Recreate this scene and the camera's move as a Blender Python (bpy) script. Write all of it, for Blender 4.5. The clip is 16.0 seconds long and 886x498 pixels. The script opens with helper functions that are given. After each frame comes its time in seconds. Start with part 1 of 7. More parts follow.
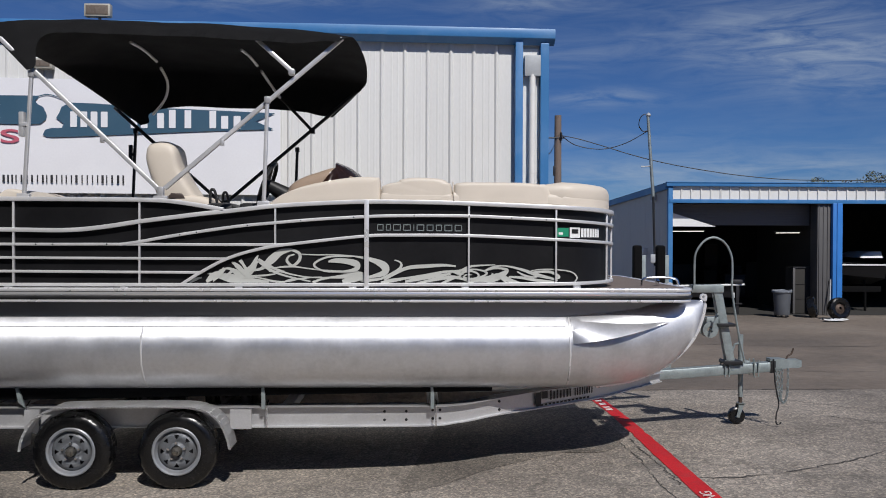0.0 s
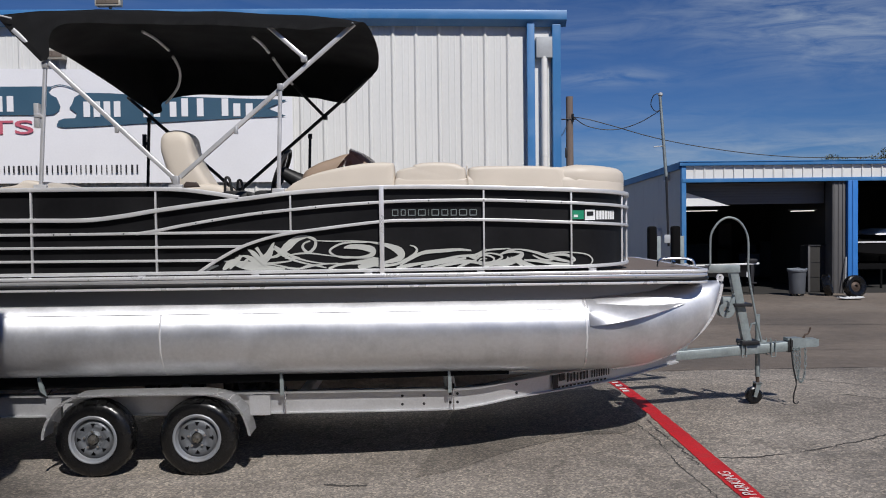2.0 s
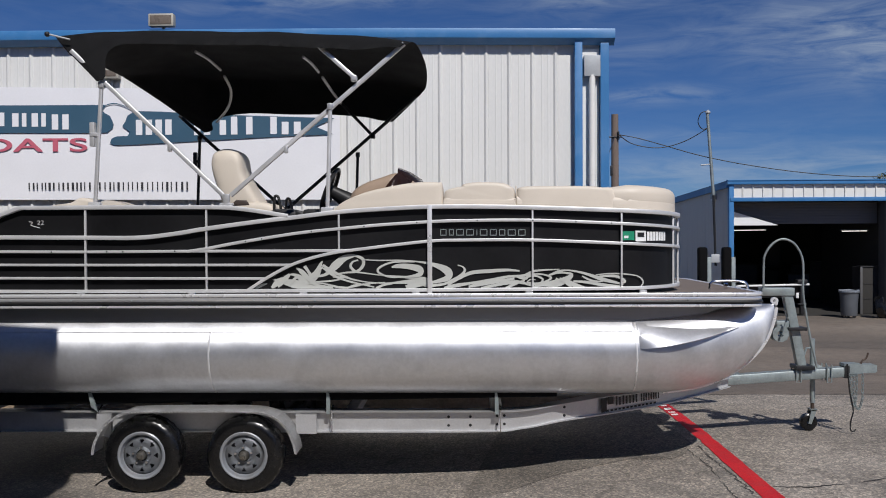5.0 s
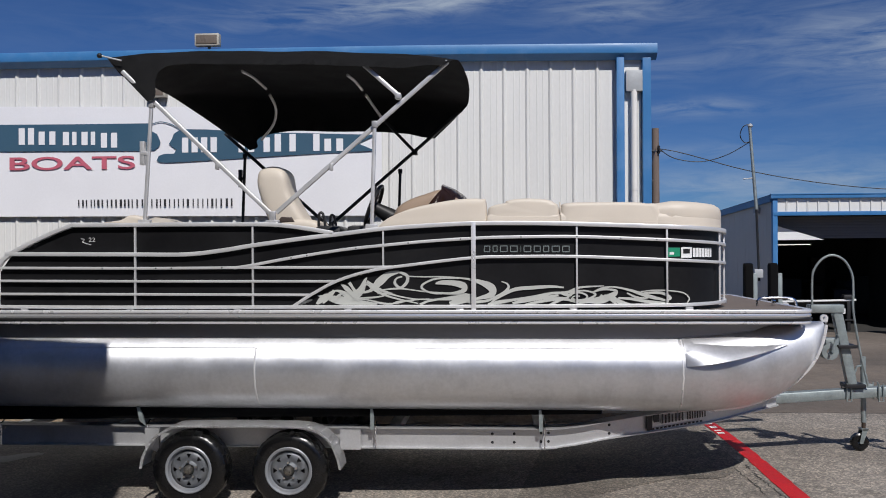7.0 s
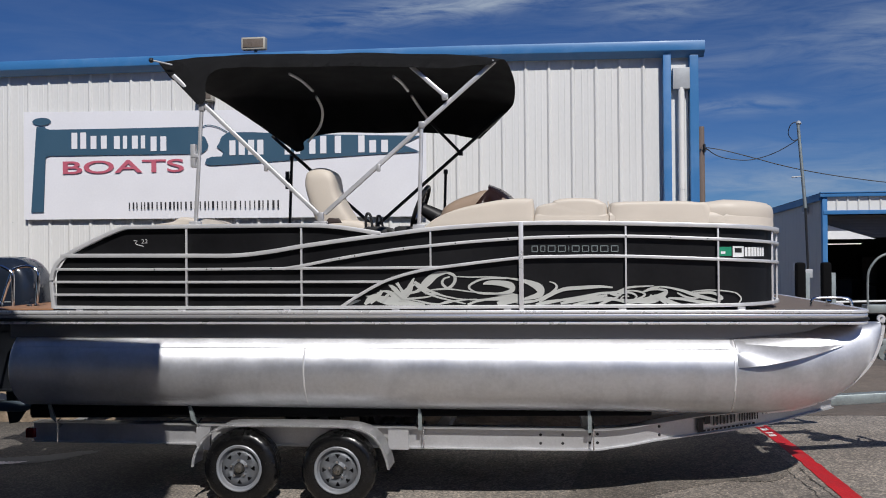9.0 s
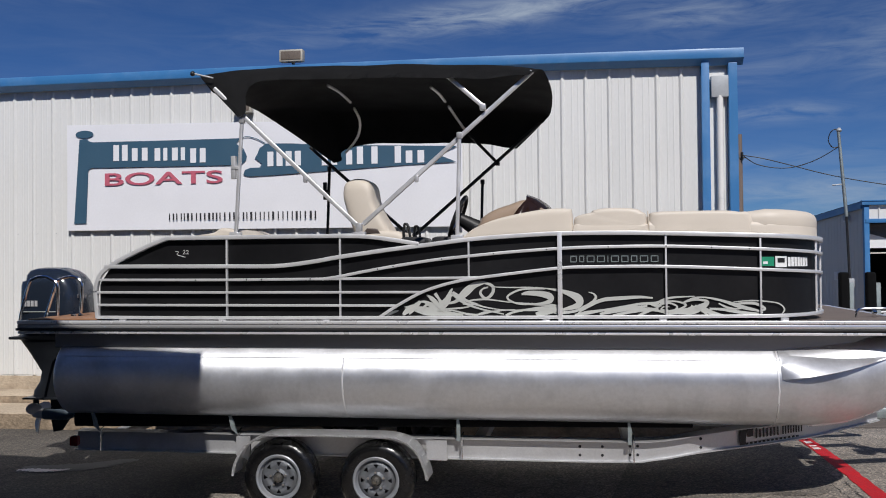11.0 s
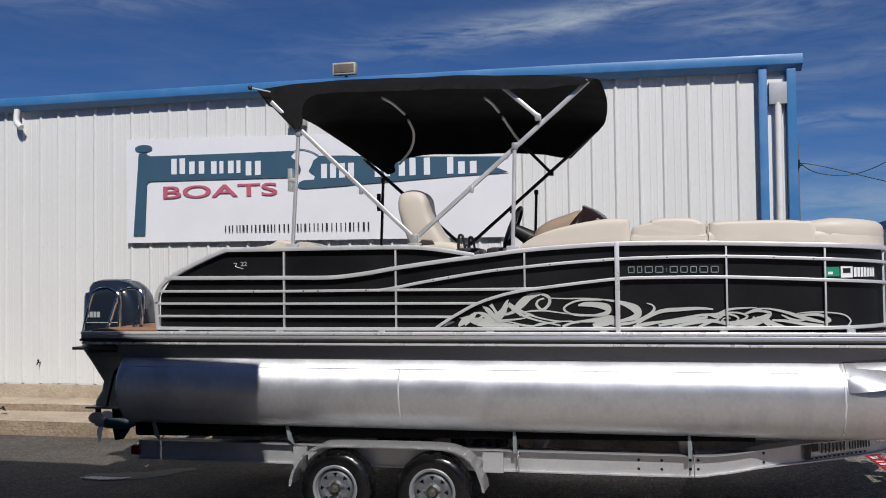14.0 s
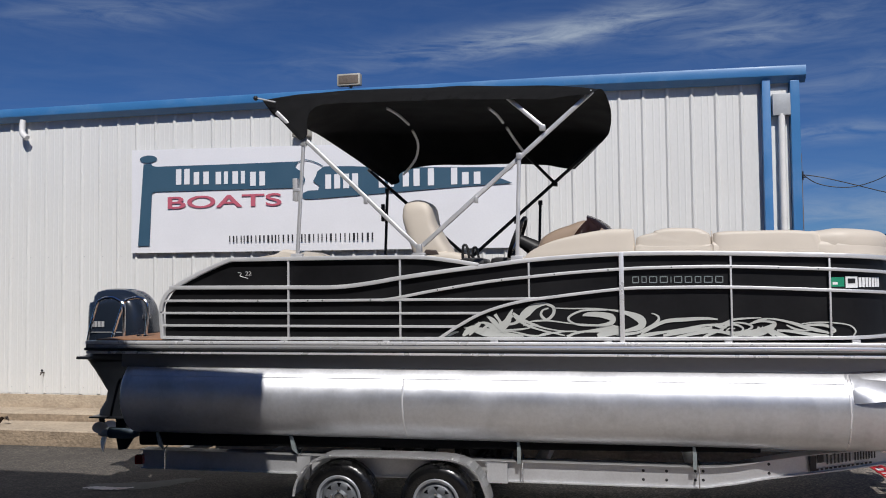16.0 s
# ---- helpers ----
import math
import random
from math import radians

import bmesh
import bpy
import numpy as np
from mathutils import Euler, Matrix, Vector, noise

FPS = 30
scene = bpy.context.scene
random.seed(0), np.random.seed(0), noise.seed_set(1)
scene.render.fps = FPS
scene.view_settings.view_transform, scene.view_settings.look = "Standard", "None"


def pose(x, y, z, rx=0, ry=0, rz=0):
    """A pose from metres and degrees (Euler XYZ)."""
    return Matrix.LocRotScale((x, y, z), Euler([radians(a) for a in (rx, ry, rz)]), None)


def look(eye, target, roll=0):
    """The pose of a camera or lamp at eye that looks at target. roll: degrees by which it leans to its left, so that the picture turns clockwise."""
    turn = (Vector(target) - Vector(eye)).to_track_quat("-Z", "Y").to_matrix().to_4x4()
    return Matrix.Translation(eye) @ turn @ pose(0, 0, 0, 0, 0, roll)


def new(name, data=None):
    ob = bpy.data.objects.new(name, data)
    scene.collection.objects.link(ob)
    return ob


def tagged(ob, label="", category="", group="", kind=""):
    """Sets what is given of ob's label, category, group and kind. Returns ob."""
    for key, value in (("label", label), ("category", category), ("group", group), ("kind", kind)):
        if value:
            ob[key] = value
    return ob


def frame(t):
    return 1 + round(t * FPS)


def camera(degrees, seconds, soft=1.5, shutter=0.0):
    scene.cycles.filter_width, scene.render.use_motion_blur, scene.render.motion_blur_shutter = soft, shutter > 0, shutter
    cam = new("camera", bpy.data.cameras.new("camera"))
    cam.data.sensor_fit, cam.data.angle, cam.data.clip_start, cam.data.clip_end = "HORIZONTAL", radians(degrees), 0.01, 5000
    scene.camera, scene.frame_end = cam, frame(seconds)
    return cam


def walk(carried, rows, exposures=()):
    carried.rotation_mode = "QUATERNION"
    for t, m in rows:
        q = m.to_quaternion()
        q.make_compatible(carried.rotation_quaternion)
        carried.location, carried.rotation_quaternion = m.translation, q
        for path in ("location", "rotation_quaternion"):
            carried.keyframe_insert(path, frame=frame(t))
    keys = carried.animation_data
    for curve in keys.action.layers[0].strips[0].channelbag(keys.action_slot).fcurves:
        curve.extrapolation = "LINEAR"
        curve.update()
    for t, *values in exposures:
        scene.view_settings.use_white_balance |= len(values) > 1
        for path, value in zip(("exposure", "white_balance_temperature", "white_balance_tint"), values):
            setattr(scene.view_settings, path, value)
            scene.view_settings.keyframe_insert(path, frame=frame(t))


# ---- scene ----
cam = camera(53.9, 16.0, soft=1.0)
PATH = [
    (0, (0.211, -6.978, 1.992), (0.28, -4.979, 1.969), 0.2),
    (0.5, (0.208, -6.97, 1.986), (0.28, -4.972, 1.923), -0.4),
    (1, (0.207, -6.985, 1.999), (0.307, -4.988, 1.941), -0.3),
    (1.5, (0.197, -6.98, 2.001), (0.273, -4.982, 1.942), -0.4),
    (2, (0.186, -6.982, 2.001), (0.227, -4.983, 1.94), -0.7),
    (2.5, (0.177, -6.931, 2.008), (0.199, -4.932, 1.949), -0.5),
    (3, (0.167, -6.93, 2.009), (0.167, -4.931, 1.956), -0.5),
    (3.5, (0.152, -6.939, 2.016), (0.135, -4.939, 1.968), -0.4),
    (4, (0.148, -6.931, 2.021), (0.117, -4.932, 1.981), -0.3),
    (6.5, (0.099, -6.958, 2.042), (-0.011, -4.961, 2.045), -0.3),
    (7, (0.086, -6.956, 2.046), (-0.054, -4.961, 2.057), -0.3),
    (7.5, (0.07, -6.964, 2.042), (-0.094, -4.971, 2.06), -0.4),
    (8, (0.06, -6.966, 2.04), (-0.13, -4.975, 2.06), -0.3),
    (8.5, (0.048, -6.957, 2.037), (-0.166, -4.968, 2.052), -0.4),
    (9, (0.036, -6.954, 2.04), (-0.198, -4.968, 2.054), -0.5),
    (9.5, (0.027, -6.959, 2.046), (-0.228, -4.975, 2.061), -0.6),
    (12, (-0.015, -6.957, 2.05), (-0.36, -4.987, 2.099), -0.8),
    (12.5, (-0.022, -6.954, 2.052), (-0.386, -4.988, 2.103), -1.0),
    (13, (-0.038, -6.956, 2.055), (-0.423, -4.994, 2.109), -0.8),
    (13.5, (-0.054, -6.957, 2.055), (-0.458, -4.999, 2.113), -0.8),
    (14, (-0.059, -6.956, 2.056), (-0.478, -5.001, 2.117), -0.7),
    (14.5, (-0.066, -6.967, 2.059), (-0.491, -5.015, 2.144), -0.6),
    (15, (-0.064, -6.973, 2.058), (-0.495, -5.022, 2.16), -0.6),
    (15.5, (-0.067, -6.967, 2.055), (-0.505, -5.018, 2.15), -0.7),
    (16, (-0.069, -6.966, 2.04), (-0.494, -5.014, 2.128), -0.6),
]
walk(cam, [(t, look(e, g, r)) for t, e, g, r in PATH])

# ---- world, sun, exposure ----
SUN_TO = Vector((0.32, -0.92, 1.0)).normalized()      # towards the sun
sun_elev = math.asin(SUN_TO.z)
sun_azim = math.atan2(SUN_TO.x, SUN_TO.y)
world = bpy.data.worlds.new("sky")
scene.world = world
world.use_nodes = True
wn, wl = world.node_tree.nodes, world.node_tree.links
wn.clear()
w_out = wn.new("ShaderNodeOutputWorld")
w_bg = wn.new("ShaderNodeBackground")
w_sky = wn.new("ShaderNodeTexSky")
w_sky.sky_type = "NISHITA"
w_sky.sun_disc = False
w_sky.sun_elevation = sun_elev
w_sky.sun_rotation = sun_azim
w_sky.altitude = 1500
w_sky.air_density, w_sky.dust_density, w_sky.ozone_density = 1.0, 0.0, 6.0
w_co = wn.new("ShaderNodeTexCoord")


def sky_math(op, x, y=None, z=None):
    q = wn.new("ShaderNodeMath")
    q.operation = op
    for k, v in enumerate((x, y, z)):
        if v is None:
            continue
        if isinstance(v, (int, float)):
            q.inputs[k].default_value = v
        else:
            wl.new(v, q.inputs[k])
    return q.outputs[0]


w_sep = wn.new("ShaderNodeSeparateXYZ")
wl.new(w_co.outputs["Generated"], w_sep.inputs[0])
sky_az = sky_math("ARCTAN2", w_sep.outputs["X"], w_sep.outputs["Y"])
sky_el = sky_math("ARCSINE", w_sep.outputs["Z"])
# thin high cloud: azimuth, elevation, half width, half height, tilt (degrees), density
CLOUDS = [(26.0, 11.6, 8.0, 2.6, -0.12, 0.75), (12.2, 9.0, 3.6, 0.5, 0.0, 0.6), (11.0, 11.9, 4.5, 0.9, 0.1, 0.25), (-6.0, 16.0, 11.0, 0.9, 0.11, 0.85),
          (8.0, 15.6, 6.0, 1.3, 0.05, 0.5), (-33.0, 16.9, 6.0, 0.8, 0.1, 0.3), (20.0, 4.2, 13.0, 1.3, 0.0, 0.55), (12.0, 6.4, 8.0, 0.5, 0.03, 0.25),
          (-20.0, 24.0, 14.0, 3.0, 0.1, 0.7), (30.0, 30.0, 18.0, 5.0, -0.1, 0.7), (100.0, 25.0, 30.0, 9.0, 0.0, 0.6), (-110.0, 30.0, 40.0, 9.0, 0.0, 0.5)]
w_warp = wn.new("ShaderNodeTexNoise")
w_warp.inputs["Scale"].default_value, w_warp.inputs["Detail"].default_value = 7.0, 4.0
wl.new(w_co.outputs["Generated"], w_warp.inputs["Vector"])
sky_wob = sky_math("MULTIPLY_ADD", w_warp.outputs["Fac"], 1.0, -0.5)
cover = None
for c_az, c_el, c_w, c_h, c_tilt, c_den in CLOUDS:
    da = sky_math("SUBTRACT", sky_az, radians(c_az))
    de = sky_math("MULTIPLY_ADD", da, -c_tilt, sky_math("SUBTRACT", sky_el, radians(c_el)))
    de = sky_math("MULTIPLY_ADD", sky_wob, radians(c_h) * 1.3, de)
    da = sky_math("MULTIPLY_ADD", sky_wob, radians(c_w) * 1.2, da)
    qa, qe = sky_math("DIVIDE", da, radians(c_w)), sky_math("DIVIDE", de, radians(c_h))
    r2 = sky_math("MULTIPLY_ADD", qe, qe, sky_math("MULTIPLY", qa, qa))
    dense = sky_math("MULTIPLY", sky_math("EXPONENT", sky_math("MULTIPLY", r2, -1.0)), c_den)
    cover = dense if cover is None else sky_math("ADD", cover, dense)
# wisps drawn out along the wind
w_map = wn.new("ShaderNodeMapping")
w_map.inputs["Rotation"].default_value = (0.05, -0.12, 0.0)
w_map.inputs["Scale"].default_value = (5.0, 5.0, 30.0)
w_noise = wn.new("ShaderNodeTexNoise")
w_noise.inputs["Scale"].default_value = 2.2
w_noise.inputs["Detail"].default_value = 10.0
w_noise.inputs["Roughness"].default_value = 0.63
w_noise.inputs["Distortion"].default_value = 0.6
wl.new(w_co.outputs["Generated"], w_map.inputs["Vector"])
wl.new(w_map.outputs["Vector"], w_noise.inputs["Vector"])
w_ramp = wn.new("ShaderNodeMapRange")
w_ramp.inputs["From Min"].default_value, w_ramp.inputs["From Max"].default_value = 0.34, 0.72
wl.new(w_noise.outputs["Fac"], w_ramp.inputs["Value"])
sky_cover = sky_math("MULTIPLY", sky_math("ADD", cover, 0.045), w_ramp.outputs["Result"])
w_mix = wn.new("ShaderNodeMix")
w_mix.data_type = "RGBA"
w_mix.inputs[7].default_value = (9.0, 10.6, 12.8, 1)
wl.new(sky_math("MINIMUM", sky_cover, 0.8), w_mix.inputs[0])
w_tint = wn.new("ShaderNodeVectorMath")
w_tint.operation = "MULTIPLY"
w_tint.inputs[1].default_value = (0.57, 0.84, 1.26)
wl.new(w_sky.outputs["Color"], w_tint.inputs[0])
wl.new(w_tint.outputs["Vector"], w_mix.inputs[6])
wl.new(w_mix.outputs[2], w_bg.inputs["Color"])
w_bg.inputs["Strength"].default_value = 0.041
wl.new(w_bg.outputs["Background"], w_out.inputs["Surface"])

sun_data = bpy.data.lights.new("sun", "SUN")
sun_data.energy, sun_data.angle, sun_data.color = 3.95, radians(0.53), (1.0, 0.968, 0.935)
sun = new("sun", sun_data)
sun.matrix_world = look(SUN_TO * 50, (0, 0, 0))
scene.view_settings.exposure = 0.0


# ---- mesh helpers ----
def part(name, bm, material, parent=None, label="", smooth=35, at=None):
    """Link a bmesh as one mesh object under a thing."""
    me = bpy.data.meshes.new(name)
    bmesh.ops.recalc_face_normals(bm, faces=bm.faces)
    if smooth:
        for f in bm.faces:
            f.smooth = True
        for e in bm.edges:
            if len(e.link_faces) == 2 and e.calc_face_angle(0) > radians(smooth):
                e.smooth = False
    bm.to_mesh(me)
    bm.free()
    for m in (material if isinstance(material, (list, tuple)) else [material]):
        me.materials.append(m)
    ob = new(name, me)
    if parent is not None:
        ob.parent = parent
    if at is not None:
        ob.matrix_basis = at
    if label:
        tagged(ob, label)
    return ob


def thing(name, label, category, group="", kind="", at=(0, 0, 0)):
    ob = new(name)
    ob.location = at
    ob.empty_display_size = 0.1
    return tagged(ob, label, category, group, kind)


def box(bm, lo, hi, bevel=0.0, seg=2):
    g = bmesh.ops.create_cube(bm, size=1.0)
    vs = g["verts"]
    c = [(a + b) / 2 for a, b in zip(lo, hi)]
    d = [abs(b - a) for a, b in zip(lo, hi)]
    for v in vs:
        v.co = Vector((c[0] + v.co.x * d[0], c[1] + v.co.y * d[1], c[2] + v.co.z * d[2]))
    if bevel:
        es = list({e for v in vs for e in v.link_edges})
        bmesh.ops.bevel(bm, geom=es, offset=min(bevel, min(d) * 0.45), segments=seg, affect="EDGES", profile=0.6)
    return bm


def ring(bm, pts):
    return [bm.verts.new(p) for p in pts]


def loft(bm, sections, closed=True, caps=True):
    """Skin a row of point rings."""
    rings = [ring(bm, s) for s in sections]
    n = len(rings[0])
    for a, b in zip(rings, rings[1:]):
        for i in range(n if closed else n - 1):
            j = (i + 1) % n
            bm.faces.new((a[i], a[j], b[j], b[i]))
    if caps and closed:
        bm.faces.new(rings[0][::-1])
        bm.faces.new(rings[-1])
    return rings


def frame_at(d, up):
    side = d.cross(up)
    if side.length < 1e-5:
        side = d.cross(Vector((1, 0, 0)))
    side.normalize()
    return side, side.cross(d).normalized()


def sweep(bm, pts, profile, up=(0, 0, 1), closed_path=False):
    """Sweep a profile of (side, up) points along a path."""
    pts = [Vector(p) for p in pts]
    up = Vector(up)
    secs = []
    for i, p in enumerate(pts):
        a = pts[i - 1] if i else (pts[-1] if closed_path else p)
        b = pts[i + 1] if i + 1 < len(pts) else (pts[0] if closed_path else p)
        d = (b - a).normalized()
        s, u = frame_at(d, up)
        secs.append([p + s * q[0] + u * q[1] for q in profile])
    if closed_path:
        secs.append(secs[0])
    return loft(bm, secs, caps=not closed_path)


def circle(r, n=10, ry=None):
    ry = r if ry is None else ry
    return [(r * math.cos(2 * math.pi * i / n), ry * math.sin(2 * math.pi * i / n)) for i in range(n)]


def rrect(w, h, r, n=3):
    """Rounded rectangle, centred."""
    out = []
    for sx, sy, a0 in ((1, 1, 0), (-1, 1, 90), (-1, -1, 180), (1, -1, 270)):
        for k in range(n + 1):
            a = radians(a0 + 90 * k / n)
            out.append((sx * (w / 2 - r) + r * math.cos(a), sy * (h / 2 - r) + r * math.sin(a)))
    return out


def pipe(bm, pts, r, n=10, up=(0, 0, 1)):
    return sweep(bm, pts, circle(r, n), up)


def rod(bm, a, b, r, r2=None, n=14):
    a, b = Vector(a), Vector(b)
    d = (b - a).normalized()
    s, u = frame_at(d, Vector((0, 0, 1)) if abs(d.z) < 0.95 else Vector((1, 0, 0)))
    r2 = r if r2 is None else r2
    loft(bm, [[a + s * x + u * y for x, y in circle(r, n)], [b + s * x + u * y for x, y in circle(r2, n)]])


def revolve(bm, profile, centre, axis="y", n=40, closed=False):
    """Turn a profile of (radius, along) points about an axis."""
    c = Vector(centre)
    rings = []
    for i in range(n):
        a = 2 * math.pi * i / n
        ca, sa = math.cos(a), math.sin(a)
        row = []
        for r, t in profile:
            if axis == "y":
                row.append(c + Vector((r * ca, t, r * sa)))
            elif axis == "x":
                row.append(c + Vector((t, r * ca, r * sa)))
            else:
                row.append(c + Vector((r * ca, r * sa, t)))
        rings.append(ring(bm, row))
    m = len(profile)
    for i in range(n):
        a, b = rings[i], rings[(i + 1) % n]
        for k in range(m if closed else m - 1):
            l = (k + 1) % m
            q = [a[k], a[l], b[l], b[k]]
            bm.faces.new(q)
    bmesh.ops.remove_doubles(bm, verts=[v for r_ in rings for v in r_], dist=1e-6)


def extrude_y(bm, poly, y0, y1):
    """Solid from an outline in x, z."""
    loft(bm, [[Vector((x, y0, z)) for x, z in poly], [Vector((x, y1, z)) for x, z in poly]])


def curve_pts(pts, per=6):
    """Smooth line through the given points."""
    P = [Vector(p) if len(p) == 3 else Vector((p[0], p[1], 0)) for p in pts]
    out = []
    for i in range(len(P) - 1):
        p0, p1, p2 = P[max(i - 1, 0)], P[i], P[i + 1]
        p3 = P[min(i + 2, len(P) - 1)]
        for k in range(per):
            t = k / per
            out.append(0.5 * ((2 * p1) + (p2 - p0) * t + (2 * p0 - 5 * p1 + 4 * p2 - p3) * t * t + (3 * p1 - p0 - 3 * p2 + p3) * t ** 3))
    out.append(P[-1])
    return out


def interp(table, x):
    xs = [a for a, _ in table]
    return float(np.interp(x, xs, [b for _, b in table]))


def smooth01(t):
    t = min(1.0, max(0.0, t))
    return t * t * (3 - 2 * t)


def text_part(name, words, size, m, material, parent, stretch=1.0, depth=0.002, bold=0.0):
    cu = bpy.data.curves.new(name, "FONT")
    cu.body, cu.size, cu.extrude, cu.offset = words, size, depth, bold
    cu.materials.append(material)
    ob = new(name, cu)
    ob.parent = parent
    ob.matrix_basis = m @ Matrix.Diagonal((stretch, 1, 1, 1))
    return ob


# ---- materials ----
def material(name, base, rough=0.5, metal=0.0, var=0.12, scale=6.0, fine=60.0, bump=0.05, dist=0.01, stretch=(1, 1, 1), dirt=None,
             dirt_amount=0.0, dirt_scale=2.0, coat=0.0, rough_var=0.08, island=0.0, spec=0.5, brushed=0.0):
    """A surface with variation at two scales, fine relief and optional stains."""
    m = bpy.data.materials.new(name)
    m.use_nodes = True
    n, l = m.node_tree.nodes, m.node_tree.links
    b = n["Principled BSDF"]
    b.inputs["Metallic"].default_value = metal
    b.inputs["Coat Weight"].default_value = coat
    b.inputs["Specular IOR Level"].default_value = spec
    if brushed:
        tan = n.new("ShaderNodeTangent")
        tan.direction_type, tan.axis = "RADIAL", "X"
        l.new(tan.outputs["Tangent"], b.inputs["Tangent"])
        b.inputs["Anisotropic"].default_value = brushed
        b.inputs["Anisotropic Rotation"].default_value = 0.25
    co = n.new("ShaderNodeTexCoord")
    mp = n.new("ShaderNodeMapping")
    mp.inputs["Scale"].default_value = stretch
    l.new(co.outputs["Object"], mp.inputs["Vector"])
    big = n.new("ShaderNodeTexNoise")
    big.inputs["Scale"].default_value, big.inputs["Detail"].default_value = scale, 5.0
    small = n.new("ShaderNodeTexNoise")
    small.inputs["Scale"].default_value, small.inputs["Detail"].default_value = fine, 4.0
    for t in (big, small):
        l.new(mp.outputs["Vector"], t.inputs["Vector"])
    add = n.new("ShaderNodeMath")
    add.operation = "ADD"
    l.new(big.outputs["Fac"], add.inputs[0])
    l.new(small.outputs["Fac"], add.inputs[1])
    rng = n.new("ShaderNodeMapRange")
    rng.inputs["From Min"].default_value, rng.inputs["From Max"].default_value = 0.6, 1.4
    rng.inputs["To Min"].default_value, rng.inputs["To Max"].default_value = 1 - var, 1 + var
    l.new(add.outputs[0], rng.inputs["Value"])
    mul = n.new("ShaderNodeVectorMath")
    mul.operation = "SCALE"
    mul.inputs[0].default_value = base[:3]
    l.new(rng.outputs["Result"], mul.inputs["Scale"])
    colour = mul.outputs["Vector"]
    if island:
        oi = n.new("ShaderNodeObjectInfo")
        r2 = n.new("ShaderNodeMapRange")
        r2.inputs["To Min"].default_value, r2.inputs["To Max"].default_value = 1 - island, 1 + island
        l.new(oi.outputs["Random"], r2.inputs["Value"])
        m2 = n.new("ShaderNodeVectorMath")
        m2.operation = "SCALE"
        l.new(colour, m2.inputs[0])
        l.new(r2.outputs["Result"], m2.inputs["Scale"])
        colour = m2.outputs["Vector"]
    if dirt:
        dn = n.new("ShaderNodeTexNoise")
        dn.inputs["Scale"].default_value, dn.inputs["Detail"].default_value, dn.inputs["Roughness"].default_value = dirt_scale, 8.0, 0.65
        l.new(mp.outputs["Vector"], dn.inputs["Vector"])
        dr = n.new("ShaderNodeMapRange")
        dr.inputs["From Min"].default_value, dr.inputs["From Max"].default_value = 0.5, 0.72
        dr.inputs["To Max"].default_value = dirt_amount
        l.new(dn.outputs["Fac"], dr.inputs["Value"])
        mx = n.new("ShaderNodeMix")
        mx.data_type = "RGBA"
        l.new(dr.outputs["Result"], mx.inputs[0])
        l.new(colour, mx.inputs[6])
        mx.inputs[7].default_value = (*dirt[:3], 1)
        colour = mx.outputs[2]
    l.new(colour, b.inputs["Base Color"])
    rr = n.new("ShaderNodeMapRange")
    rr.inputs["From Min"].default_value, rr.inputs["From Max"].default_value = 0.3, 0.7
    rr.inputs["To Min"].default_value, rr.inputs["To Max"].default_value = max(0.02, rough - rough_var), min(1, rough + rough_var)
    l.new(big.outputs["Fac"], rr.inputs["Value"])
    l.new(rr.outputs["Result"], b.inputs["Roughness"])
    if bump:
        bp = n.new("ShaderNodeBump")
        bp.inputs["Strength"].default_value, bp.inputs["Distance"].default_value = bump, dist
        l.new(small.outputs["Fac"], bp.inputs["Height"])
        l.new(bp.outputs["Normal"], b.inputs["Normal"])
    return m


def tread_material():
    """Aluminium plate with a raised pattern of short slanted bars."""
    m = material("tread_plate_aluminium", (0.66, 0.66, 0.665), 0.38, 0.5, 0.12, 9, 40, 0.0, dirt=(0.40, 0.39, 0.37), dirt_amount=0.4, dirt_scale=6)
    n, l = m.node_tree.nodes, m.node_tree.links
    co = n.new("ShaderNodeTexCoord")
    heights = []
    for turn, shift in ((45, 0.0), (-45, 0.5)):
        mp = n.new("ShaderNodeMapping")
        mp.inputs["Rotation"].default_value = (0, 0, radians(turn))
        mp.inputs["Scale"].default_value = (26, 62, 26)
        mp.inputs["Location"].default_value = (shift, shift, 0)
        vo = n.new("ShaderNodeTexVoronoi")
        vo.inputs["Scale"].default_value, vo.inputs["Randomness"].default_value = 1.0, 0.0
        rg = n.new("ShaderNodeMapRange")
        rg.inputs["From Min"].default_value, rg.inputs["From Max"].default_value = 0.20, 0.36
        rg.inputs["To Min"].default_value, rg.inputs["To Max"].default_value = 1.0, 0.0
        l.new(co.outputs["Object"], mp.inputs["Vector"])
        l.new(mp.outputs["Vector"], vo.inputs["Vector"])
        l.new(vo.outputs["Distance"], rg.inputs["Value"])
        heights.append(rg.outputs["Result"])
    add = n.new("ShaderNodeMath")
    add.operation = "MAXIMUM"
    l.new(heights[0], add.inputs[0])
    l.new(heights[1], add.inputs[1])
    bp = n.new("ShaderNodeBump")
    bp.inputs["Strength"].default_value, bp.inputs["Distance"].default_value = 0.9, 0.004
    l.new(add.outputs[0], bp.inputs["Height"])
    l.new(bp.outputs["Normal"], n["Principled BSDF"].inputs["Normal"])
    return m


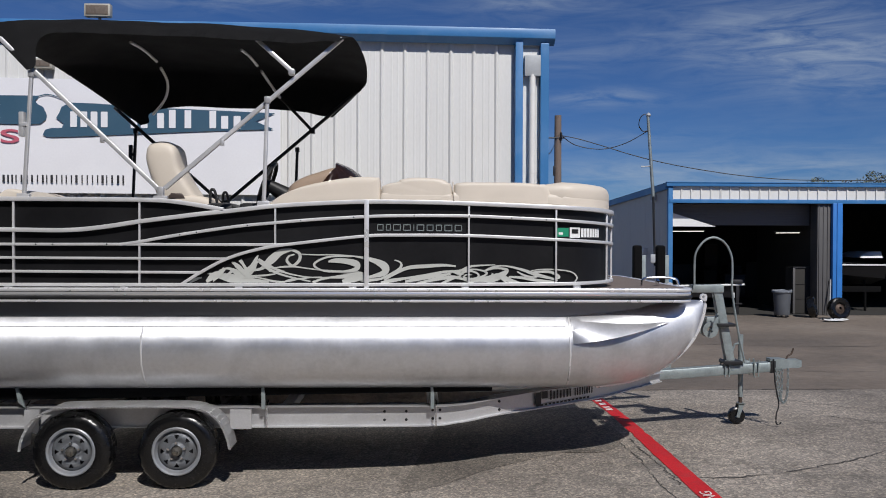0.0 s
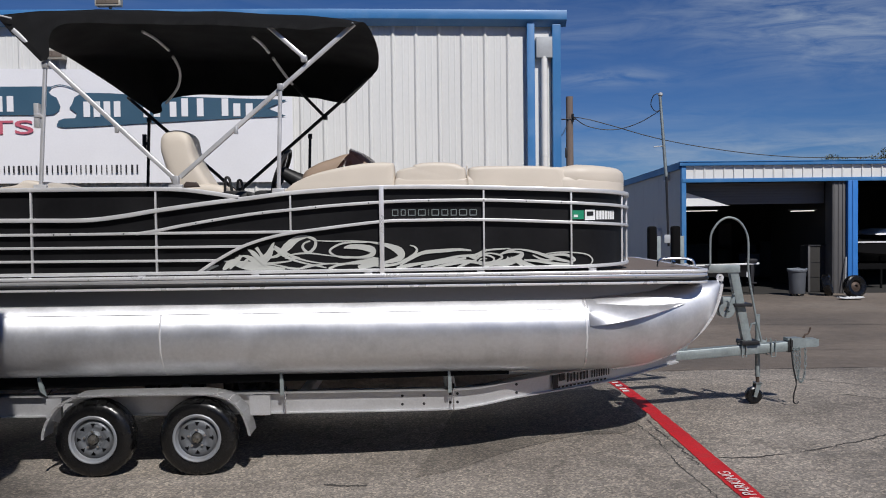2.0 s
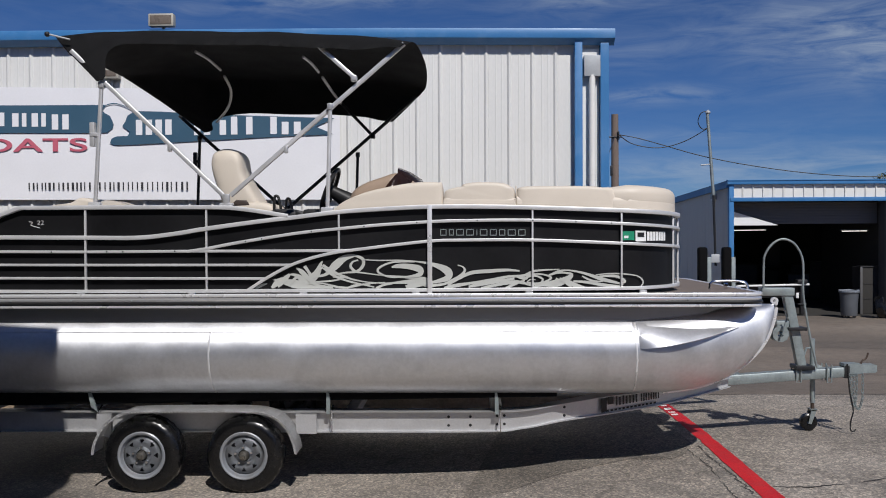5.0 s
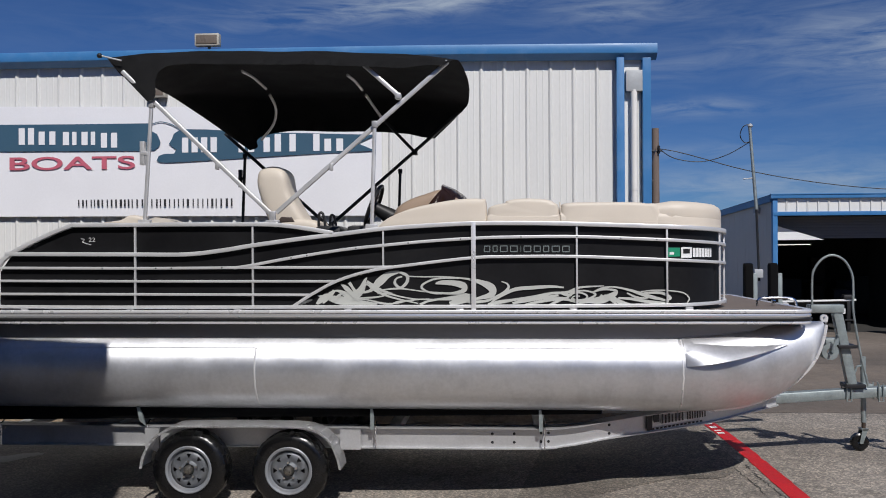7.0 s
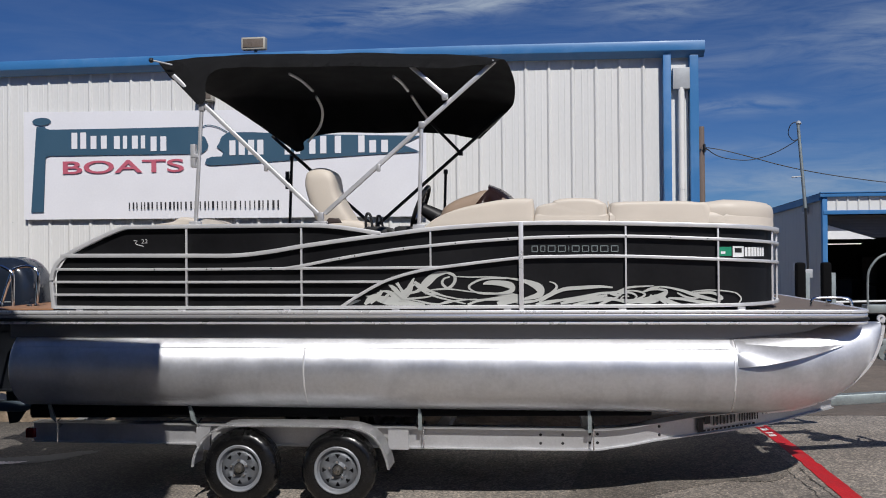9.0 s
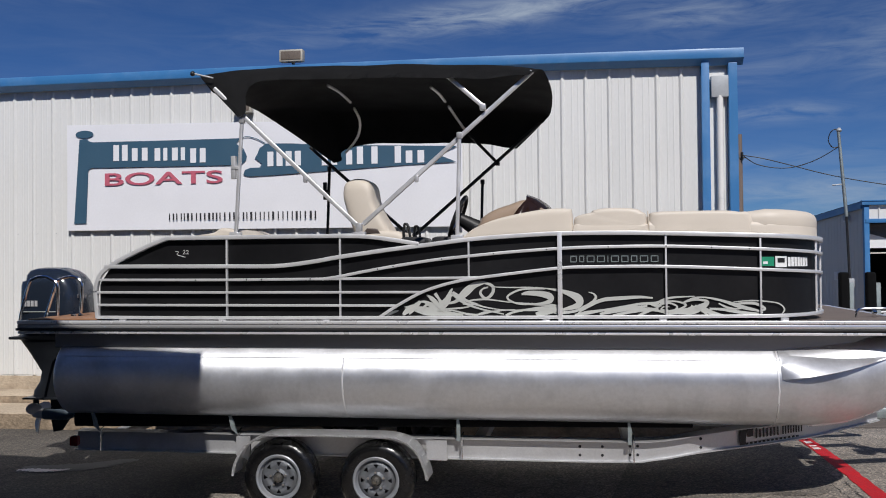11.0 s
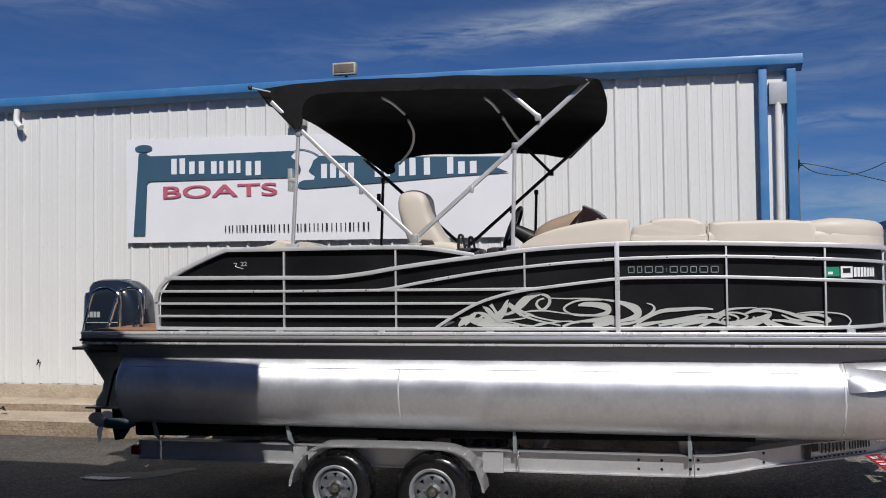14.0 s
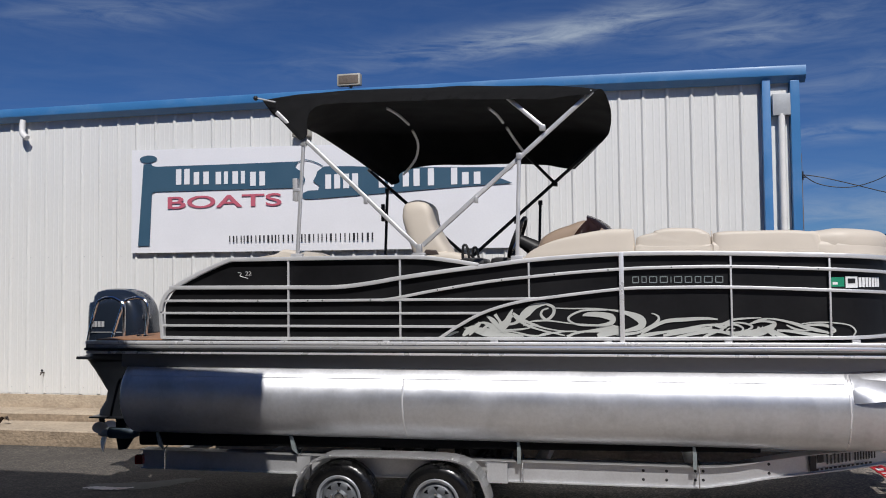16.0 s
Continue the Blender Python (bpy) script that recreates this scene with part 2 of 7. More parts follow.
ALU_TUBE = material("brushed_aluminium_hull", (0.80, 0.81, 0.84), 0.49, 0.85, 0.08, 2.6, 30, 0.05, 0.004, (1.1, 1, 1.1), (0.56, 0.57, 0.59), 0.6, 2.8, rough_var=0.09, brushed=0.65)
ALU = material("satin_aluminium", (0.68, 0.68, 0.685), 0.38, 0.4, 0.06, 9, 120, 0.03, 0.002)
POLISHED = material("polished_aluminium_moulding", (0.82, 0.82, 0.83), 0.15, 0.7, 0.03, 3, 60, 0.0, 0.001, (0.3, 1, 1), rough_var=0.02)
ALU_BRIGHT = material("bright_aluminium", (0.82, 0.82, 0.83), 0.3, 0.5, 0.04, 7, 90, 0.02, 0.002)
TRAILER_ALU = material("weathered_trailer_aluminium", (0.58, 0.58, 0.59), 0.38, 0.6, 0.10, 5, 70, 0.06, 0.003, dirt=(0.36, 0.34, 0.31), dirt_amount=0.4)
TREAD_ALU = tread_material()
GALV = material("galvanised_steel", (0.30, 0.345, 0.35), 0.5, 0.55, 0.18, 14, 60, 0.06, 0.003, dirt=(0.20, 0.17, 0.14), dirt_amount=0.45)
LEG_ALU = material("anodised_tube_aluminium", (0.70, 0.70, 0.71), 0.36, 0.55, 0.08, 6, 110, 0.03, 0.002)
CHROME = material("polished_steel", (0.75, 0.76, 0.78), 0.1, 1.0, 0.03, 8, 60, 0.0)
PANEL = material("black_enamel_panel", (0.008, 0.008, 0.009), 0.4, 0.0, 0.25, 2.0, 30, 0.02, 0.003, spec=0.28)
SKIRT = material("grey_metal_skirt", (0.30, 0.305, 0.32), 0.36, 0.6, 0.06, 2, 40, 0.02, 0.002, (0.4, 1, 1))
DECAL = material("pale_grey_vinyl_decal", (0.47, 0.48, 0.455), 0.45, 0.0, 0.05, 5, 60, 0.0)
VINYL = material("beige_marine_vinyl", (0.615, 0.55, 0.47), 0.52, 0.0, 0.07, 3, 260, 0.10, 0.002)
VINYL_DARK = material("dark_brown_vinyl", (0.05, 0.035, 0.03), 0.5, 0.0, 0.15, 5, 200, 0.08, 0.002)
CONSOLE = material("tan_fibreglass", (0.34, 0.255, 0.19), 0.35, 0.0, 0.06, 3, 90, 0.02)
BLACK_PLASTIC = material("black_plastic", (0.014, 0.014, 0.015), 0.42, 0.0, 0.2, 8, 120, 0.05, 0.002)
CANVAS = material("black_acrylic_canvas", (0.011, 0.011, 0.012), 0.92, 0.0, 0.2, 4, 420, 0.25, 0.002)
CARPET = material("grey_marine_carpet", (0.16, 0.13, 0.115), 0.95, 0.0, 0.18, 6, 300, 0.35, 0.004)
TEAK = material("brown_teak_deck", (0.33, 0.17, 0.09), 0.6, 0.0, 0.2, 4, 60, 0.1, 0.002, (1, 6, 1))
NAVY = material("dark_blue_grey_cowling", (0.019, 0.027, 0.043), 0.22, 0.2, 0.06, 3, 60, 0.0, coat=0.5)
GEARCASE = material("blue_grey_gearcase_paint", (0.085, 0.115, 0.145), 0.4, 0.1, 0.12, 6, 60, 0.02)
MOTOR_DARK = material("black_motor_leg", (0.014, 0.016, 0.02), 0.4, 0.2, 0.15, 6, 60, 0.03)
RUBBER = material("tyre_rubber", (0.005, 0.005, 0.0055), 0.25, 0.0, 0.3, 9, 120, 0.1, 0.003, spec=0.5)
RIM = material("silver_painted_rim", (0.25, 0.265, 0.29), 0.45, 0.3, 0.1, 12, 90, 0.04, 0.002, dirt=(0.24, 0.22, 0.2), dirt_amount=0.55, dirt_scale=7)
RUST = material("rusty_hub", (0.085, 0.06, 0.048), 0.6, 0.5, 0.3, 20, 120, 0.2, 0.003)
BUNK = material("black_bunk_carpet", (0.006, 0.006, 0.0065), 0.95, 0.0, 0.2, 6, 300, 0.3, 0.003, spec=0.1)
SIDING = material("white_ribbed_steel", (0.71, 0.708, 0.69), 0.42, 0.0, 0.05, 1.2, 40, 0.02, 0.003, (1, 1, 0.35), (0.62, 0.60, 0.56), 0.35, 1.1, island=0.025)
BLUE = material("blue_painted_steel", (0.042, 0.178, 0.41), 0.42, 0.0, 0.08, 2, 60, 0.02, dirt=(0.20, 0.32, 0.5), dirt_amount=0.3)
GREY_STEEL = material("grey_painted_steel", (0.40, 0.42, 0.44), 0.5, 0.1, 0.1, 3, 60, 0.02, dirt=(0.25, 0.24, 0.23), dirt_amount=0.3)
WHITE_PIPE = material("white_painted_pipe", (0.74, 0.73, 0.71), 0.45, 0.0, 0.06, 4, 60, 0.02)
SIGN_WHITE = material("white_vinyl_banner", (0.78, 0.78, 0.81), 0.5, 0.0, 0.03, 2, 40, 0.02)
SIGN_NAVY = material("slate_blue_print", (0.040, 0.098, 0.155), 0.5, 0.0, 0.06, 3, 60, 0.0)
SIGN_RED = material("faded_red_print", (0.52, 0.12, 0.17), 0.5, 0.0, 0.06, 3, 60, 0.0)
SIGN_INK = material("black_print", (0.03, 0.03, 0.035), 0.5, 0.0, 0.1, 3, 60, 0.0)
PRINT_GREEN = material("green_sticker", (0.01, 0.24, 0.13), 0.45, 0.0, 0.05, 9, 60, 0.0)
PRINT_WHITE = material("white_sticker", (0.75, 0.76, 0.76), 0.45, 0.0, 0.05, 9, 60, 0.0)
CONCRETE = material("worn_tan_concrete", (0.43, 0.35, 0.26), 0.9, 0.0, 0.3, 2.6, 34, 0.8, 0.012, (0.7, 1, 1.1), (0.20, 0.15, 0.105), 0.7, 2.0)
RED_PAINT = material("red_road_paint", (0.50, 0.008, 0.014), 0.7, 0.0, 0.3, 5, 60, 0.5, 0.006, dirt=(0.30, 0.07, 0.06), dirt_amount=0.35, dirt_scale=7)
ROAD_WHITE = material("white_road_paint", (0.70, 0.66, 0.63), 0.7, 0.0, 0.2, 8, 80, 0.2, 0.004, dirt=(0.45, 0.1, 0.1), dirt_amount=0.6, dirt_scale=9)
WOOD = material("weathered_pole_wood", (0.17, 0.13, 0.11), 0.85, 0.0, 0.25, 3, 60, 0.3, 0.01, (4, 4, 0.4))
DARK_STEEL = material("dark_painted_steel", (0.03, 0.03, 0.033), 0.45, 0.4, 0.15, 6, 80, 0.03)
# near-black: the unlit interior's shade is put into this colour
DEEP_SHADE = material("painted_deep_shade", (0.032, 0.030, 0.028), 0.9, 0.0, 0.25, 1.5, 20, 0.1)
LEAF = material("green_leaf", (0.17, 0.18, 0.11), 0.7, 0.0, 0.3, 3, 30, 0.0)
TAIL_RED = material("red_lamp_lens", (0.13, 0.006, 0.008), 0.25, 0.0, 0.05, 9, 60, 0.0)
SMOKE = material("smoked_brown_acrylic", (0.045, 0.022, 0.016), 0.08, 0.0, 0.1, 3, 60, 0.0, coat=0.5)
COVER_GREY = material("grey_plastic_bin", (0.085, 0.092, 0.105), 0.55, 0.0, 0.1, 5, 60, 0.05)
SHED_SIDE = material("pale_grey_steel_cladding", (0.60, 0.58, 0.54), 0.5, 0.0, 0.07, 2, 50, 0.02)
SLAT = material("grey_roller_slats", (0.13, 0.13, 0.135), 0.55, 0.1, 0.1, 3, 60, 0.02)
LAMP_GLASS = material("clouded_lamp_glass", (0.16, 0.13, 0.105), 0.3, 0.0, 0.2, 8, 60, 0.0)
BRIGHT_BLUE = material("bright_blue_steel", (0.035, 0.19, 0.55), 0.4, 0.0, 0.08, 3, 60, 0.02)
# darker copy of the grey steel, with the column's shade in its colour
SHADE_GREY = material("shade_grey_steel", (0.10, 0.098, 0.10), 0.55, 0.1, 0.12, 3, 60, 0.02)
HUB = material("dull_hub_metal", (0.24, 0.225, 0.20), 0.32, 0.85, 0.25, 20, 120, 0.15, 0.003)
LAMP_CASE = material("weathered_lamp_case", (0.42, 0.40, 0.35), 0.5, 0.1, 0.12, 5, 60, 0.03)
LINER = material("grey_bin_liner", (0.2, 0.22, 0.25), 0.35, 0.0, 0.2, 14, 60, 0.3, 0.004)
RISER = material("darker_riser_concrete", (0.28, 0.215, 0.15), 0.92, 0.0, 0.45, 4, 30, 1.0, 0.016, (0.7, 1, 1.0), (0.13, 0.10, 0.07), 0.75, 3.0)


# ---- ground ----
def ground_z(x, y):
    """Height of the lot: it rises a little under the bow and falls towards the far shed."""
    return -0.025 + 0.2 * smooth01((x + 1) / 4.3) * (1 - smooth01((y - 2) / 6)) + 0.035 * smooth01((x - 2.3) / 1.0) * (1 - smooth01((y - 2) / 6)) - 0.26 * smooth01((y - 3) / 14)


def ground_material(name, shade=1.0):
    m = bpy.data.materials.new(name)
    m.use_nodes = True
    n, l = m.node_tree.nodes, m.node_tree.links
    b = n["Principled BSDF"]
    co = n.new("ShaderNodeTexCoord")

    def noise_tex(scale, detail, rough=0.5, dist=0.0):
        t = n.new("ShaderNodeTexNoise")
        t.inputs["Scale"].default_value, t.inputs["Detail"].default_value = scale, detail
        t.inputs["Roughness"].default_value, t.inputs["Distortion"].default_value = rough, dist
        l.new(co.outputs["Object"], t.inputs["Vector"])
        return t

    def ramp(src, stops):
        r = n.new("ShaderNodeValToRGB")
        els = r.color_ramp.elements
        while len(els) < len(stops):
            els.new(0.5)
        for e, (p, c) in zip(els, stops):
            e.position, e.color = p, (*c, 1)
        l.new(src, r.inputs["Fac"])
        return r.outputs["Color"]

    def mix(fac, a, c, mode="MIX"):
        x = n.new("ShaderNodeMix")
        x.data_type, x.blend_type = "RGBA", mode
        for s, v in ((0, fac), (6, a), (7, c)):
            if isinstance(v, (float, tuple)):
                x.inputs[s].default_value = v
            else:
                l.new(v, x.inputs[s])
        return x.outputs[2]

    patches = noise_tex(0.55, 6, 0.6, 0.5)
    grit = noise_tex(55, 3, 0.7)
    stone = n.new("ShaderNodeTexVoronoi")
    stone.inputs["Scale"].default_value = 58
    l.new(co.outputs["Object"], stone.inputs["Vector"])
    near = ramp(patches.outputs["Fac"], [(0.28, (0.17, 0.15, 0.132)), (0.5, (0.27, 0.242, 0.212)), (0.72, (0.355, 0.32, 0.282))])
    pebbles = ramp(stone.outputs["Color"], [(0.0, (0.30, 0.30, 0.30)), (0.55, (0.92, 0.92, 0.92)), (1.0, (2.35, 2.2, 2.0))])
    near = mix(0.66, near, pebbles, "MULTIPLY")
    gr = ramp(grit.outputs["Fac"], [(0.3, (0.6, 0.6, 0.6)), (0.55, (1, 1, 1)), (0.75, (1.4, 1.38, 1.35))])
    near = mix(0.7, near, gr, "MULTIPLY")
    # darker, newer asphalt towards the stern
    sepx = n.new("ShaderNodeSeparateXYZ")
    l.new(co.outputs["Object"], sepx.inputs[0])
    edge_noise = n.new("ShaderNodeMath")
    edge_noise.operation = "MULTIPLY_ADD"
    edge_noise.inputs[1].default_value, edge_noise.inputs[2].default_value = 2.5, -1.25
    l.new(patches.outputs["Fac"], edge_noise.inputs[0])
    xx = n.new("ShaderNodeMath")
    l.new(sepx.outputs["X"], xx.inputs[0])
    l.new(edge_noise.outputs[0], xx.inputs[1])
    newer = n.new("ShaderNodeMapRange")
    newer.inputs["From Min"].default_value, newer.inputs["From Max"].default_value = -3.6, -2.6
    newer.inputs["To Min"].default_value, newer.inputs["To Max"].default_value = 0.33, 1.0
    l.new(xx.outputs[0], newer.inputs["Value"])
    scaled = n.new("ShaderNodeVectorMath")
    scaled.operation = "SCALE"
    l.new(near, scaled.inputs[0])
    l.new(newer.outputs["Result"], scaled.inputs["Scale"])
    near = scaled.outputs["Vector"]
    # the far slab is browner and smoother
    sep = n.new("ShaderNodeSeparateXYZ")
    l.new(co.outputs["Object"], sep.inputs[0])
    slab_noise = noise_tex(0.3, 5, 0.55, 0.3)
    slab = ramp(slab_noise.outputs["Fac"], [(0.3, (0.125, 0.105, 0.088)), (0.55, (0.196, 0.16, 0.129)), (0.75, (0.24, 0.208, 0.173))])
    slab = mix(0.45, slab, gr, "MULTIPLY")
    edge = n.new("ShaderNodeMapRange")
    edge.inputs["From Min"].default_value, edge.inputs["From Max"].default_value = 3.42, 3.5
    l.new(sep.outputs["Y"], edge.inputs["Value"])
    right = n.new("ShaderNodeMapRange")
    right.inputs["From Min"].default_value, right.inputs["From Max"].default_value = 2.0, 2.4
    l.new(sep.outputs["X"], right.inputs["Value"])
    both = n.new("ShaderNodeMath")
    both.operation = "MULTIPLY"
    l.new(edge.outputs["Result"], both.inputs[0])
    l.new(right.outputs["Result"], both.inputs[1])
    base = mix(both.outputs[0], near, slab)
    # blotches of bare stone
    blotch = noise_tex(6.0, 6, 0.7, 0.4)
    bl = ramp(blotch.outputs["Fac"], [(0.3, (0.62, 0.61, 0.6)), (0.5, (1, 1, 1)), (0.72, (1.35, 1.33, 1.3))])
    base = mix(0.5, base, bl, "MULTIPLY")
    # fine crack net
    warp = noise_tex(2.2, 4, 0.6)
    wv = n.new("ShaderNodeVectorMath")
    wv.operation = "MULTIPLY_ADD"
    wv.inputs[1].default_value = (0.9, 0.9, 0.0)
    l.new(warp.outputs["Color"], wv.inputs[0])
    l.new(co.outputs["Object"], wv.inputs[2])
    net = n.new("ShaderNodeTexVoronoi")
    net.feature = "DISTANCE_TO_EDGE"
    net.inputs["Scale"].default_value = 0.42
    l.new(wv.outputs["Vector"], net.inputs["Vector"])
    nr = n.new("ShaderNodeMapRange")
    nr.inputs["From Min"].default_value, nr.inputs["From Max"].default_value = 0.002, 0.009
    nr.inputs["To Min"].default_value, nr.inputs["To Max"].default_value = 0.35, 0.0
    l.new(net.outputs["Distance"], nr.inputs["Value"])
    keep = n.new("ShaderNodeMapRange")
    keep.inputs["To Min"].default_value, keep.inputs["To Max"].default_value = 1.0, 0.25
    l.new(both.outputs[0], keep.inputs["Value"])
    worn = n.new("ShaderNodeMath")
    worn.operation = "MULTIPLY"
    l.new(nr.outputs["Result"], worn.inputs[0])
    l.new(keep.outputs["Result"], worn.inputs[1])
    base = mix(worn.outputs[0], base, (0.05, 0.045, 0.04, 1))
    # oil and tyre stains
    stain = noise_tex(0.9, 7, 0.68, 1.2)
    sr = n.new("ShaderNodeMapRange")
    sr.inputs["From Min"].default_value, sr.inputs["From Max"].default_value, sr.inputs["To Max"].default_value = 0.54, 0.74, 0.6
    l.new(stain.outputs["Fac"], sr.inputs["Value"])
    base = mix(sr.outputs["Result"], base, (0.085, 0.078, 0.07, 1))
    if shade != 1.0:
        base = mix(1.0, base, (shade, shade, shade * 0.99, 1), "MULTIPLY")
    l.new(base, b.inputs["Base Color"])
    b.inputs["Roughness"].default_value = 0.92
    bp = n.new("ShaderNodeBump")
    bp.inputs["Strength"].default_value, bp.inputs["Distance"].default_value = 0.6, 0.008
    l.new(stone.outputs["Distance"], bp.inputs["Height"])
    l.new(bp.outputs["Normal"], b.inputs["Normal"])
    return m


GROUND = ground_material("worn_asphalt_and_concrete")
PATCH = ground_material("darker_asphalt_repair", 0.68)


def build_ground():
    bm = bmesh.new()
    xs = [-900, -200, -60, -30] + [-20 + 0.5 * i for i in range(101)] + [40, 60, 120, 300, 900]
    ys = [-900, -200, -60, -30] + [-20 + 0.5 * i for i in range(121)] + [60, 120, 300, 900]
    grid = [[bm.verts.new((x, y, ground_z(x, y))) for x in xs] for y in ys]
    for r0, r1 in zip(grid, grid[1:]):
        for i in range(len(xs) - 1):
            bm.faces.new((r0[i], r0[i + 1], r1[i + 1], r1[i]))
    tagged(part("ground", bm, GROUND, smooth=80), "worn grey asphalt lot with pale stones and stains", "ground", kind="structure")


build_ground()


def ribbon_on_ground(pts, width, lift, seg=24, jag=0.0):
    """A strip that follows the lot."""
    bm = bmesh.new()
    P = curve_pts([(x, y, 0) for x, y in pts], seg)
    prev = None
    for i, p in enumerate(P):
        d = (P[min(i + 1, len(P) - 1)] - P[max(i - 1, 0)]).normalized()
        s = Vector((-d.y, d.x, 0))
        w = width(i / (len(P) - 1)) if callable(width) else width
        p = p + s * (jag * (noise.noise(Vector((i * 0.9, p.x, 1))) + 0.6 * noise.noise(Vector((i * 0.31, p.x, 4)))))
        row = []
        for k in (-1, -0.33, 0.33, 1):
            q = p + s * (w * k / 2)
            row.append(bm.verts.new((q.x, q.y, ground_z(q.x, q.y) + lift)))
        if prev:
            for a in range(3):
                bm.faces.new((prev[a], prev[a + 1], row[a + 1], row[a]))
        prev = row
    return bm


def ragged(t):
    """Width of a worn paint line with chipped edges."""
    return 0.14 + 0.022 * noise.noise(Vector((t * 9, 3, 0))) + 0.02 * noise.noise(Vector((t * 60, 5, 0))) + 0.012 * noise.noise(Vector((t * 170, 8, 0)))


def wobble(seed, amount, base):
    return lambda t: base + amount * noise.noise(Vector((t * 9, seed, 0)))


red = tagged(part("road_marking", ribbon_on_ground([(2.33, 3.9), (2.36, 1.6), (2.34, -0.8), (2.33, -3.0), (2.32, -6.5)], ragged, 0.006), RED_PAINT),
             "worn red painted fire lane line on the asphalt", "road marking", kind="structure")
for y0 in (-1.53, -4.4):
    text_part("marking_letters", "NO PARKING", 0.125, pose(2.375, y0, ground_z(2.33, y0) + 0.014, 0, 0, 90), ROAD_WHITE, red, 1.06, 0.0005)
for y0, w in ((2.30, 0.09), (2.45, 0.06), (2.62, 0.12), (2.85, 0.07), (3.0, 0.1)):
    part("marking_bar", ribbon_on_ground([(2.335, y0), (2.335, y0 + w * 0.5), (2.335, y0 + w)], 0.07, 0.011, 3), ROAD_WHITE, red)
CRACK = material("dark_crack_filler", (0.06, 0.055, 0.05), 0.85, 0.0, 0.25, 8, 60, 0.2)
cracks = [
    ([(2.12, 2.2), (2.10, 1.0), (2.13, 0.3), (2.09, -0.4), (2.12, -1.2), (2.10, -2.6)], 0.011),
    ([(2.235, 1.0), (2.22, 0.5), (2.24, 0.0), (2.23, -0.5)], 0.02),
    ([(2.2, -0.3), (2.8, -0.42), (3.35, -0.28), (4.22, 0.25), (5.1, 1.13), (6.08, 1.82)], 0.022),
    ([(3.0, 3.47), (4.4, 3.45), (6.2, 3.46), (9.0, 3.44)], 0.035),
    ([(3.9, 3.1), (4.6, 2.4), (5.5, 1.5), (7.0, 0.6)], 0.016),
    ([(4.4, 1.7), (5.0, 1.2), (5.3, 0.9)], 0.02),
    ([(5.0, 6.2), (7.5, 5.9), (10.5, 6.1)], 0.03),
    ([(6.0, 11.0), (9.0, 10.4), (14.0, 10.8)], 0.04),
]
for i, (pts, w) in enumerate(cracks):
    tagged(part("pavement_crack", ribbon_on_ground(pts, wobble(i, w * 1.1, w * 0.6), 0.004, 24, 0.028), CRACK), "thin dark crack in the lot surface", "crack", kind="structure")

# pale ribbons coloured as sun through a gap onto the shaded asphalt
SUN_SLIVER = material("painted_sunlit_grey", (0.13, 0.127, 0.12), 0.85, 0.0, 0.3, 7, 70, 0.3, 0.003, dirt=(0.10, 0.098, 0.095), dirt_amount=0.8, dirt_scale=5)
spill = tagged(part("painted_sun_sliver", ribbon_on_ground([(-5.75, 1.30), (-5.5, 1.36), (-5.25, 1.42), (-5.05, 1.55), (-4.88, 1.75), (-4.72, 1.86)], lambda t: 0.34 * math.sin(math.pi * min(1.0, 0.2 + 0.8 * t)) ** 0.6 + 0.09 * noise.noise(Vector((t * 13, 21, 0))), 0.005, 16, 0.03), SUN_SLIVER), "pale ribbon painted for a sliver of sun on shaded asphalt", "spill", kind="structure")
part("sun_sliver_core", ribbon_on_ground([(-5.74, 1.24), (-5.6, 1.27), (-5.45, 1.25), (-5.3, 1.29), (-5.2, 1.36)], lambda t: 0.13 * math.sin(math.pi * (0.1 + 0.9 * t)) + 0.05 * noise.noise(Vector((t * 17, 4, 0))), 0.01, 14, 0.02), ROAD_WHITE, spill)



def build_patch():
    """A darker repair in the asphalt that runs under the bow."""
    front = curve_pts([(0.09, -0.22, 0), (0.44, -0.06, 0), (0.82, 0.28, 0), (1.16, 0.48, 0), (1.55, 0.66, 0), (1.86, 0.60, 0), (2.05, 0.75, 0), (2.2, 1.1, 0)], 8)
    bm = bmesh.new()
    rows = []
    for i, p in enumerate(front):
        j = 0.025 * noise.noise(Vector((i * 0.7, 2, 0)))
        back = Vector((0.55 + 0.75 * (p.x - 0.09), 2.6, 0))
        rows.append([bm.verts.new((q.x, q.y, ground_z(q.x, q.y) + 0.004)) for q in [(p + Vector((j, j, 0))).lerp(back, k / 7) for k in range(8)]])
    for a, b in zip(rows, rows[1:]):
        for k in range(7):
            bm.faces.new((a[k], a[k + 1], b[k + 1], b[k]))
    tagged(part("asphalt_patch", bm, PATCH, smooth=80), "darker asphalt repair patch in the worn lot", "pavement", kind="structure")


build_patch()
tagged(part("tyre_scuff", ribbon_on_ground([(-0.62, -0.27), (-0.5, -0.31), (-0.4, -0.335), (-0.28, -0.35)], wobble(31, 0.025, 0.03), 0.004, 10, 0.02), CRACK), "short dark scuff on the asphalt", "scuff", kind="structure")

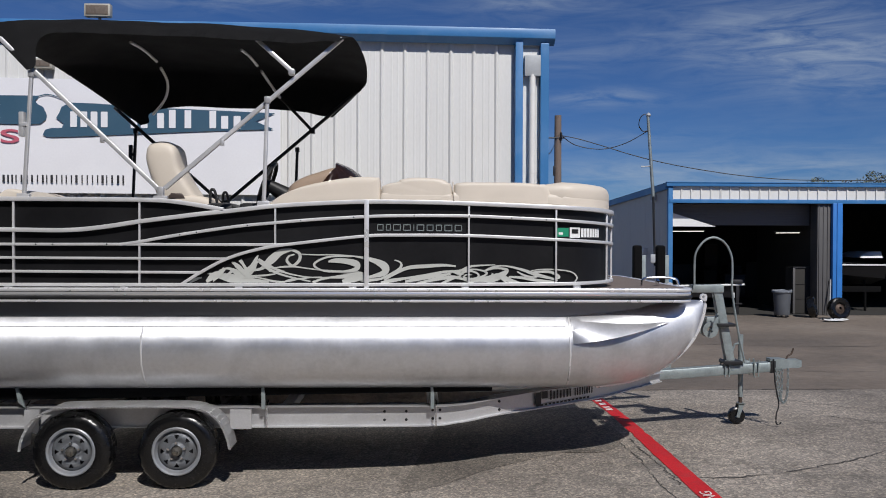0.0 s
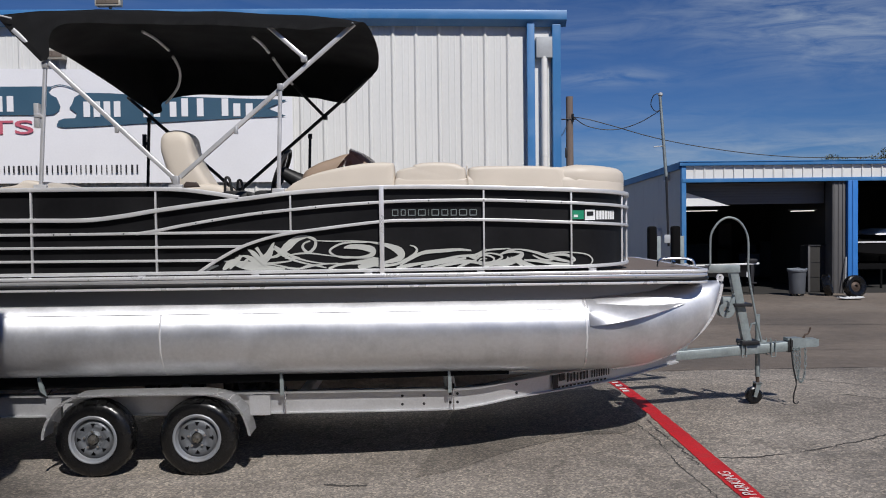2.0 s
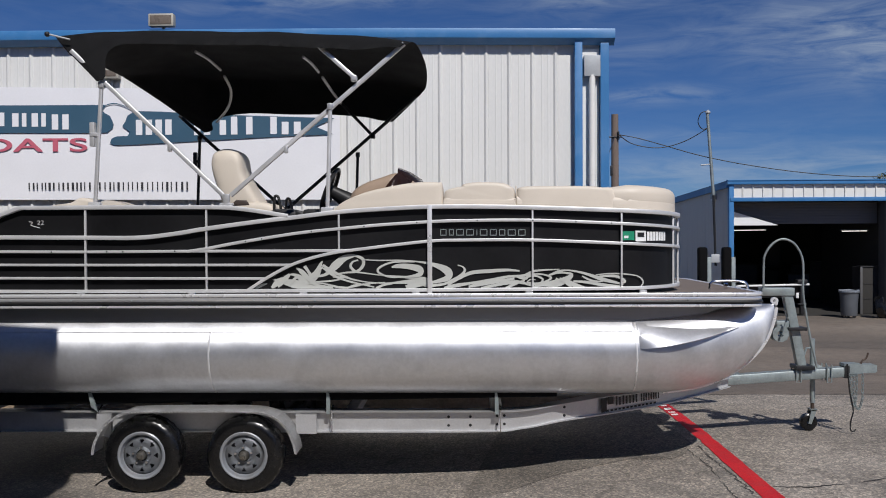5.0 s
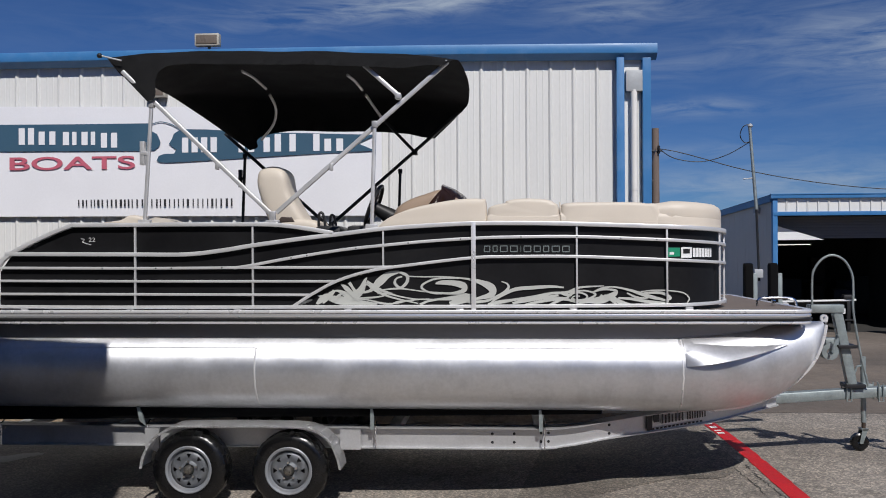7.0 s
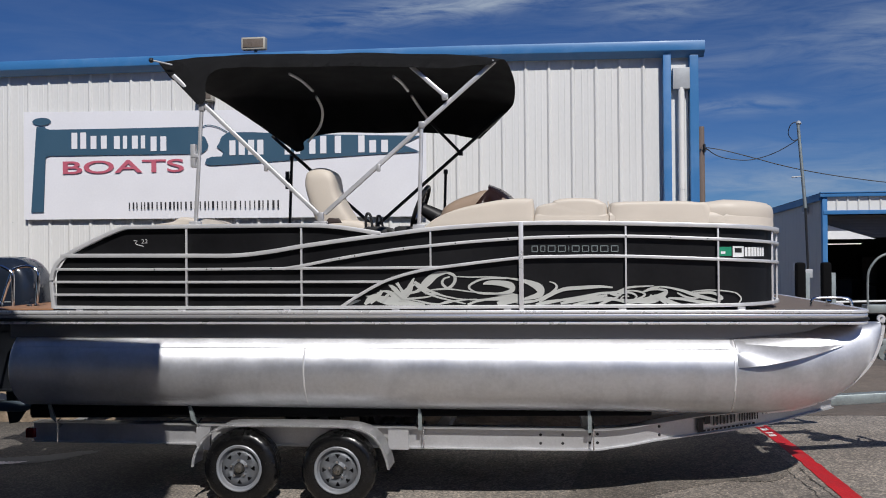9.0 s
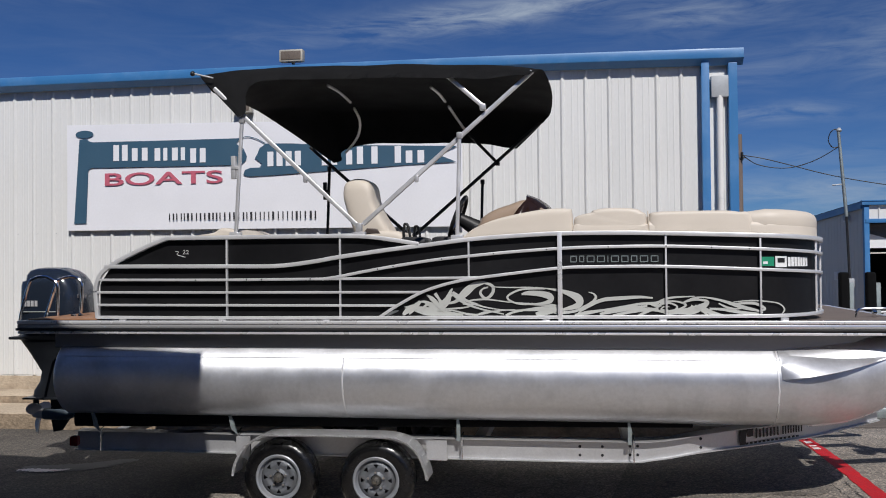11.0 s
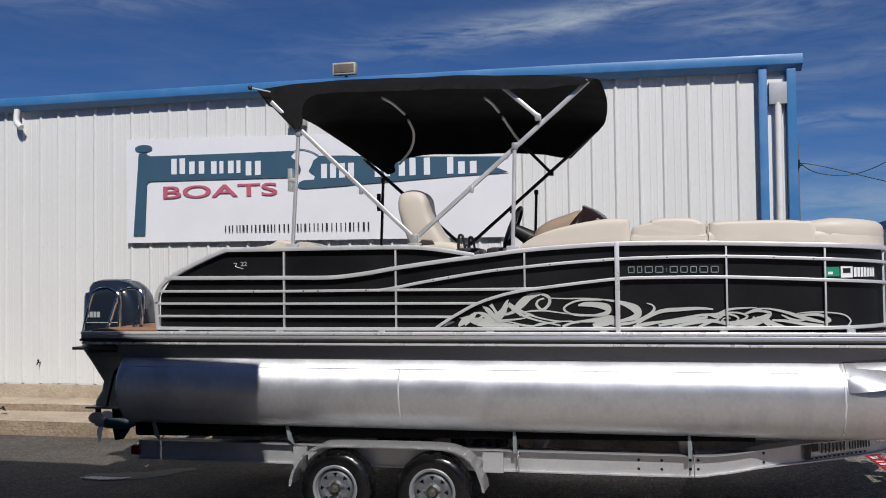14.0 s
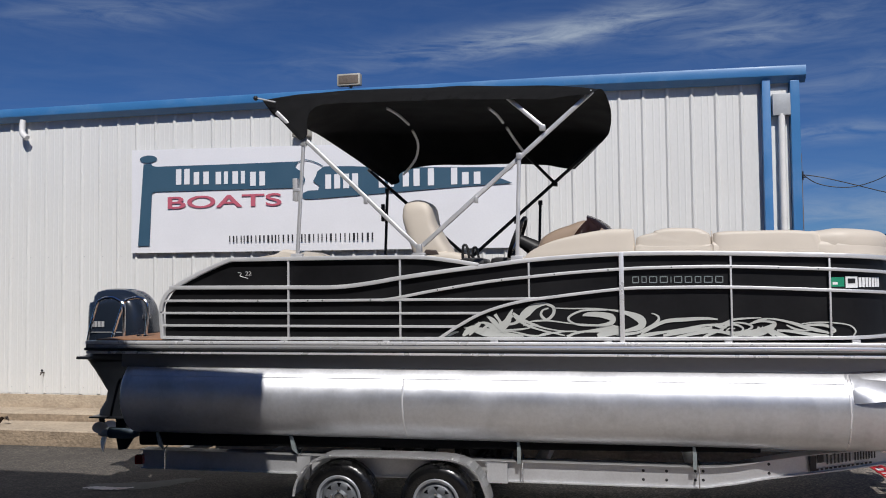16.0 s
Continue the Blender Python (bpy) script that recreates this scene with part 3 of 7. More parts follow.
# pale concrete pad along the wall: two shallow steps
def build_steps():
    bm = bmesh.new()
    prof = [(3.38, -0.2), (3.40, 0.17), (3.42, 0.19), (4.0, 0.205), (4.02, 0.30), (4.04, 0.315), (4.47, 0.33), (4.47, -0.2)]
    n = 40
    secs = []
    for i in range(n + 1):
        x = -16 + (1.9 + 16) * i / n
        secs.append([Vector((x, y + 0.012 * noise.noise(Vector((x * 1.7, y * 3, 1))), z + 0.01 * noise.noise(Vector((x * 1.3, y, 5))))) for y, z in prof])
    loft(bm, secs)
    bm.normal_update()
    # steep step faces take the darker, rougher riser material
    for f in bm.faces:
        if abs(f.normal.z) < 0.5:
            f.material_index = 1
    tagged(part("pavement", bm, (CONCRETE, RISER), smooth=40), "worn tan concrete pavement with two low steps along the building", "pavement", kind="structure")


build_steps()


def dry_leaf():
    bm = bmesh.new()
    rows = []
    for i in range(9):
        u = i / 8
        w = 0.05 * math.sin(math.pi * min(1, u * 0.92 + 0.06)) + 0.003
        curl = 0.05 * math.sin(math.pi * u) ** 2 + 0.045 * u
        rows.append([Vector((0.16 * u, -w, 0.012 + curl + 0.6 * w)), Vector((0.16 * u + 0.01, 0, 0.008 + curl)), Vector((0.16 * u, w, 0.012 + curl + 0.5 * w))])
    rings = [ring(bm, q) for q in rows]
    for a, b in zip(rings, rings[1:]):
        for k in range(2):
            bm.faces.new((a[k], a[k + 1], b[k + 1], b[k]))
    bmesh.ops.solidify(bm, geom=list(bm.faces), thickness=0.003)
    th = thing("dry_leaf", "curled dark brown dry leaf on the concrete step", "leaf", at=(-8.74, 3.66, 0.2))
    part("blade", bm, RUST, th, smooth=60)


dry_leaf()

# ---- main building ----
WALL_Y, WALL_L, EAVE_Z, BASE_Z = 4.5, -17.35, 4.62, 0.53
RIB = 0.3025


def build_building():
    core = bmesh.new()
    box(core, (WALL_L, WALL_Y + 0.03, 0.0), (1.95, WALL_Y + 0.22, EAVE_Z))
    wall = tagged(part("wall_main", core, SIDING, smooth=0), "white ribbed steel wall of a metal building", "wall", kind="structure")
    bm = bmesh.new()
    box(bm, (WALL_L, WALL_Y - 0.03, -0.1), (1.95, WALL_Y + 0.026, BASE_Z - 0.015), 0.008)
    tagged(part("foundation", bm, CONCRETE), "tan concrete foundation strip under the steel wall", "foundation", kind="structure")
    # one ribbed sheet, three ribs wide, shared by all sheets
    bm = bmesh.new()
    prof = []
    for k in range(3):
        x = k * RIB
        prof += [(x, 0), (x + 0.086, 0), (x + 0.09, -0.0028), (x + 0.104, -0.0028), (x + 0.108, 0), (x + 0.166, 0), (x + 0.17, -0.0028), (x + 0.184, -0.0028),
                 (x + 0.188, 0), (x + RIB - 0.062, 0), (x + RIB - 0.038, -0.024), (x + RIB - 0.022, -0.024)]
    prof.append((3 * RIB - 0.001, 0))
    lo = [bm.verts.new((x, y, BASE_Z)) for x, y in prof]
    hi = [bm.verts.new((x, y, EAVE_Z)) for x, y in prof]
    for i in range(len(prof) - 1):
        bm.faces.new((lo[i], lo[i + 1], hi[i + 1], hi[i]))
    sheet = part("siding_panel", bm, SIDING, wall, smooth=12)
    count = 20
    for k in range(count):
        c = sheet if k == 0 else new("siding_panel", sheet.data)
        c.parent = wall
        c.location = (1.34 - 3 * RIB * (k + 1), WALL_Y + 0.026 + 0.002 * (k % 2), 0)
    # screw heads in rows
    bm = bmesh.new()
    for z in (0.62, 2.55):
        for k in range(-30, 38):
            xx = 1.31 - 37 * RIB + k * RIB + 0.05
            if xx < 1.5 and xx > WALL_L:
                box(bm, (xx - 0.004, WALL_Y + 0.02, z - 0.004), (xx + 0.004, WALL_Y + 0.03, z + 0.004))
    part("screws", bm, GREY_STEEL, wall, smooth=0)
    # eave gutter, blue
    bm = bmesh.new()
    prof = [(4.474, 4.563), (4.448, 4.575), (4.358, 4.635), (4.355, 4.645), (4.355, 4.735), (4.363, 4.758), (4.43, 4.768), (4.48, 4.768), (4.48, 4.57)]
    loft(bm, [[Vector((x, y, z + dz)) for y, z in prof] for x, dz in ((WALL_L, 0.05), (-9, 0.03), (-4.5, 0.03), (-1, 0.015), (2.06, -0.025))])
    tagged(part("gutter", bm, BLUE, smooth=20), "blue painted steel eave gutter along the roof edge", "gutter", kind="structure")
    bm = bmesh.new()
    loft(bm, [[Vector((x, 4.47, 4.60)), Vector((x, 4.47, 4.715)), Vector((x, 14, 5.6)), Vector((x, 14, 5.5))] for x in (WALL_L, 2.03)])
    tagged(part("roof", bm, GREY_STEEL, smooth=0), "low pitched grey metal roof", "roof", kind="structure")
    # corner posts and the recess between them
    bm = bmesh.new()
    box(bm, (1.545, 4.40, -0.1), (1.645, 4.53, 4.60), 0.008)
    tagged(part("corner_trim", bm, BLUE), "blue painted steel corner post", "trim", kind="structure")
    bm = bmesh.new()
    box(bm, (1.875, 4.40, -0.1), (1.985, 4.53, 4.56), 0.008)
    box(bm, (1.875, 4.53, -0.1), (1.985, 14.0, 4.56), 0.0)
    tagged(part("wall_side", bm, BLUE, smooth=0), "blue trimmed side of the metal building", "wall", kind="structure")
    pipe_thing = thing("downpipe", "white painted downpipe with a grey metal collector box", "downpipe", at=(1.77, 4.45, 0))
    bm = bmesh.new()
    box(bm, (-0.105, -0.06, 4.13), (0.105, 0.05, 4.40), 0.006)
    part("collector_box", bm, GREY_STEEL, pipe_thing, "grey sheet metal collector box")
    bm = bmesh.new()
    rod(bm, (-0.005, -0.02, 0.2), (0.0, -0.02, 4.15), 0.043, n=18)
    part("pipe", bm, WHITE_PIPE, pipe_thing)
    for z in (1.1, 2.85):
        bm = bmesh.new()
        rod(bm, (0, -0.02, z), (0, -0.02, z + 0.03), 0.047, n=18)
        part("clamp", bm, WHITE_PIPE, pipe_thing)
    bm = bmesh.new()
    box(bm, (1.65, 4.50, 0.0), (1.87, 4.525, 4.5))
    tagged(part("wall_recess", bm, SIDING, smooth=0), "white steel sheet between the blue corner posts", "wall", kind="structure")
    # short overflow elbow under the gutter
    el = thing("overflow_pipe", "short white elbow pipe below the blue gutter", "pipe", at=(-9.0, 4.44, 4.45))
    bm = bmesh.new()
    pipe(bm, curve_pts([(0, -0.02, 0.17), (0, -0.04, 0.02), (0.03, -0.05, -0.05), (0.10, -0.06, -0.11)], 5), 0.045, 14)
    part("elbow", bm, WHITE_PIPE, el)
    tap = thing("hose_tap", "small dark hose tap on the white wall", "tap", at=(-8.66, 4.47, 0.84))
    bm = bmesh.new()
    rod(bm, (0, 0.05, 0), (0, -0.07, 0), 0.018)
    rod(bm, (0, -0.05, 0), (0.0, -0.09, -0.07), 0.016)
    part("spout", bm, RUST, tap)
    bm = bmesh.new()
    revolve(bm, [(0.0, -0.01), (0.035, -0.008), (0.035, 0.008), (0, 0.01)], (0, -0.03, 0.06), "y", 14)
    rod(bm, (0, -0.03, 0), (0, -0.03, 0.05), 0.008)
    part("handwheel", bm, DARK_STEEL, tap)
    tap.scale = (0.5, 0.6, 0.5)


build_building()


def flood_lamp(name, label, at, w=0.34, h=0.20):
    th = thing(name, label, "flood light", at=at)
    bm = bmesh.new()
    box(bm, (-w / 2, -0.08, 0.02), (w / 2, 0.03, 0.02 + h), 0.015)
    part("housing", bm, LAMP_CASE, th)
    bm = bmesh.new()
    box(bm, (-w / 2 + 0.025, -0.088, 0.045), (w / 2 - 0.025, -0.078, h - 0.005), 0.004)
    part("lens", bm, LAMP_GLASS, th, "clouded glass lens")
    bm = bmesh.new()
    rod(bm, (0, 0.03, -0.14), (0, 0.03, 0.03), 0.02)
    part("stem", bm, GREY_STEEL, th)
    return th


flood_lamp("flood_light", "grey square flood light above the blue gutter", (-3.83, 4.4, 4.80), 0.33, 0.165)
flood_lamp("flood_light", "small grey flood light on the wall under the eave", (-4.55, 4.455, 4.14), 0.26, 0.13)


# ---- banner sign on the wall ----
def build_sign():
    y = WALL_Y - 0.045
    s = thing("banner_sign", "white vinyl banner with slate blue flag and red letters", "sign", at=(0, 0, 0))
    bm = bmesh.new()
    L, R, B, T = -7.2, -1.52, 2.555, 4.06
    nx, nz = 24, 6
    grid = []
    for j in range(nz + 1):
        row = []
        for i in range(nx + 1):
            x = L + (R - L) * i / nx
            z = B + 0.03 * (1 - i / nx) + (T - 0.07 * i / nx - B) * j / nz
            row.append(bm.verts.new((x, y + 0.004 * noise.noise(Vector((x * 2, z * 2, 0))), z)))
        grid.append(row)
    for a, b in zip(grid, grid[1:]):
        for i in range(nx):
            bm.faces.new((a[i], a[i + 1], b[i + 1], b[i]))
    back = [bm.verts.new(v.co + Vector((0, 0.006, 0))) for v in (grid[0][0], grid[0][-1], grid[-1][-1], grid[-1][0])]
    bm.faces.new(back[::-1])
    part("banner", bm, SIGN_WHITE, s, smooth=0)
    y -= 0.014
    # flag pole with a round knob
    bm = bmesh.new()
    extrude_y(bm, [(-7.085, 2.682), (-6.9, 2.684), (-6.868, 3.425), (-6.85, 3.455), (-6.80, 3.468), (-6.80, 3.833), (-6.86, 3.85), (-6.872, 3.875), (-7.0, 3.875), (-7.005, 3.835)], y - 0.002, y)
    part("flag_pole", bm, SIGN_NAVY, s, smooth=0)
    bm = bmesh.new()
    extrude_y(bm, [(-6.924 + 0.137 * math.cos(a), 3.948 + 0.054 * math.sin(a)) for a in [2 * math.pi * i / 24 for i in range(24)]], y - 0.0024, y)
    part("knob", bm, SIGN_NAVY, s, smooth=0)
    # flag in two lengths, parted by a white leaping shape
    bm = bmesh.new()
    extrude_y(bm, [(-6.80, 3.468), (-4.70, 3.45), (-4.592, 3.457), (-4.525, 3.51), (-4.508, 3.564), (-4.53, 3.62), (-4.556, 3.675), (-4.622, 3.709), (-4.66, 3.75), (-4.603, 3.82), (-5.78, 3.824), (-6.80, 3.833)], y - 0.002, y)
    part("flag", bm, SIGN_NAVY, s, smooth=0)
    bm = bmesh.new()
    extrude_y(bm, [(-4.561, 3.315), (-4.51, 3.292), (-4.446, 3.287), (-4.2, 3.294), (-3.553, 3.325), (-2.761, 3.365), (-1.989, 3.396), (-1.602, 3.411), (-1.835, 3.511), (-1.583, 3.62),
                   (-2.756, 3.665), (-3.229, 3.68), (-3.869, 3.725), (-4.226, 3.735), (-4.325, 3.674), (-4.351, 3.604), (-4.393, 3.536), (-4.295, 3.462), (-4.321, 3.408), (-4.46, 3.405), (-4.535, 3.38)], y - 0.002, y)
    part("flag", bm, SIGN_NAVY, s, smooth=0)
    # thin line over the white shape
    bm = bmesh.new()
    P = curve_pts([(-4.61, 0, 3.815), (-4.50, 0, 3.838), (-4.357, 0, 3.80), (-4.24, 0, 3.735)], 5)
    sweep(bm, [(p.x, y - 0.001, p.z) for p in P], [(-0.006, -0.001), (0.006, -0.001), (0.006, 0.001), (-0.006, 0.001)], up=(0, 1, 0))
    part("outline", bm, SIGN_NAVY, s, smooth=0)
    # names become plain bars: left edge, width, foot, height
    y2 = y - 0.006
    first = [(-6.48, 0.085, 3.556, 0.225), (-6.35, 0.085, 3.556, 0.225), (-6.2, 0.085, 3.55, 0.18), (-6.05, 0.085, 3.55, 0.18), (-5.86, 0.085, 3.542, 0.178), (-5.73, 0.06, 3.542, 0.178),
             (-5.6, 0.085, 3.54, 0.178), (-5.47, 0.06, 3.54, 0.178), (-5.33, 0.085, 3.50, 0.2), (-5.19, 0.085, 3.50, 0.2)]
    second = [(-4.21, 0.085, 3.42, 0.2), (-4.08, 0.085, 3.42, 0.2), (-3.95, 0.085, 3.42, 0.2), (-3.82, 0.085, 3.42, 0.2), (-3.44, 0.085, 3.411, 0.25), (-3.31, 0.085, 3.414, 0.187), (-3.1, 0.085, 3.414, 0.193),
              (-2.95, 0.085, 3.416, 0.235), (-2.75, 0.085, 3.416, 0.232), (-2.43, 0.085, 3.418, 0.226), (-2.28, 0.09, 3.413, 0.165), (-2.12, 0.09, 3.413, 0.165)]
    for x, w, z, h in first + second:
        bm = bmesh.new()
        box(bm, (x, y2 - 0.002, z), (x + w, y2, z + h))
        part("letter_bar", bm, SIGN_WHITE, s, smooth=0)
    text_part("letters", "BOATS", 0.245, pose(-6.65, y2 + 0.004, 3.215, 90, 0, 0), SIGN_RED, s, 2.36, 0.001, 0.003)
    rs = random.Random(8)
    x = -5.65
    while x < -3.5:
        w = rs.choice((0.016, 0.022, 0.03))
        bm = bmesh.new()
        box(bm, (x, y2 - 0.002, 2.712 - 0.008 * (x + 5.65)), (x + w, y2, 2.80))
        part("letter_bar", bm, SIGN_INK, s, smooth=0)
        x += w + rs.choice((0.03, 0.04, 0.05))


build_sign()


# ---- far workshop ----
def build_shed():
    X0, Y0, Y1, Z1, F = 7.9, 19.0, 30.5, 3.66, -0.29
    b = thing("workshop_shed", "white and blue metal workshop with open roller doors", "shed", at=(X0, Y0, F))

    def sh(name, lo, hi, mat_, label="", bevel=0.01):
        bm = bmesh.new()
        box(bm, [a - o for a, o in zip(lo, (X0, Y0, F))], [a - o for a, o in zip(hi, (X0, Y0, F))], bevel)
        return part(name, bm, mat_, b, label)
    X2 = 21.0
    # side wall with a falling roof line
    bm = bmesh.new()
    poly = [(0, 0), (Y1 - Y0, 0), (Y1 - Y0, 3.34 - F), (0, Z1 - F)]
    loft(bm, [[Vector((x, y, z)) for y, z in poly] for x in (0.0, 0.12)])
    part("side_wall", bm, SHED_SIDE, b, "pale grey steel side wall", smooth=0)
    for k in range(34):
        y = 0.3 + k * 0.33
        bm = bmesh.new()
        box(bm, (-0.004, y, 0), (0.001, y + 0.04, 3.56 - 0.03 * y - F - 0.02))
        part("rib", bm, SHED_SIDE, b, smooth=0)
    sh("back_wall", (X0, Y1, F), (X2, Y1 + 0.1, 3.4), DEEP_SHADE, bevel=0)
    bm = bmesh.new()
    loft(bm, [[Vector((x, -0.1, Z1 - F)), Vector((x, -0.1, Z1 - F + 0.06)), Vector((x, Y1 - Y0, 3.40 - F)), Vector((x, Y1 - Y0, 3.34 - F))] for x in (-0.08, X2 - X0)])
    part("roof", bm, DEEP_SHADE, b, smooth=0)
    sh("roof_trim", (X0 - 0.1, Y0 - 0.12, 3.60), (X2, Y0 + 0.02, 3.73), BLUE, "blue roof edge trim")
    sh("drip_edge", (X0 - 0.1, Y0 - 0.14, 3.705), (X2, Y0 - 0.115, 3.735), BLUE, bevel=0.004)
    bm = bmesh.new()
    loft(bm, [[Vector((-0.1, 0, z0 - F)), Vector((-0.1, 11.5, z1 - F)), Vector((-0.02, 11.5, z1 - F)), Vector((-0.02, 0, z0 - F))] for z0, z1 in ((3.51, 3.18), (3.70, 3.38))])
    part("side_trim", bm, BLUE, b, smooth=0)
    sh("lintel_trim", (X0, Y0 - 0.08, 3.10), (X2, Y0 + 0.04, 3.215), BLUE, "blue lintel trim")
    sh("fascia_backing", (X0, Y0, 3.12), (X2, Y0 + 0.06, 3.62), SIDING, bevel=0)
    # fascia sheets, each with a raised rib along one edge
    prof = [(0.0, 0.0), (0.0, -0.008), (0.236, -0.008), (0.25, -0.042), (0.280, -0.042), (0.294, -0.008), (0.296, 0.0)]
    bm = bmesh.new()
    loft(bm, [[Vector((x, y, z - F)) for x, y in prof] for z in (3.216, 3.599)])
    panel = part("fascia_panel", bm, SIDING, b, smooth=0)
    panel.location = (0.112, 0, 0)
    for k in range(1, 43):
        c = new("fascia_panel", panel.data)
        c.parent = b
        c.location = (0.112 + k * 0.298, 0, 0)
    sh("corner_post", (X0 - 0.03, Y0 - 0.06, F), (X0 + 0.11, Y0 + 0.1, 3.60), BLUE, "blue corner post")
    sh("column", (12.46, Y0 + 0.02, F), (12.87, Y0 + 0.5, 3.11), SHADE_GREY, "grey ribbed steel column", 0.02)
    for i in range(3):
        sh("column_rib", (12.50 + i * 0.13, Y0 - 0.005, F), (12.53 + i * 0.13, Y0 + 0.03, 3.10), SHADE_GREY)
    sh("column", (12.88, Y0 - 0.1, F), (13.18, Y0 + 0.3, 3.11), BRIGHT_BLUE, "bright blue steel column", 0.02)
    sh("column_rib", (13.0, Y0 - 0.125, F), (13.07, Y0 - 0.09, 3.11), BRIGHT_BLUE)
    # rolled up doors: curtain slats below the lintel
    for k in range(8):
        z = 3.10 - 0.082 * k
        sh("door_slat", (8.05, Y0 + 0.56, z - 0.081), (12.46, Y0 + 0.59, z - 0.001), SLAT, bevel=0.006)
    sh("floor_slab", (X0, Y0 + 0.02, F - 0.05), (X2, Y1, F + 0.012), DEEP_SHADE, bevel=0)
    sh("end_wall", (X2, Y0, F), (X2 + 0.12, Y1, 3.6), DEEP_SHADE, bevel=0)
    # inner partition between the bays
    sh("partition", (12.6, Y0 + 0.5, F), (12.7, Y0 + 5.0, 3.06), DEEP_SHADE, bevel=0)
    return b


build_shed()


def lamp_tube(at, length):
    th = thing("strip_light", "white fluorescent strip light in the dark workshop", "strip light", "workshop lights", at=at)
    bm = bmesh.new()
    box(bm, (-length / 2, -0.05, 0.0), (length / 2, 0.05, 0.035), 0.008)
    part("housing", bm, SLAT, th)
    bm = bmesh.new()
    rod(bm, (-length / 2 + 0.05, 0, -0.02), (length / 2 - 0.05, 0, -0.012), 0.013)
    part("tube", bm, GLOW, th)


GLOW = bpy.data.materials.new("lit_tube")
GLOW.use_nodes = True
GLOW.node_tree.nodes["Principled BSDF"].inputs["Emission Color"].default_value = (1.0, 0.93, 0.85, 1)
GLOW.node_tree.nodes["Principled BSDF"].inputs["Emission Strength"].default_value = 1.1
lamp_tube((9.88, 23.5, 2.31), 1.3)
lamp_tube((12.06, 20.2, 2.24), 0.86)


def bin_thing():
    th = thing("rubbish_bin", "round grey plastic rubbish bin with a pale liner", "bin", at=(11.12, 18.4, ground_z(11.12, 18.4)))
    th.scale = (1.03, 1.03, 1.13)
    bm = bmesh.new()
    revolve(bm, [(0, 0.06), (0.20, 0.06), (0.215, 0.1), (0.225, 0.35), (0.245, 0.62), (0.27, 0.64), (0.27, 0.68), (0.245, 0.69), (0.235, 0.66), (0.2, 0.12), (0, 0.1)], (0, 0, 0), "z", 32)
    part("bucket", bm, COVER_GREY, th)
    bm = bmesh.new()
    revolve(bm, [(0.235, 0.64), (0.245, 0.70), (0.262, 0.712), (0.276, 0.70), (0.276, 0.675), (0.272, 0.66)], (0, 0, 0), "z", 24)
    for v in bm.verts:
        v.co.z += 0.03 * noise.noise(v.co * 6)
        v.co.xy = v.co.xy * (1 + 0.05 * noise.noise(v.co * 9))
    part("liner", bm, LINER, th, "crumpled pale bin liner")
    for a in range(5):
        bm = bmesh.new()
        revolve(bm, [(0, -0.012), (0.03, -0.012), (0.03, 0.012), (0, 0.012)], (0.17 * math.cos(a * 1.257), 0.17 * math.sin(a * 1.257), 0.03), "y", 10)
        part("caster", bm, BLACK_PLASTIC, th)


bin_thing()


# ---- pontoon boat ----
YC, BEAM = 1.25, 2.5          # centre line and fence to fence width
DECK_Z = 1.60
TOP_LINE = [(-3.456, 2.297), (-3.19, 2.296), (-2.6, 2.296), (-1.99, 2.294), (-1.728, 2.285), (-1.5, 2.255), (-1.29, 2.218)]
R1_LINE = [(-4.03, 2.062), (-3.7, 2.06), (-2.93, 2.054), (-2.5, 2.052), (-2.2, 2.082), (-1.945, 2.122), (-1.5, 2.18), (-1.237, 2.209), (-0.88, 2.25), (-0.5, 2.274),
           (-0.165, 2.287), (0.25, 2.286), (0.666, 2.276), (1.363, 2.250)]
R5_LINE = [(-2.10, 1.94), (-1.948, 1.962), (-1.669, 2.013), (-1.209, 2.083), (-0.884, 2.116), (-0.55, 2.145), (-0.167, 2.168), (0.109, 2.176), (0.664, 2.176), (1.36, 2.146)]
ARCH_LINE = [(-1.613, 1.63), (-1.456, 1.729), (-1.245, 1.837), (-0.975, 1.915), (-0.678, 1.957), (-0.17, 2.013), (0.105, 2.021), (0.66, 2.019), (1.356, 1.99)]
STERN_LINE = [(-4.097, 1.62), (-4.113, 1.80), (-4.113, 1.886), (-4.075, 1.986), (-4.002, 2.052), (-3.855, 2.134), (-3.6, 2.245), (-3.456, 2.297)]
FENCE_BOT = 1.622
BOW_R, BOW_X = 0.55, 1.36     # corner radius and where it begins


def mirror(y, side):
    return y if side == 0 else BEAM - y


def bow_path(z_start, z_end, side, y_off=0.0, n=10, front=0.55):
    """The fence line round the bow corner to the front gate."""
    pts = []
    r = BOW_R - y_off
    for i in range(1, n + 1):
        a = radians(90 * i / n)
        pts.append((BOW_X + r * math.sin(a), BOW_R - r * math.cos(a), z_start + (z_end - z_start) * i / n))
    pts.append((BOW_X + r, BOW_R + front, z_end))
    return [Vector((x, mirror(y, side), z)) for x, y, z in pts]


def rail(parent, line, side, h=0.026, d=0.03, y=-0.012, bow=None, name="rail"):
    P = curve_pts([(x, 0, z) for x, z in line], 5)
    P = [Vector((p.x, mirror(y, side), p.z)) for p in P]
    if bow is not None:
        P += bow_path(P[-1].z, bow, side, y)
    bm = bmesh.new()
    sweep(bm, P, rrect(d, h, min(d, h) * 0.14, 2))
    return part(name, bm, ALU, parent, smooth=40)


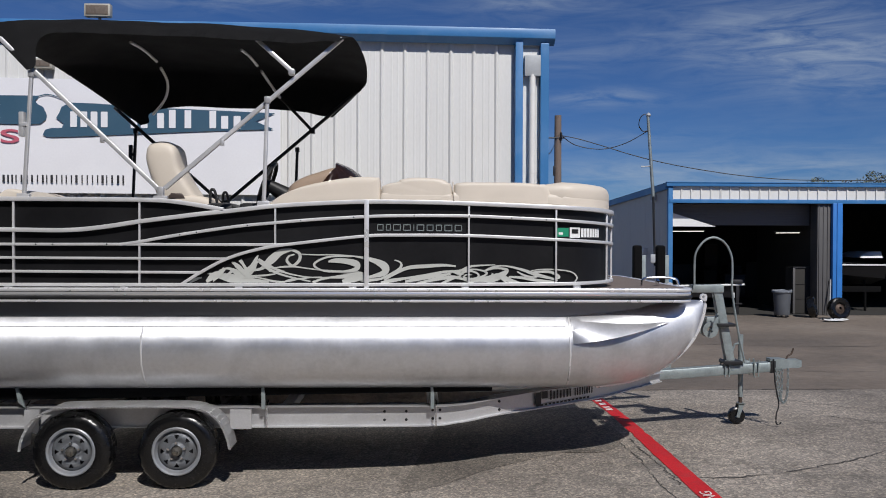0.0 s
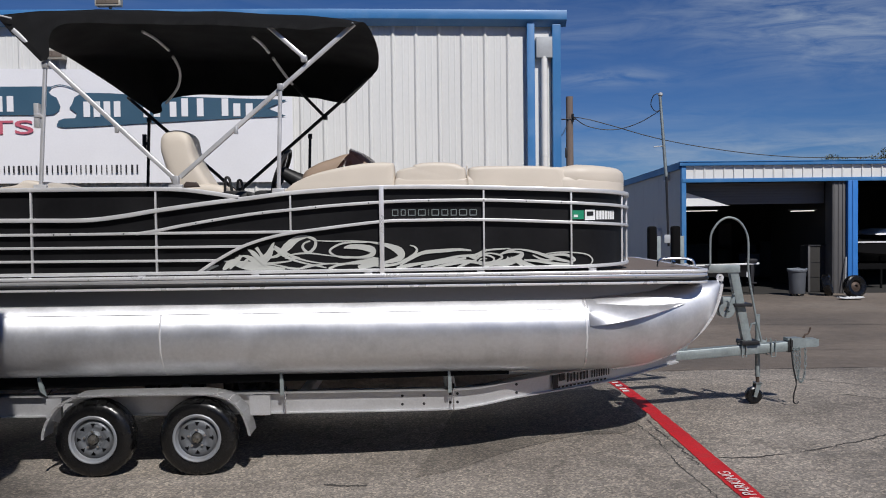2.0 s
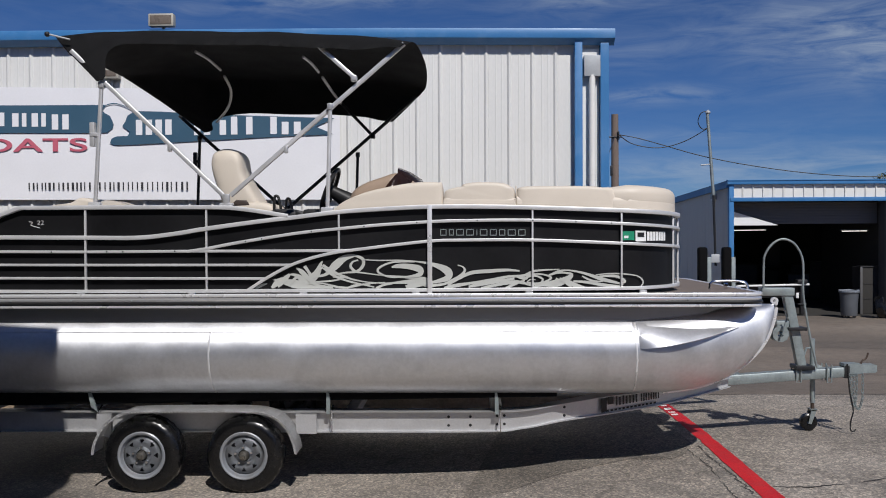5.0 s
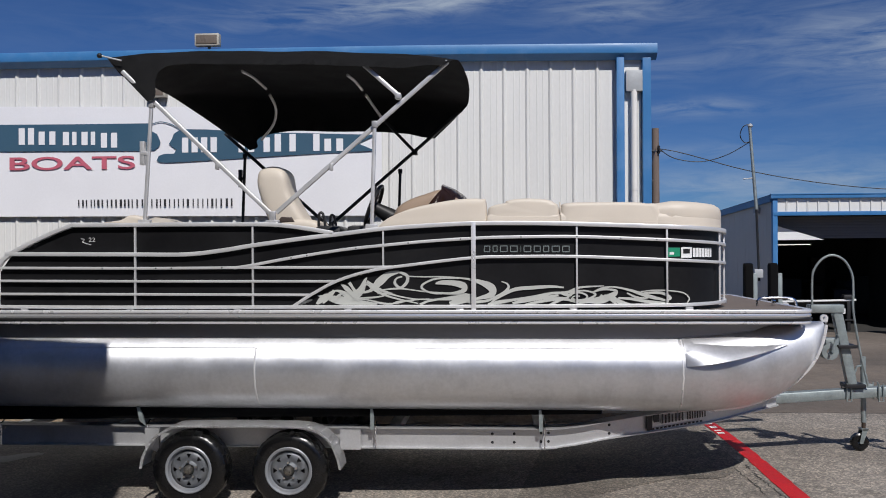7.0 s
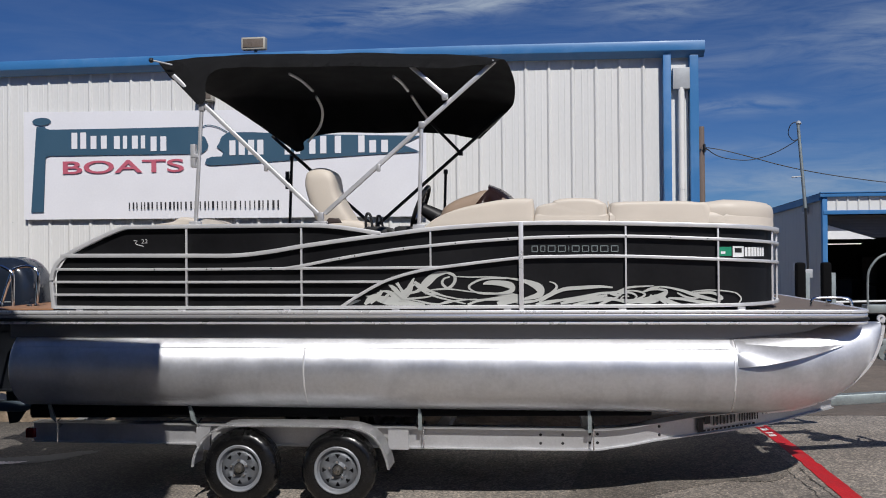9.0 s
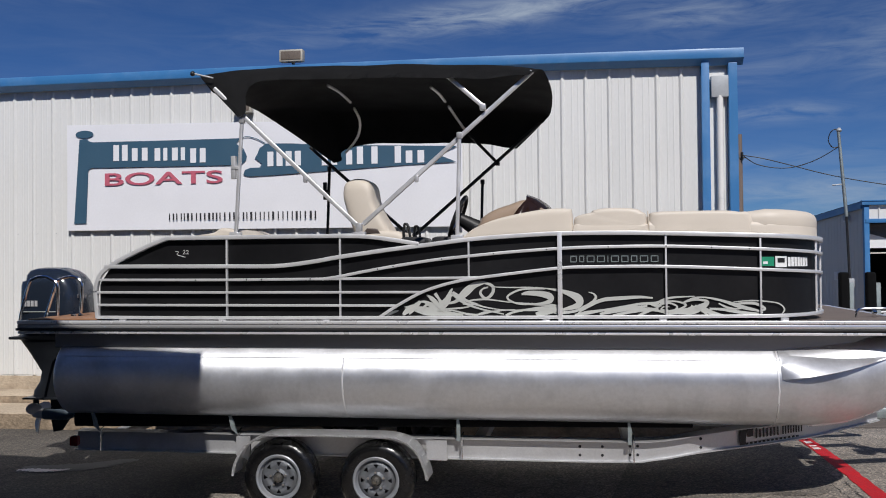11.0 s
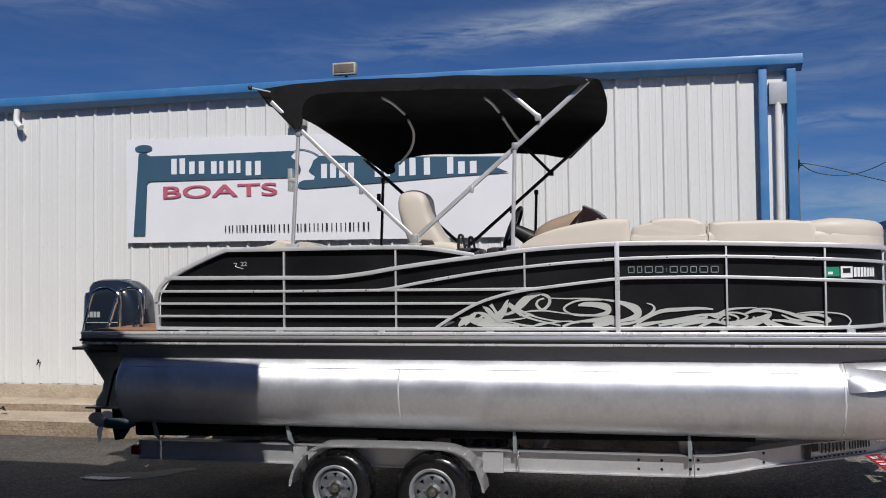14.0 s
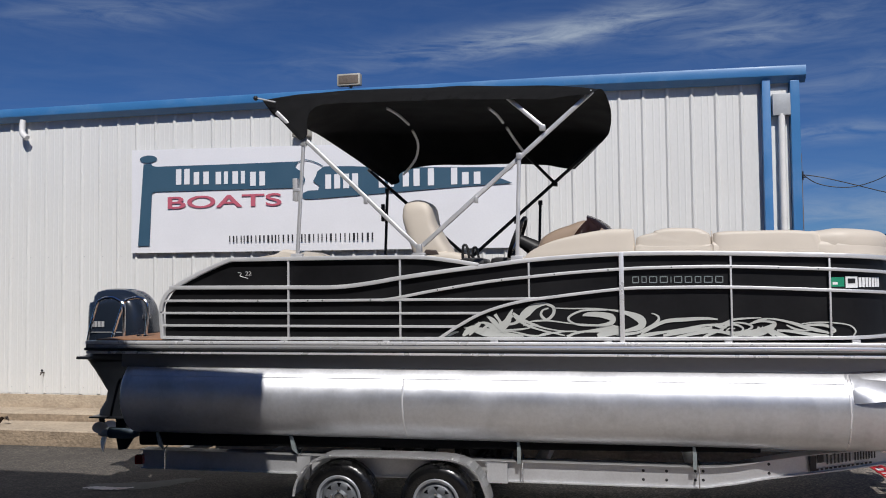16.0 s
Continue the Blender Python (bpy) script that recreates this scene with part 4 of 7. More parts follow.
def panel_top(x):
    if x < -3.456:
        return interp([(-4.10, 1.70), (-4.10, 1.886), (-4.06, 1.986), (-3.99, 2.05), (-3.845, 2.134), (-3.456, 2.29)], x)
    if x < -1.29:
        return interp(TOP_LINE, x)
    return interp(R1_LINE, x)


def build_boat():
    boat = thing("pontoon_boat", "silver pontoon boat with black fence and beige seats", "boat", at=(0, 0, 0))
    # deck
    bm = bmesh.new()
    rr = 0.14
    out = [(-4.82, -0.04), (-4.82, BEAM + 0.04)]
    for i in range(9):
        a = radians(90 - 90 * i / 8)
        out.append((2.47 - rr + rr * math.cos(a), BEAM + 0.04 - rr + rr * math.sin(a)))
    for i in range(9):
        a = radians(-90 * i / 8)
        out.append((2.47 - rr + rr * math.cos(a), -0.04 + rr + rr * math.sin(a)))
    loft(bm, [[Vector((x, y, z)) for x, y in out] for z in (1.50, DECK_Z - 0.004)])
    part("deck", bm, CARPET, boat, "dark grey carpeted deck", smooth=0)
    # teak coloured swim platform aft of the fence
    n = 12
    for i in range(n):
        bm = bmesh.new()
        w = (BEAM - 0.1) / n
        box(bm, (-4.80, 0.05 + i * w, DECK_Z), (-4.13, 0.05 + (i + 1) * w - 0.006, DECK_Z + 0.012), 0.002)
        part("platform_plank", bm, TEAK, boat)
    # rub rail: stacked mouldings round the deck edge

    def moulding(name, offset, z0, z1, depth, mat_, rad=0.3):
        P = []
        for i in range(len(out)):
            p = Vector((*out[i], 0))
            c = Vector((-1.2, YC, 0))
            a, b = Vector((*out[i - 1], 0)), Vector((*out[(i + 1) % len(out)], 0))
            d = (b - a).normalized()
            nrm = Vector((d.y, -d.x, 0))
            if nrm.dot(p - c) < 0:
                nrm = -nrm
            if i < 2:
                nrm = Vector((-1, -1 if i == 0 else 1, 0))
            P.append(p + nrm * offset + Vector((0, 0, (z0 + z1) / 2)))
        bm = bmesh.new()
        sweep(bm, P, rrect(depth, z1 - z0, min(depth, z1 - z0) * rad, 2), closed_path=True)
        return part(name, bm, mat_, boat)
    moulding("deck_trim", 0.0, 1.572, 1.600, 0.05, ALU_BRIGHT)
    moulding("deck_edge", -0.002, 1.534, 1.573, 0.046, POLISHED, 0.45)
    moulding("rub_strip", 0.012, 1.515, 1.537, 0.034, BLACK_PLASTIC)
    moulding("lower_trim", -0.004, 1.487, 1.511, 0.045, ALU_BRIGHT, 0.3)
    # trim screws
    for i in range(14):
        bm = bmesh.new()
        x = -4.5 + i * 0.49
        revolve(bm, [(0, -0.004), (0.006, -0.003), (0.008, 0.0)], (x, -0.058 if i < 14 else 0, 1.548), "y", 8)
        part("screw", bm, GALV, boat)
    # skirt under the deck, both sides
    for side in (0, 1):
        bm = bmesh.new()
        rows = []
        for x, z0, y in ((-4.55, 1.36, 0.07), (-2.0, 1.36, 0.07), (1.5, 1.36, 0.07), (1.8, 1.35, 0.075), (2.05, 1.34, 0.10), (2.25, 1.36, 0.19), (2.36, 1.40, 0.34)):
            rows.append([Vector((x, mirror(yy, side), z)) for yy, z in ((y, z0), (y, 1.495), (y + 0.02, 1.495), (y + 0.02, z0))])
        loft(bm, rows)
        part("skirt", bm, SKIRT, boat, "grey underdeck skirt", smooth=30)
    # cross members
    for k in range(14):
        bm = bmesh.new()
        x = -4.4 + k * 0.47
        box(bm, (x, 0.15, 1.40), (x + 0.06, BEAM - 0.15, 1.498))
        part("cross_member", bm, ALU, boat, smooth=0)
    # pontoons
    for name_y in (0.29, BEAM - 0.29, YC):
        build_tube(boat, name_y, 1.10, 0.345 if name_y != YC else 0.30)
    for side in (0, 1):
        build_fence(boat, side)
    # front gate fence
    bm = bmesh.new()
    box(bm, (1.895, 1.1, 1.66), (1.91, 1.4, 2.1), 0.003)
    part("front_panel", bm, PANEL, boat)
    return boat


def build_tube(boat, yc, zc, r):
    outer = 1 if yc > YC else -1
    n = 44
    secs = []
    ring_dir = [2 * math.pi * i / n for i in range(n)]
    X = [-4.50, -4.488] + [-4.45 + 0.35 * k for k in range(17)] + [1.40, 1.49]
    for x in X:
        rr = r
        if x == -4.50:
            rr = r - 0.012
        rr += 0.0015 * noise.noise(Vector((x * 1.3, yc, 7)))
        secs.append([Vector((x, yc + rr * math.sin(a), zc - rr * math.cos(a))) for a in ring_dir])
    bot = [(1.49, zc - r), (1.75, zc - r + 0.010), (2.0, zc - r + 0.045), (2.2, zc - r + 0.108), (2.38, zc - r + 0.215), (2.5, zc - r + 0.325), (2.58, zc - r + 0.43), (2.635, zc - r + 0.56), (2.662, zc - r + 0.68)]
    top = [(1.49, zc + r), (1.8, zc + r + 0.015), (2.2, zc + r + 0.03), (2.64, zc + r + 0.04)]
    for i in range(1, 19):
        x = 1.49 + 1.155 * (1 - (1 - i / 18) ** 1.35)
        zb, zt = interp(bot, x), interp(top, x)
        t = (x - 1.49) / 1.185
        w = r * (1 - t ** 2.3) ** 0.75 + 0.012
        c, h = (zb + zt) / 2, (zt - zb) / 2
        sec = []
        for a in ring_dir:
            sy, cz = math.sin(a), math.cos(a)
            pinch = 1 - 0.3 * t * max(0.0, cz) ** 1.5
            sy = math.copysign(abs(sy) ** (1 - 0.45 * min(1, t * 1.3)), sy)
            sec.append(Vector((x, yc + w * sy * pinch, c - h * cz)))
        secs.append(sec)
    bm = bmesh.new()
    loft(bm, secs)
    tube = part("pontoon", bm, ALU_TUBE, boat, "brushed aluminium pontoon tube", smooth=50)
    # keel edge along the nose
    bm = bmesh.new()
    P = curve_pts([(x + (0.012 if x > 2.3 else 0), yc, z - 0.006) for x, z in bot if x > 1.7] + [(2.675, yc, zc - r + 0.76)], 4)
    sweep(bm, P, rrect(0.028, 0.03, 0.009, 2))
    part("keel_edge", bm, ALU_BRIGHT, tube)
    bm = bmesh.new()
    revolve(bm, [(0.013, -0.012), (0.03, -0.012), (0.03, 0.012), (0.013, 0.012)], (2.662, yc, zc - r + 0.755), "y", 18, closed=True)
    part("tow_eye", bm, ALU_BRIGHT, tube)
    # weld beads
    for x in (-1.928, 1.474):
        bm = bmesh.new()
        m = 60
        rows = []
        for i in range(m):
            a = 2 * math.pi * i / m
            rr = r + 0.0002 + 0.001 * random.random()
            rows.append([Vector((x + dx + 0.004 * noise.noise(Vector((i * 0.8, x, 0))), yc + (rr + dr) * math.sin(a), zc - (rr + dr) * math.cos(a))) for dx, dr in ((-0.009, -0.003), (-0.004, 0.0022), (0.004, 0.0022), (0.009, -0.003))])
        rows.append(rows[0])
        rings = [ring(bm, q) for q in rows]
        for a, b in zip(rings, rings[1:]):
            for k in range(3):
                bm.faces.new((a[k], a[k + 1], b[k + 1], b[k]))
        part("weld", bm, ALU_BRIGHT, tube)
    if yc == YC:
        return
    # folded mounting rail welded along the shoulder
    bm = bmesh.new()
    rows = []
    for i in range(25):
        x = -4.42 + 5.87 * i / 24
        wob = 0.0012 * noise.noise(Vector((x * 2.1, yc, 3)))
        rows.append([Vector((x, yc + outer * (0.29 - y), z)) for y, z in ((-0.001 + wob, 1.292), (-0.0045 + wob, 1.2935), (0.012, 1.322), (0.047, 1.362), (0.056, 1.362), (0.02, 1.322))])
    loft(bm, rows)
    part("mounting_rail", bm, ALU_TUBE, tube, smooth=25)
    # spray fin: a plate rolled off the shoulder and drawn to a point on the nose
    bm = bmesh.new()

    def P3(x, y, z):
        return Vector((x, yc + outer * (0.29 - y), z))
    tip = P3(2.30, 0.048, 1.318)
    m_arc = 9
    rows = []
    for k in range(m_arc):
        f = k / (m_arc - 1)
        a = radians(50 - 41 * f)
        root = P3(1.487 + 0.012 * f, 0.29 - (r + 0.007) * math.cos(a), zc + (r + 0.007) * math.sin(a))
        row = []
        for q in range(13):
            u = q / 12
            p = root.lerp(tip, u)
            # the free lower edge bellies out a little from the nose
            p.y += outer * 0.10 * math.sin(math.pi * u ** 0.8) * f
            p.z -= 0.012 * math.sin(math.pi * u) * f
            row.append(p)
        rows.append(row)
    rings = [ring(bm, q) for q in rows]
    for a, b in zip(rings, rings[1:]):
        for k in range(12):
            bm.faces.new((a[k], a[k + 1], b[k + 1], b[k]))
    bmesh.ops.recalc_face_normals(bm, faces=bm.faces)
    bmesh.ops.solidify(bm, geom=list(bm.faces), thickness=0.005)
    part("spray_fin", bm, ALU_TUBE, tube, "welded aluminium spray fin", smooth=40)


def build_fence(boat, side):
    # black panel skins, bay by bay
    posts = [-4.09, -2.928, -1.948, -0.883, -0.158, 0.658, BOW_X]
    for a, b in zip(posts, posts[1:]):
        bm = bmesh.new()
        n = 14
        rows = []
        for i in range(n + 1):
            x = a + (b - a) * i / n
            zt = panel_top(x)
            rows.append([Vector((x, mirror(0.012, side), FENCE_BOT)), Vector((x, mirror(0.012, side), zt)), Vector((x, mirror(0.022, side), zt)), Vector((x, mirror(0.022, side), FENCE_BOT))])
        loft(bm, rows)
        part("fence_panel", bm, PANEL, boat, "gloss black fence panel", smooth=20)
    bm = bmesh.new()
    low = [Vector((BOW_X, mirror(0.012, side), 1.63))] + bow_path(1.63, 1.65, side, 0.012)
    high = [Vector((BOW_X, mirror(0.012, side), 2.245))] + bow_path(2.245, 2.205, side, 0.012)
    low2 = [Vector((BOW_X, mirror(0.022, side), 1.63))] + bow_path(1.63, 1.65, side, 0.022)
    high2 = [Vector((BOW_X, mirror(0.022, side), 2.245))] + bow_path(2.245, 2.205, side, 0.022)
    loft(bm, [list(q) for q in zip(low, high, high2, low2)])
    part("fence_panel", bm, PANEL, boat, "gloss black curved bow fence panel", smooth=30)
    # rails
    rail(boat, STERN_LINE, side, 0.034, 0.04, name="stern_rail")
    rail(boat, TOP_LINE, side, 0.034, 0.042, name="top_rail")
    rail(boat, R1_LINE, side, 0.034, 0.042, bow=2.21, name="top_rail")
    rail(boat, R5_LINE, side, 0.024, y=-0.0145, bow=2.10)
    rail(boat, ARCH_LINE, side, 0.024, 0.034, bow=1.95, name="arch_rail")
    rail(boat, [(-4.085, 1.948), (-2.93, 1.94), (-2.083, 1.942), (-1.242, 1.941), (-0.80, 1.943)], side, 0.022)
    rail(boat, [(-4.10, 1.841), (-2.93, 1.834), (-1.26, 1.829)], side, 0.02)
    rail(boat, [(-4.10, 1.733), (-2.93, 1.727), (-1.47, 1.72)], side, 0.02)
    rail(boat, [(-4.10, 1.628), (-2.93, 1.622), (-0.16, 1.626), (1.36, 1.634)], side, 0.026, 0.036, bow=1.65, name="bottom_rail")
    # posts
    for x, z0, z1, w in ((-2.928, 1.63, 2.285, 0.014), (-1.948, 1.63, 2.285, 0.014), (-0.883, 1.945, 2.245, 0.014), (-0.158, 1.575, 2.30, 0.036), (0.658, 1.63, 2.27, 0.014), (1.36, 1.63, 2.25, 0.014)):
        bm = bmesh.new()
        y = mirror(-0.012, side)
        d = 0.026 if w < 0.03 else 0.05
        box(bm, (x - w / 2, y - d / 2, z0), (x + w / 2, y + d / 2, z1), 0.0025)
        part("fence_post", bm, ALU_BRIGHT if w > 0.03 else ALU, boat)
    for a in (56, 80):
        bm = bmesh.new()
        x, y = BOW_X + 0.56 * math.sin(radians(a)), BOW_R - 0.56 * math.cos(radians(a))
        y = mirror(y, side)
        box(bm, (x - 0.008, y - 0.008, 1.62), (x + 0.008, y + 0.008, 2.225), 0.003)
        part("fence_post", bm, ALU, boat)
    # feet between rail and deck
    for k in range(7):
        bm = bmesh.new()
        x = -3.9 + k * 0.9
        y = mirror(-0.01, side)
        box(bm, (x, y - 0.012, 1.598), (x + 0.06, y + 0.012, 1.622), 0.004)
        part("fence_foot", bm, TRAILER_ALU, boat)
    # dark rivets along the rails
    rv = bmesh.new()
    revolve(rv, [(0, -0.004), (0.005, -0.003), (0.0065, 0.0)], (0, 0, 0), "y", 8)
    first = None
    spots = [(-3.2, 1.94), (-2.75, 1.94), (-2.62, 1.94), (-2.2, 1.942)] + [(x, interp(R5_LINE, x)) for x in (-1.63, -1.5, -1.1, -0.68, -0.26, 0.22, 0.66, 1.0, 1.28)] + [(-2.3, 2.073), (-0.66, 2.27), (-0.6, 2.272)]
    for x, z in spots:
        if first is None:
            first = part("rivet", rv, DARK_STEEL, boat)
            ob = first
        else:
            ob = new("rivet", first.data)
            ob.parent = boat
        ob.location = (x, mirror(-0.028, side), z)
    if side == 0:
        build_decal(boat)


LAYER = [0]


def stroke(boat, pts, name="decal_stroke"):
    """A tapering flat swirl: crop units (u, v, half width) mapped to the fence."""
    def fx(u):
        return interp([(0, -1.605), (474, -0.883), (960, -0.158), (1543, 0.658), (2058, 1.36), (2200, 1.545)], u)
    P = curve_pts([(u, v, w) for u, v, w in pts], 8)
    LAYER[0] += 1
    off = 0.0105 - 0.0004 * LAYER[0]
    bm = bmesh.new()
    prev = None
    M = [Vector((fx(p.x), 0, 1.634 + (242 - p.y) * 0.00152)) for p in P]
    for i, p in enumerate(P):
        d = (M[min(i + 1, len(M) - 1)] - M[max(i - 1, 0)]).normalized()
        s = Vector((-d.z, 0, d.x)) * max(2.2, p.z * 0.8) * 0.00152
        def place(q):
            q.z = max(q.z, 1.638)
            if q.x <= BOW_X:
                return Vector((q.x, off, q.z))
            a = (q.x - BOW_X) / BOW_R
            return Vector((BOW_X + (BOW_R - off) * math.sin(a), BOW_R - (BOW_R - off) * math.cos(a), q.z))
        row = [bm.verts.new(place(M[i] + s)), bm.verts.new(place(M[i] - s))]
        if prev:
            bm.faces.new((prev[0], prev[1], row[1], row[0]))
        prev = row
    return part(name, bm, DECAL, boat, smooth=0)


def build_decal(boat):
    # thorny leaves under the arch
    stroke(boat, [(25, 240, 4), (60, 222, 9), (92, 212, 3)])
    stroke(boat, [(115, 235, 8), (150, 205, 22), (190, 185, 14), (205, 160, 5)])
    stroke(boat, [(120, 190, 3), (170, 200, 14), (240, 215, 28), (330, 225, 18), (440, 238, 10)])
    stroke(boat, [(180, 175, 3), (230, 165, 8), (300, 195, 26), (350, 165, 24), (375, 110, 9), (385, 95, 3)])
    stroke(boat, [(245, 130, 4), (275, 150, 14), (305, 185, 16)])
    stroke(boat, [(290, 120, 12), (310, 150, 9), (330, 185, 16)])
    stroke(boat, [(340, 175, 8), (400, 165, 10), (450, 120, 26), (500, 80, 20), (560, 65, 8)])
    stroke(boat, [(385, 115, 8), (420, 140, 12), (470, 165, 8), (520, 180, 4)])
    stroke(boat, [(560, 66, 8), (600, 85, 10), (600, 120, 10), (565, 150, 9), (535, 125, 9), (545, 100, 6), (575, 90, 5)])
    stroke(boat, [(470, 160, 3), (520, 155, 6), (580, 155, 5), (680, 168, 4), (780, 178, 7), (900, 185, 10), (950, 190, 5)])
    stroke(boat, [(440, 180, 3), (500, 180, 6), (560, 195, 5), (640, 208, 4), (740, 212, 5), (860, 205, 16), (950, 215, 24)])
    stroke(boat, [(300, 215, 4), (380, 212, 4), (470, 232, 7), (540, 232, 4), (620, 215, 5), (720, 208, 3)])
    stroke(boat, [(500, 242, 4), (560, 222, 7), (640, 216, 4)])
    stroke(boat, [(670, 240, 10), (710, 222, 7), (760, 215, 4)])
    stroke(boat, [(262, 150, 4), (300, 180, 11), (345, 222, 6)])
    stroke(boat, [(340, 185, 6), (365, 142, 10), (388, 128, 4)])
    stroke(boat, [(388, 132, 4), (440, 168, 9), (520, 200, 6), (660, 232, 4)])
    stroke(boat, [(330, 205, 5), (420, 200, 6), (475, 192, 4)])
    stroke(boat, [(150, 232, 4), (185, 200, 9), (215, 165, 4)])
    stroke(boat, [(205, 225, 4), (235, 190, 9), (262, 175, 4)])
    # the large curl
    stroke(boat, [(600, 88, 3), (690, 92, 4), (800, 92, 4), (900, 100, 5), (990, 118, 14), (1060, 150, 26), (1060, 185, 20), (990, 205, 10), (930, 215, 5)])
    stroke(boat, [(880, 100, 4), (760, 102, 6), (690, 130, 7), (685, 155, 7), (740, 178, 5), (820, 180, 5), (900, 168, 14), (905, 140, 22), (850, 125, 18), (790, 122, 14), (755, 128, 5)])
    stroke(boat, [(830, 235, 14), (900, 215, 22), (960, 205, 14)])
    # low tangle to the bow
    stroke(boat, [(970, 225, 10), (1040, 217, 8), (1090, 196, 8), (1135, 172, 8), (1158, 148, 8), (1148, 128, 5), (1118, 118, 3)])
    stroke(boat, [(1060, 225, 5), (1130, 185, 10), (1200, 158, 12), (1300, 150, 12), (1400, 145, 9), (1470, 150, 5)])
    stroke(boat, [(1040, 236, 6), (1110, 225, 12), (1200, 212, 8), (1300, 200, 12), (1400, 180, 8), (1490, 175, 9), (1560, 150, 7), (1700, 142, 3)])
    stroke(boat, [(1180, 232, 7), (1280, 212, 14), (1370, 200, 10), (1440, 190, 7)])
    stroke(boat, [(1250, 240, 7), (1340, 222, 10), (1440, 208, 12), (1500, 215, 8), (1560, 236, 4)])
    stroke(boat, [(1440, 175, 5), (1500, 190, 10), (1530, 170, 6), (1600, 168, 5), (1650, 185, 7), (1620, 205, 6), (1560, 215, 5), (1510, 208, 5)])
    stroke(boat, [(1390, 240, 7), (1450, 215, 9), (1500, 200, 5)])
    stroke(boat, [(1540, 238, 5), (1600, 222, 12), (1680, 215, 24), (1740, 195, 20), (1770, 170, 10), (1720, 160, 6), (1650, 168, 4)])
    stroke(boat, [(1700, 150, 3), (1760, 148, 5), (1850, 165, 8), (1950, 195, 12), (2040, 215, 7), (2070, 225, 4)])
    stroke(boat, [(1740, 200, 12), (1790, 225, 14), (1850, 238, 5)])
    stroke(boat, [(1780, 205, 6), (1860, 210, 9), (1960, 225, 10), (2060, 232, 6)])
    stroke(boat, [(1900, 185, 5), (1960, 178, 7), (2030, 180, 9), (2080, 205, 8), (2050, 218, 5)])
    stroke(boat, [(1490, 206, 5), (1510, 184, 6), (1560, 176, 6), (1602, 194, 6), (1582, 216, 5), (1540, 222, 5), (1515, 209, 4), (1530, 195, 4), (1560, 195, 3)])
    stroke(boat, [(1630, 176, 4), (1690, 156, 10), (1735, 146, 4)])
    stroke(boat, [(1692, 190, 14), (1676, 214, 12), (1655, 236, 7)])
    stroke(boat, [(1700, 190, 8), (1735, 210, 10), (1770, 238, 5)])
    stroke(boat, [(1830, 178, 4), (1880, 200, 7), (1930, 206, 5), (1975, 198, 4)])
    stroke(boat, [(1910, 172, 3), (1990, 165, 4), (2080, 168, 4), (2160, 180, 4), (2195, 208, 5), (2180, 232, 4)])


def fence_badges(boat):
    # names and numbers on the side: plain bars only
    x = -0.075
    for w in (0.062, 0.05, 0.072, 0.072, 0.02, 0.072, 0.066, 0.06, 0.075, 0.07):
        z = 2.10 - 0.008 * abs(x)
        for zz in (0.0, 0.045):
            bm = bmesh.new()
            box(bm, (x, 0.006, z - 0.042 + zz), (x + w - 0.012, 0.0115, z - 0.035 + zz))
            part("badge_bar", bm, GALV, boat, smooth=0)
        for xx in (x, x + w - 0.018):
            bm = bmesh.new()
            box(bm, (xx, 0.006, z - 0.042), (xx + 0.006, 0.0115, z + 0.01))
            part("badge_bar", bm, GALV, boat, smooth=0)
        x += w + 0.008
    text_part("badge_letters", "22", 0.05, pose(-3.335, 0.010, 2.16, 90, 0, 0), ALU, boat, 1.2, 0.001)
    bm = bmesh.new()
    pipe(bm, curve_pts([(-3.40, 0.010, 2.185), (-3.37, 0.010, 2.18), (-3.385, 0.010, 2.16), (-3.36, 0.010, 2.148), (-3.31, 0.010, 2.135)], 4), 0.003, 5)
    part("badge_swoosh", bm, ALU, boat)

    def curved(x0, x1, z0, z1, mat_, off):
        bm = bmesh.new()
        rows = []
        for i in range(5):
            q = x0 + (x1 - x0) * i / 4
            pts = []
            for r in (BOW_R - 0.009 + off, BOW_R - 0.011 + off):
                if q <= BOW_X:
                    pts.append((q, BOW_R - r))
                else:
                    a = (q - BOW_X) / BOW_R
                    pts.append((BOW_X + r * math.sin(a), BOW_R - r * math.cos(a)))
            rows.append([Vector((*pts[0], z0)), Vector((*pts[0], z1)), Vector((*pts[1], z1)), Vector((*pts[1], z0))])
        loft(bm, rows)
        part("sticker", bm, mat_, boat, smooth=30)
    curved(1.375, 1.47, 2.015, 2.085, PRINT_GREEN, 0.0)
    curved(1.385, 1.42, 2.03, 2.05, PRINT_WHITE, 0.003)
    curved(1.48, 1.575, 2.005, 2.09, PRINT_WHITE, 0.0)
    curved(1.497, 1.555, 2.04, 2.075, BLACK_PLASTIC, 0.003)
    x = 1.585
    for _ in range(7):
        curved(x, x + 0.024, 2.01, 2.082, PRINT_WHITE, 0.0)
        x += 0.031


boat = build_boat()
fence_badges(boat)


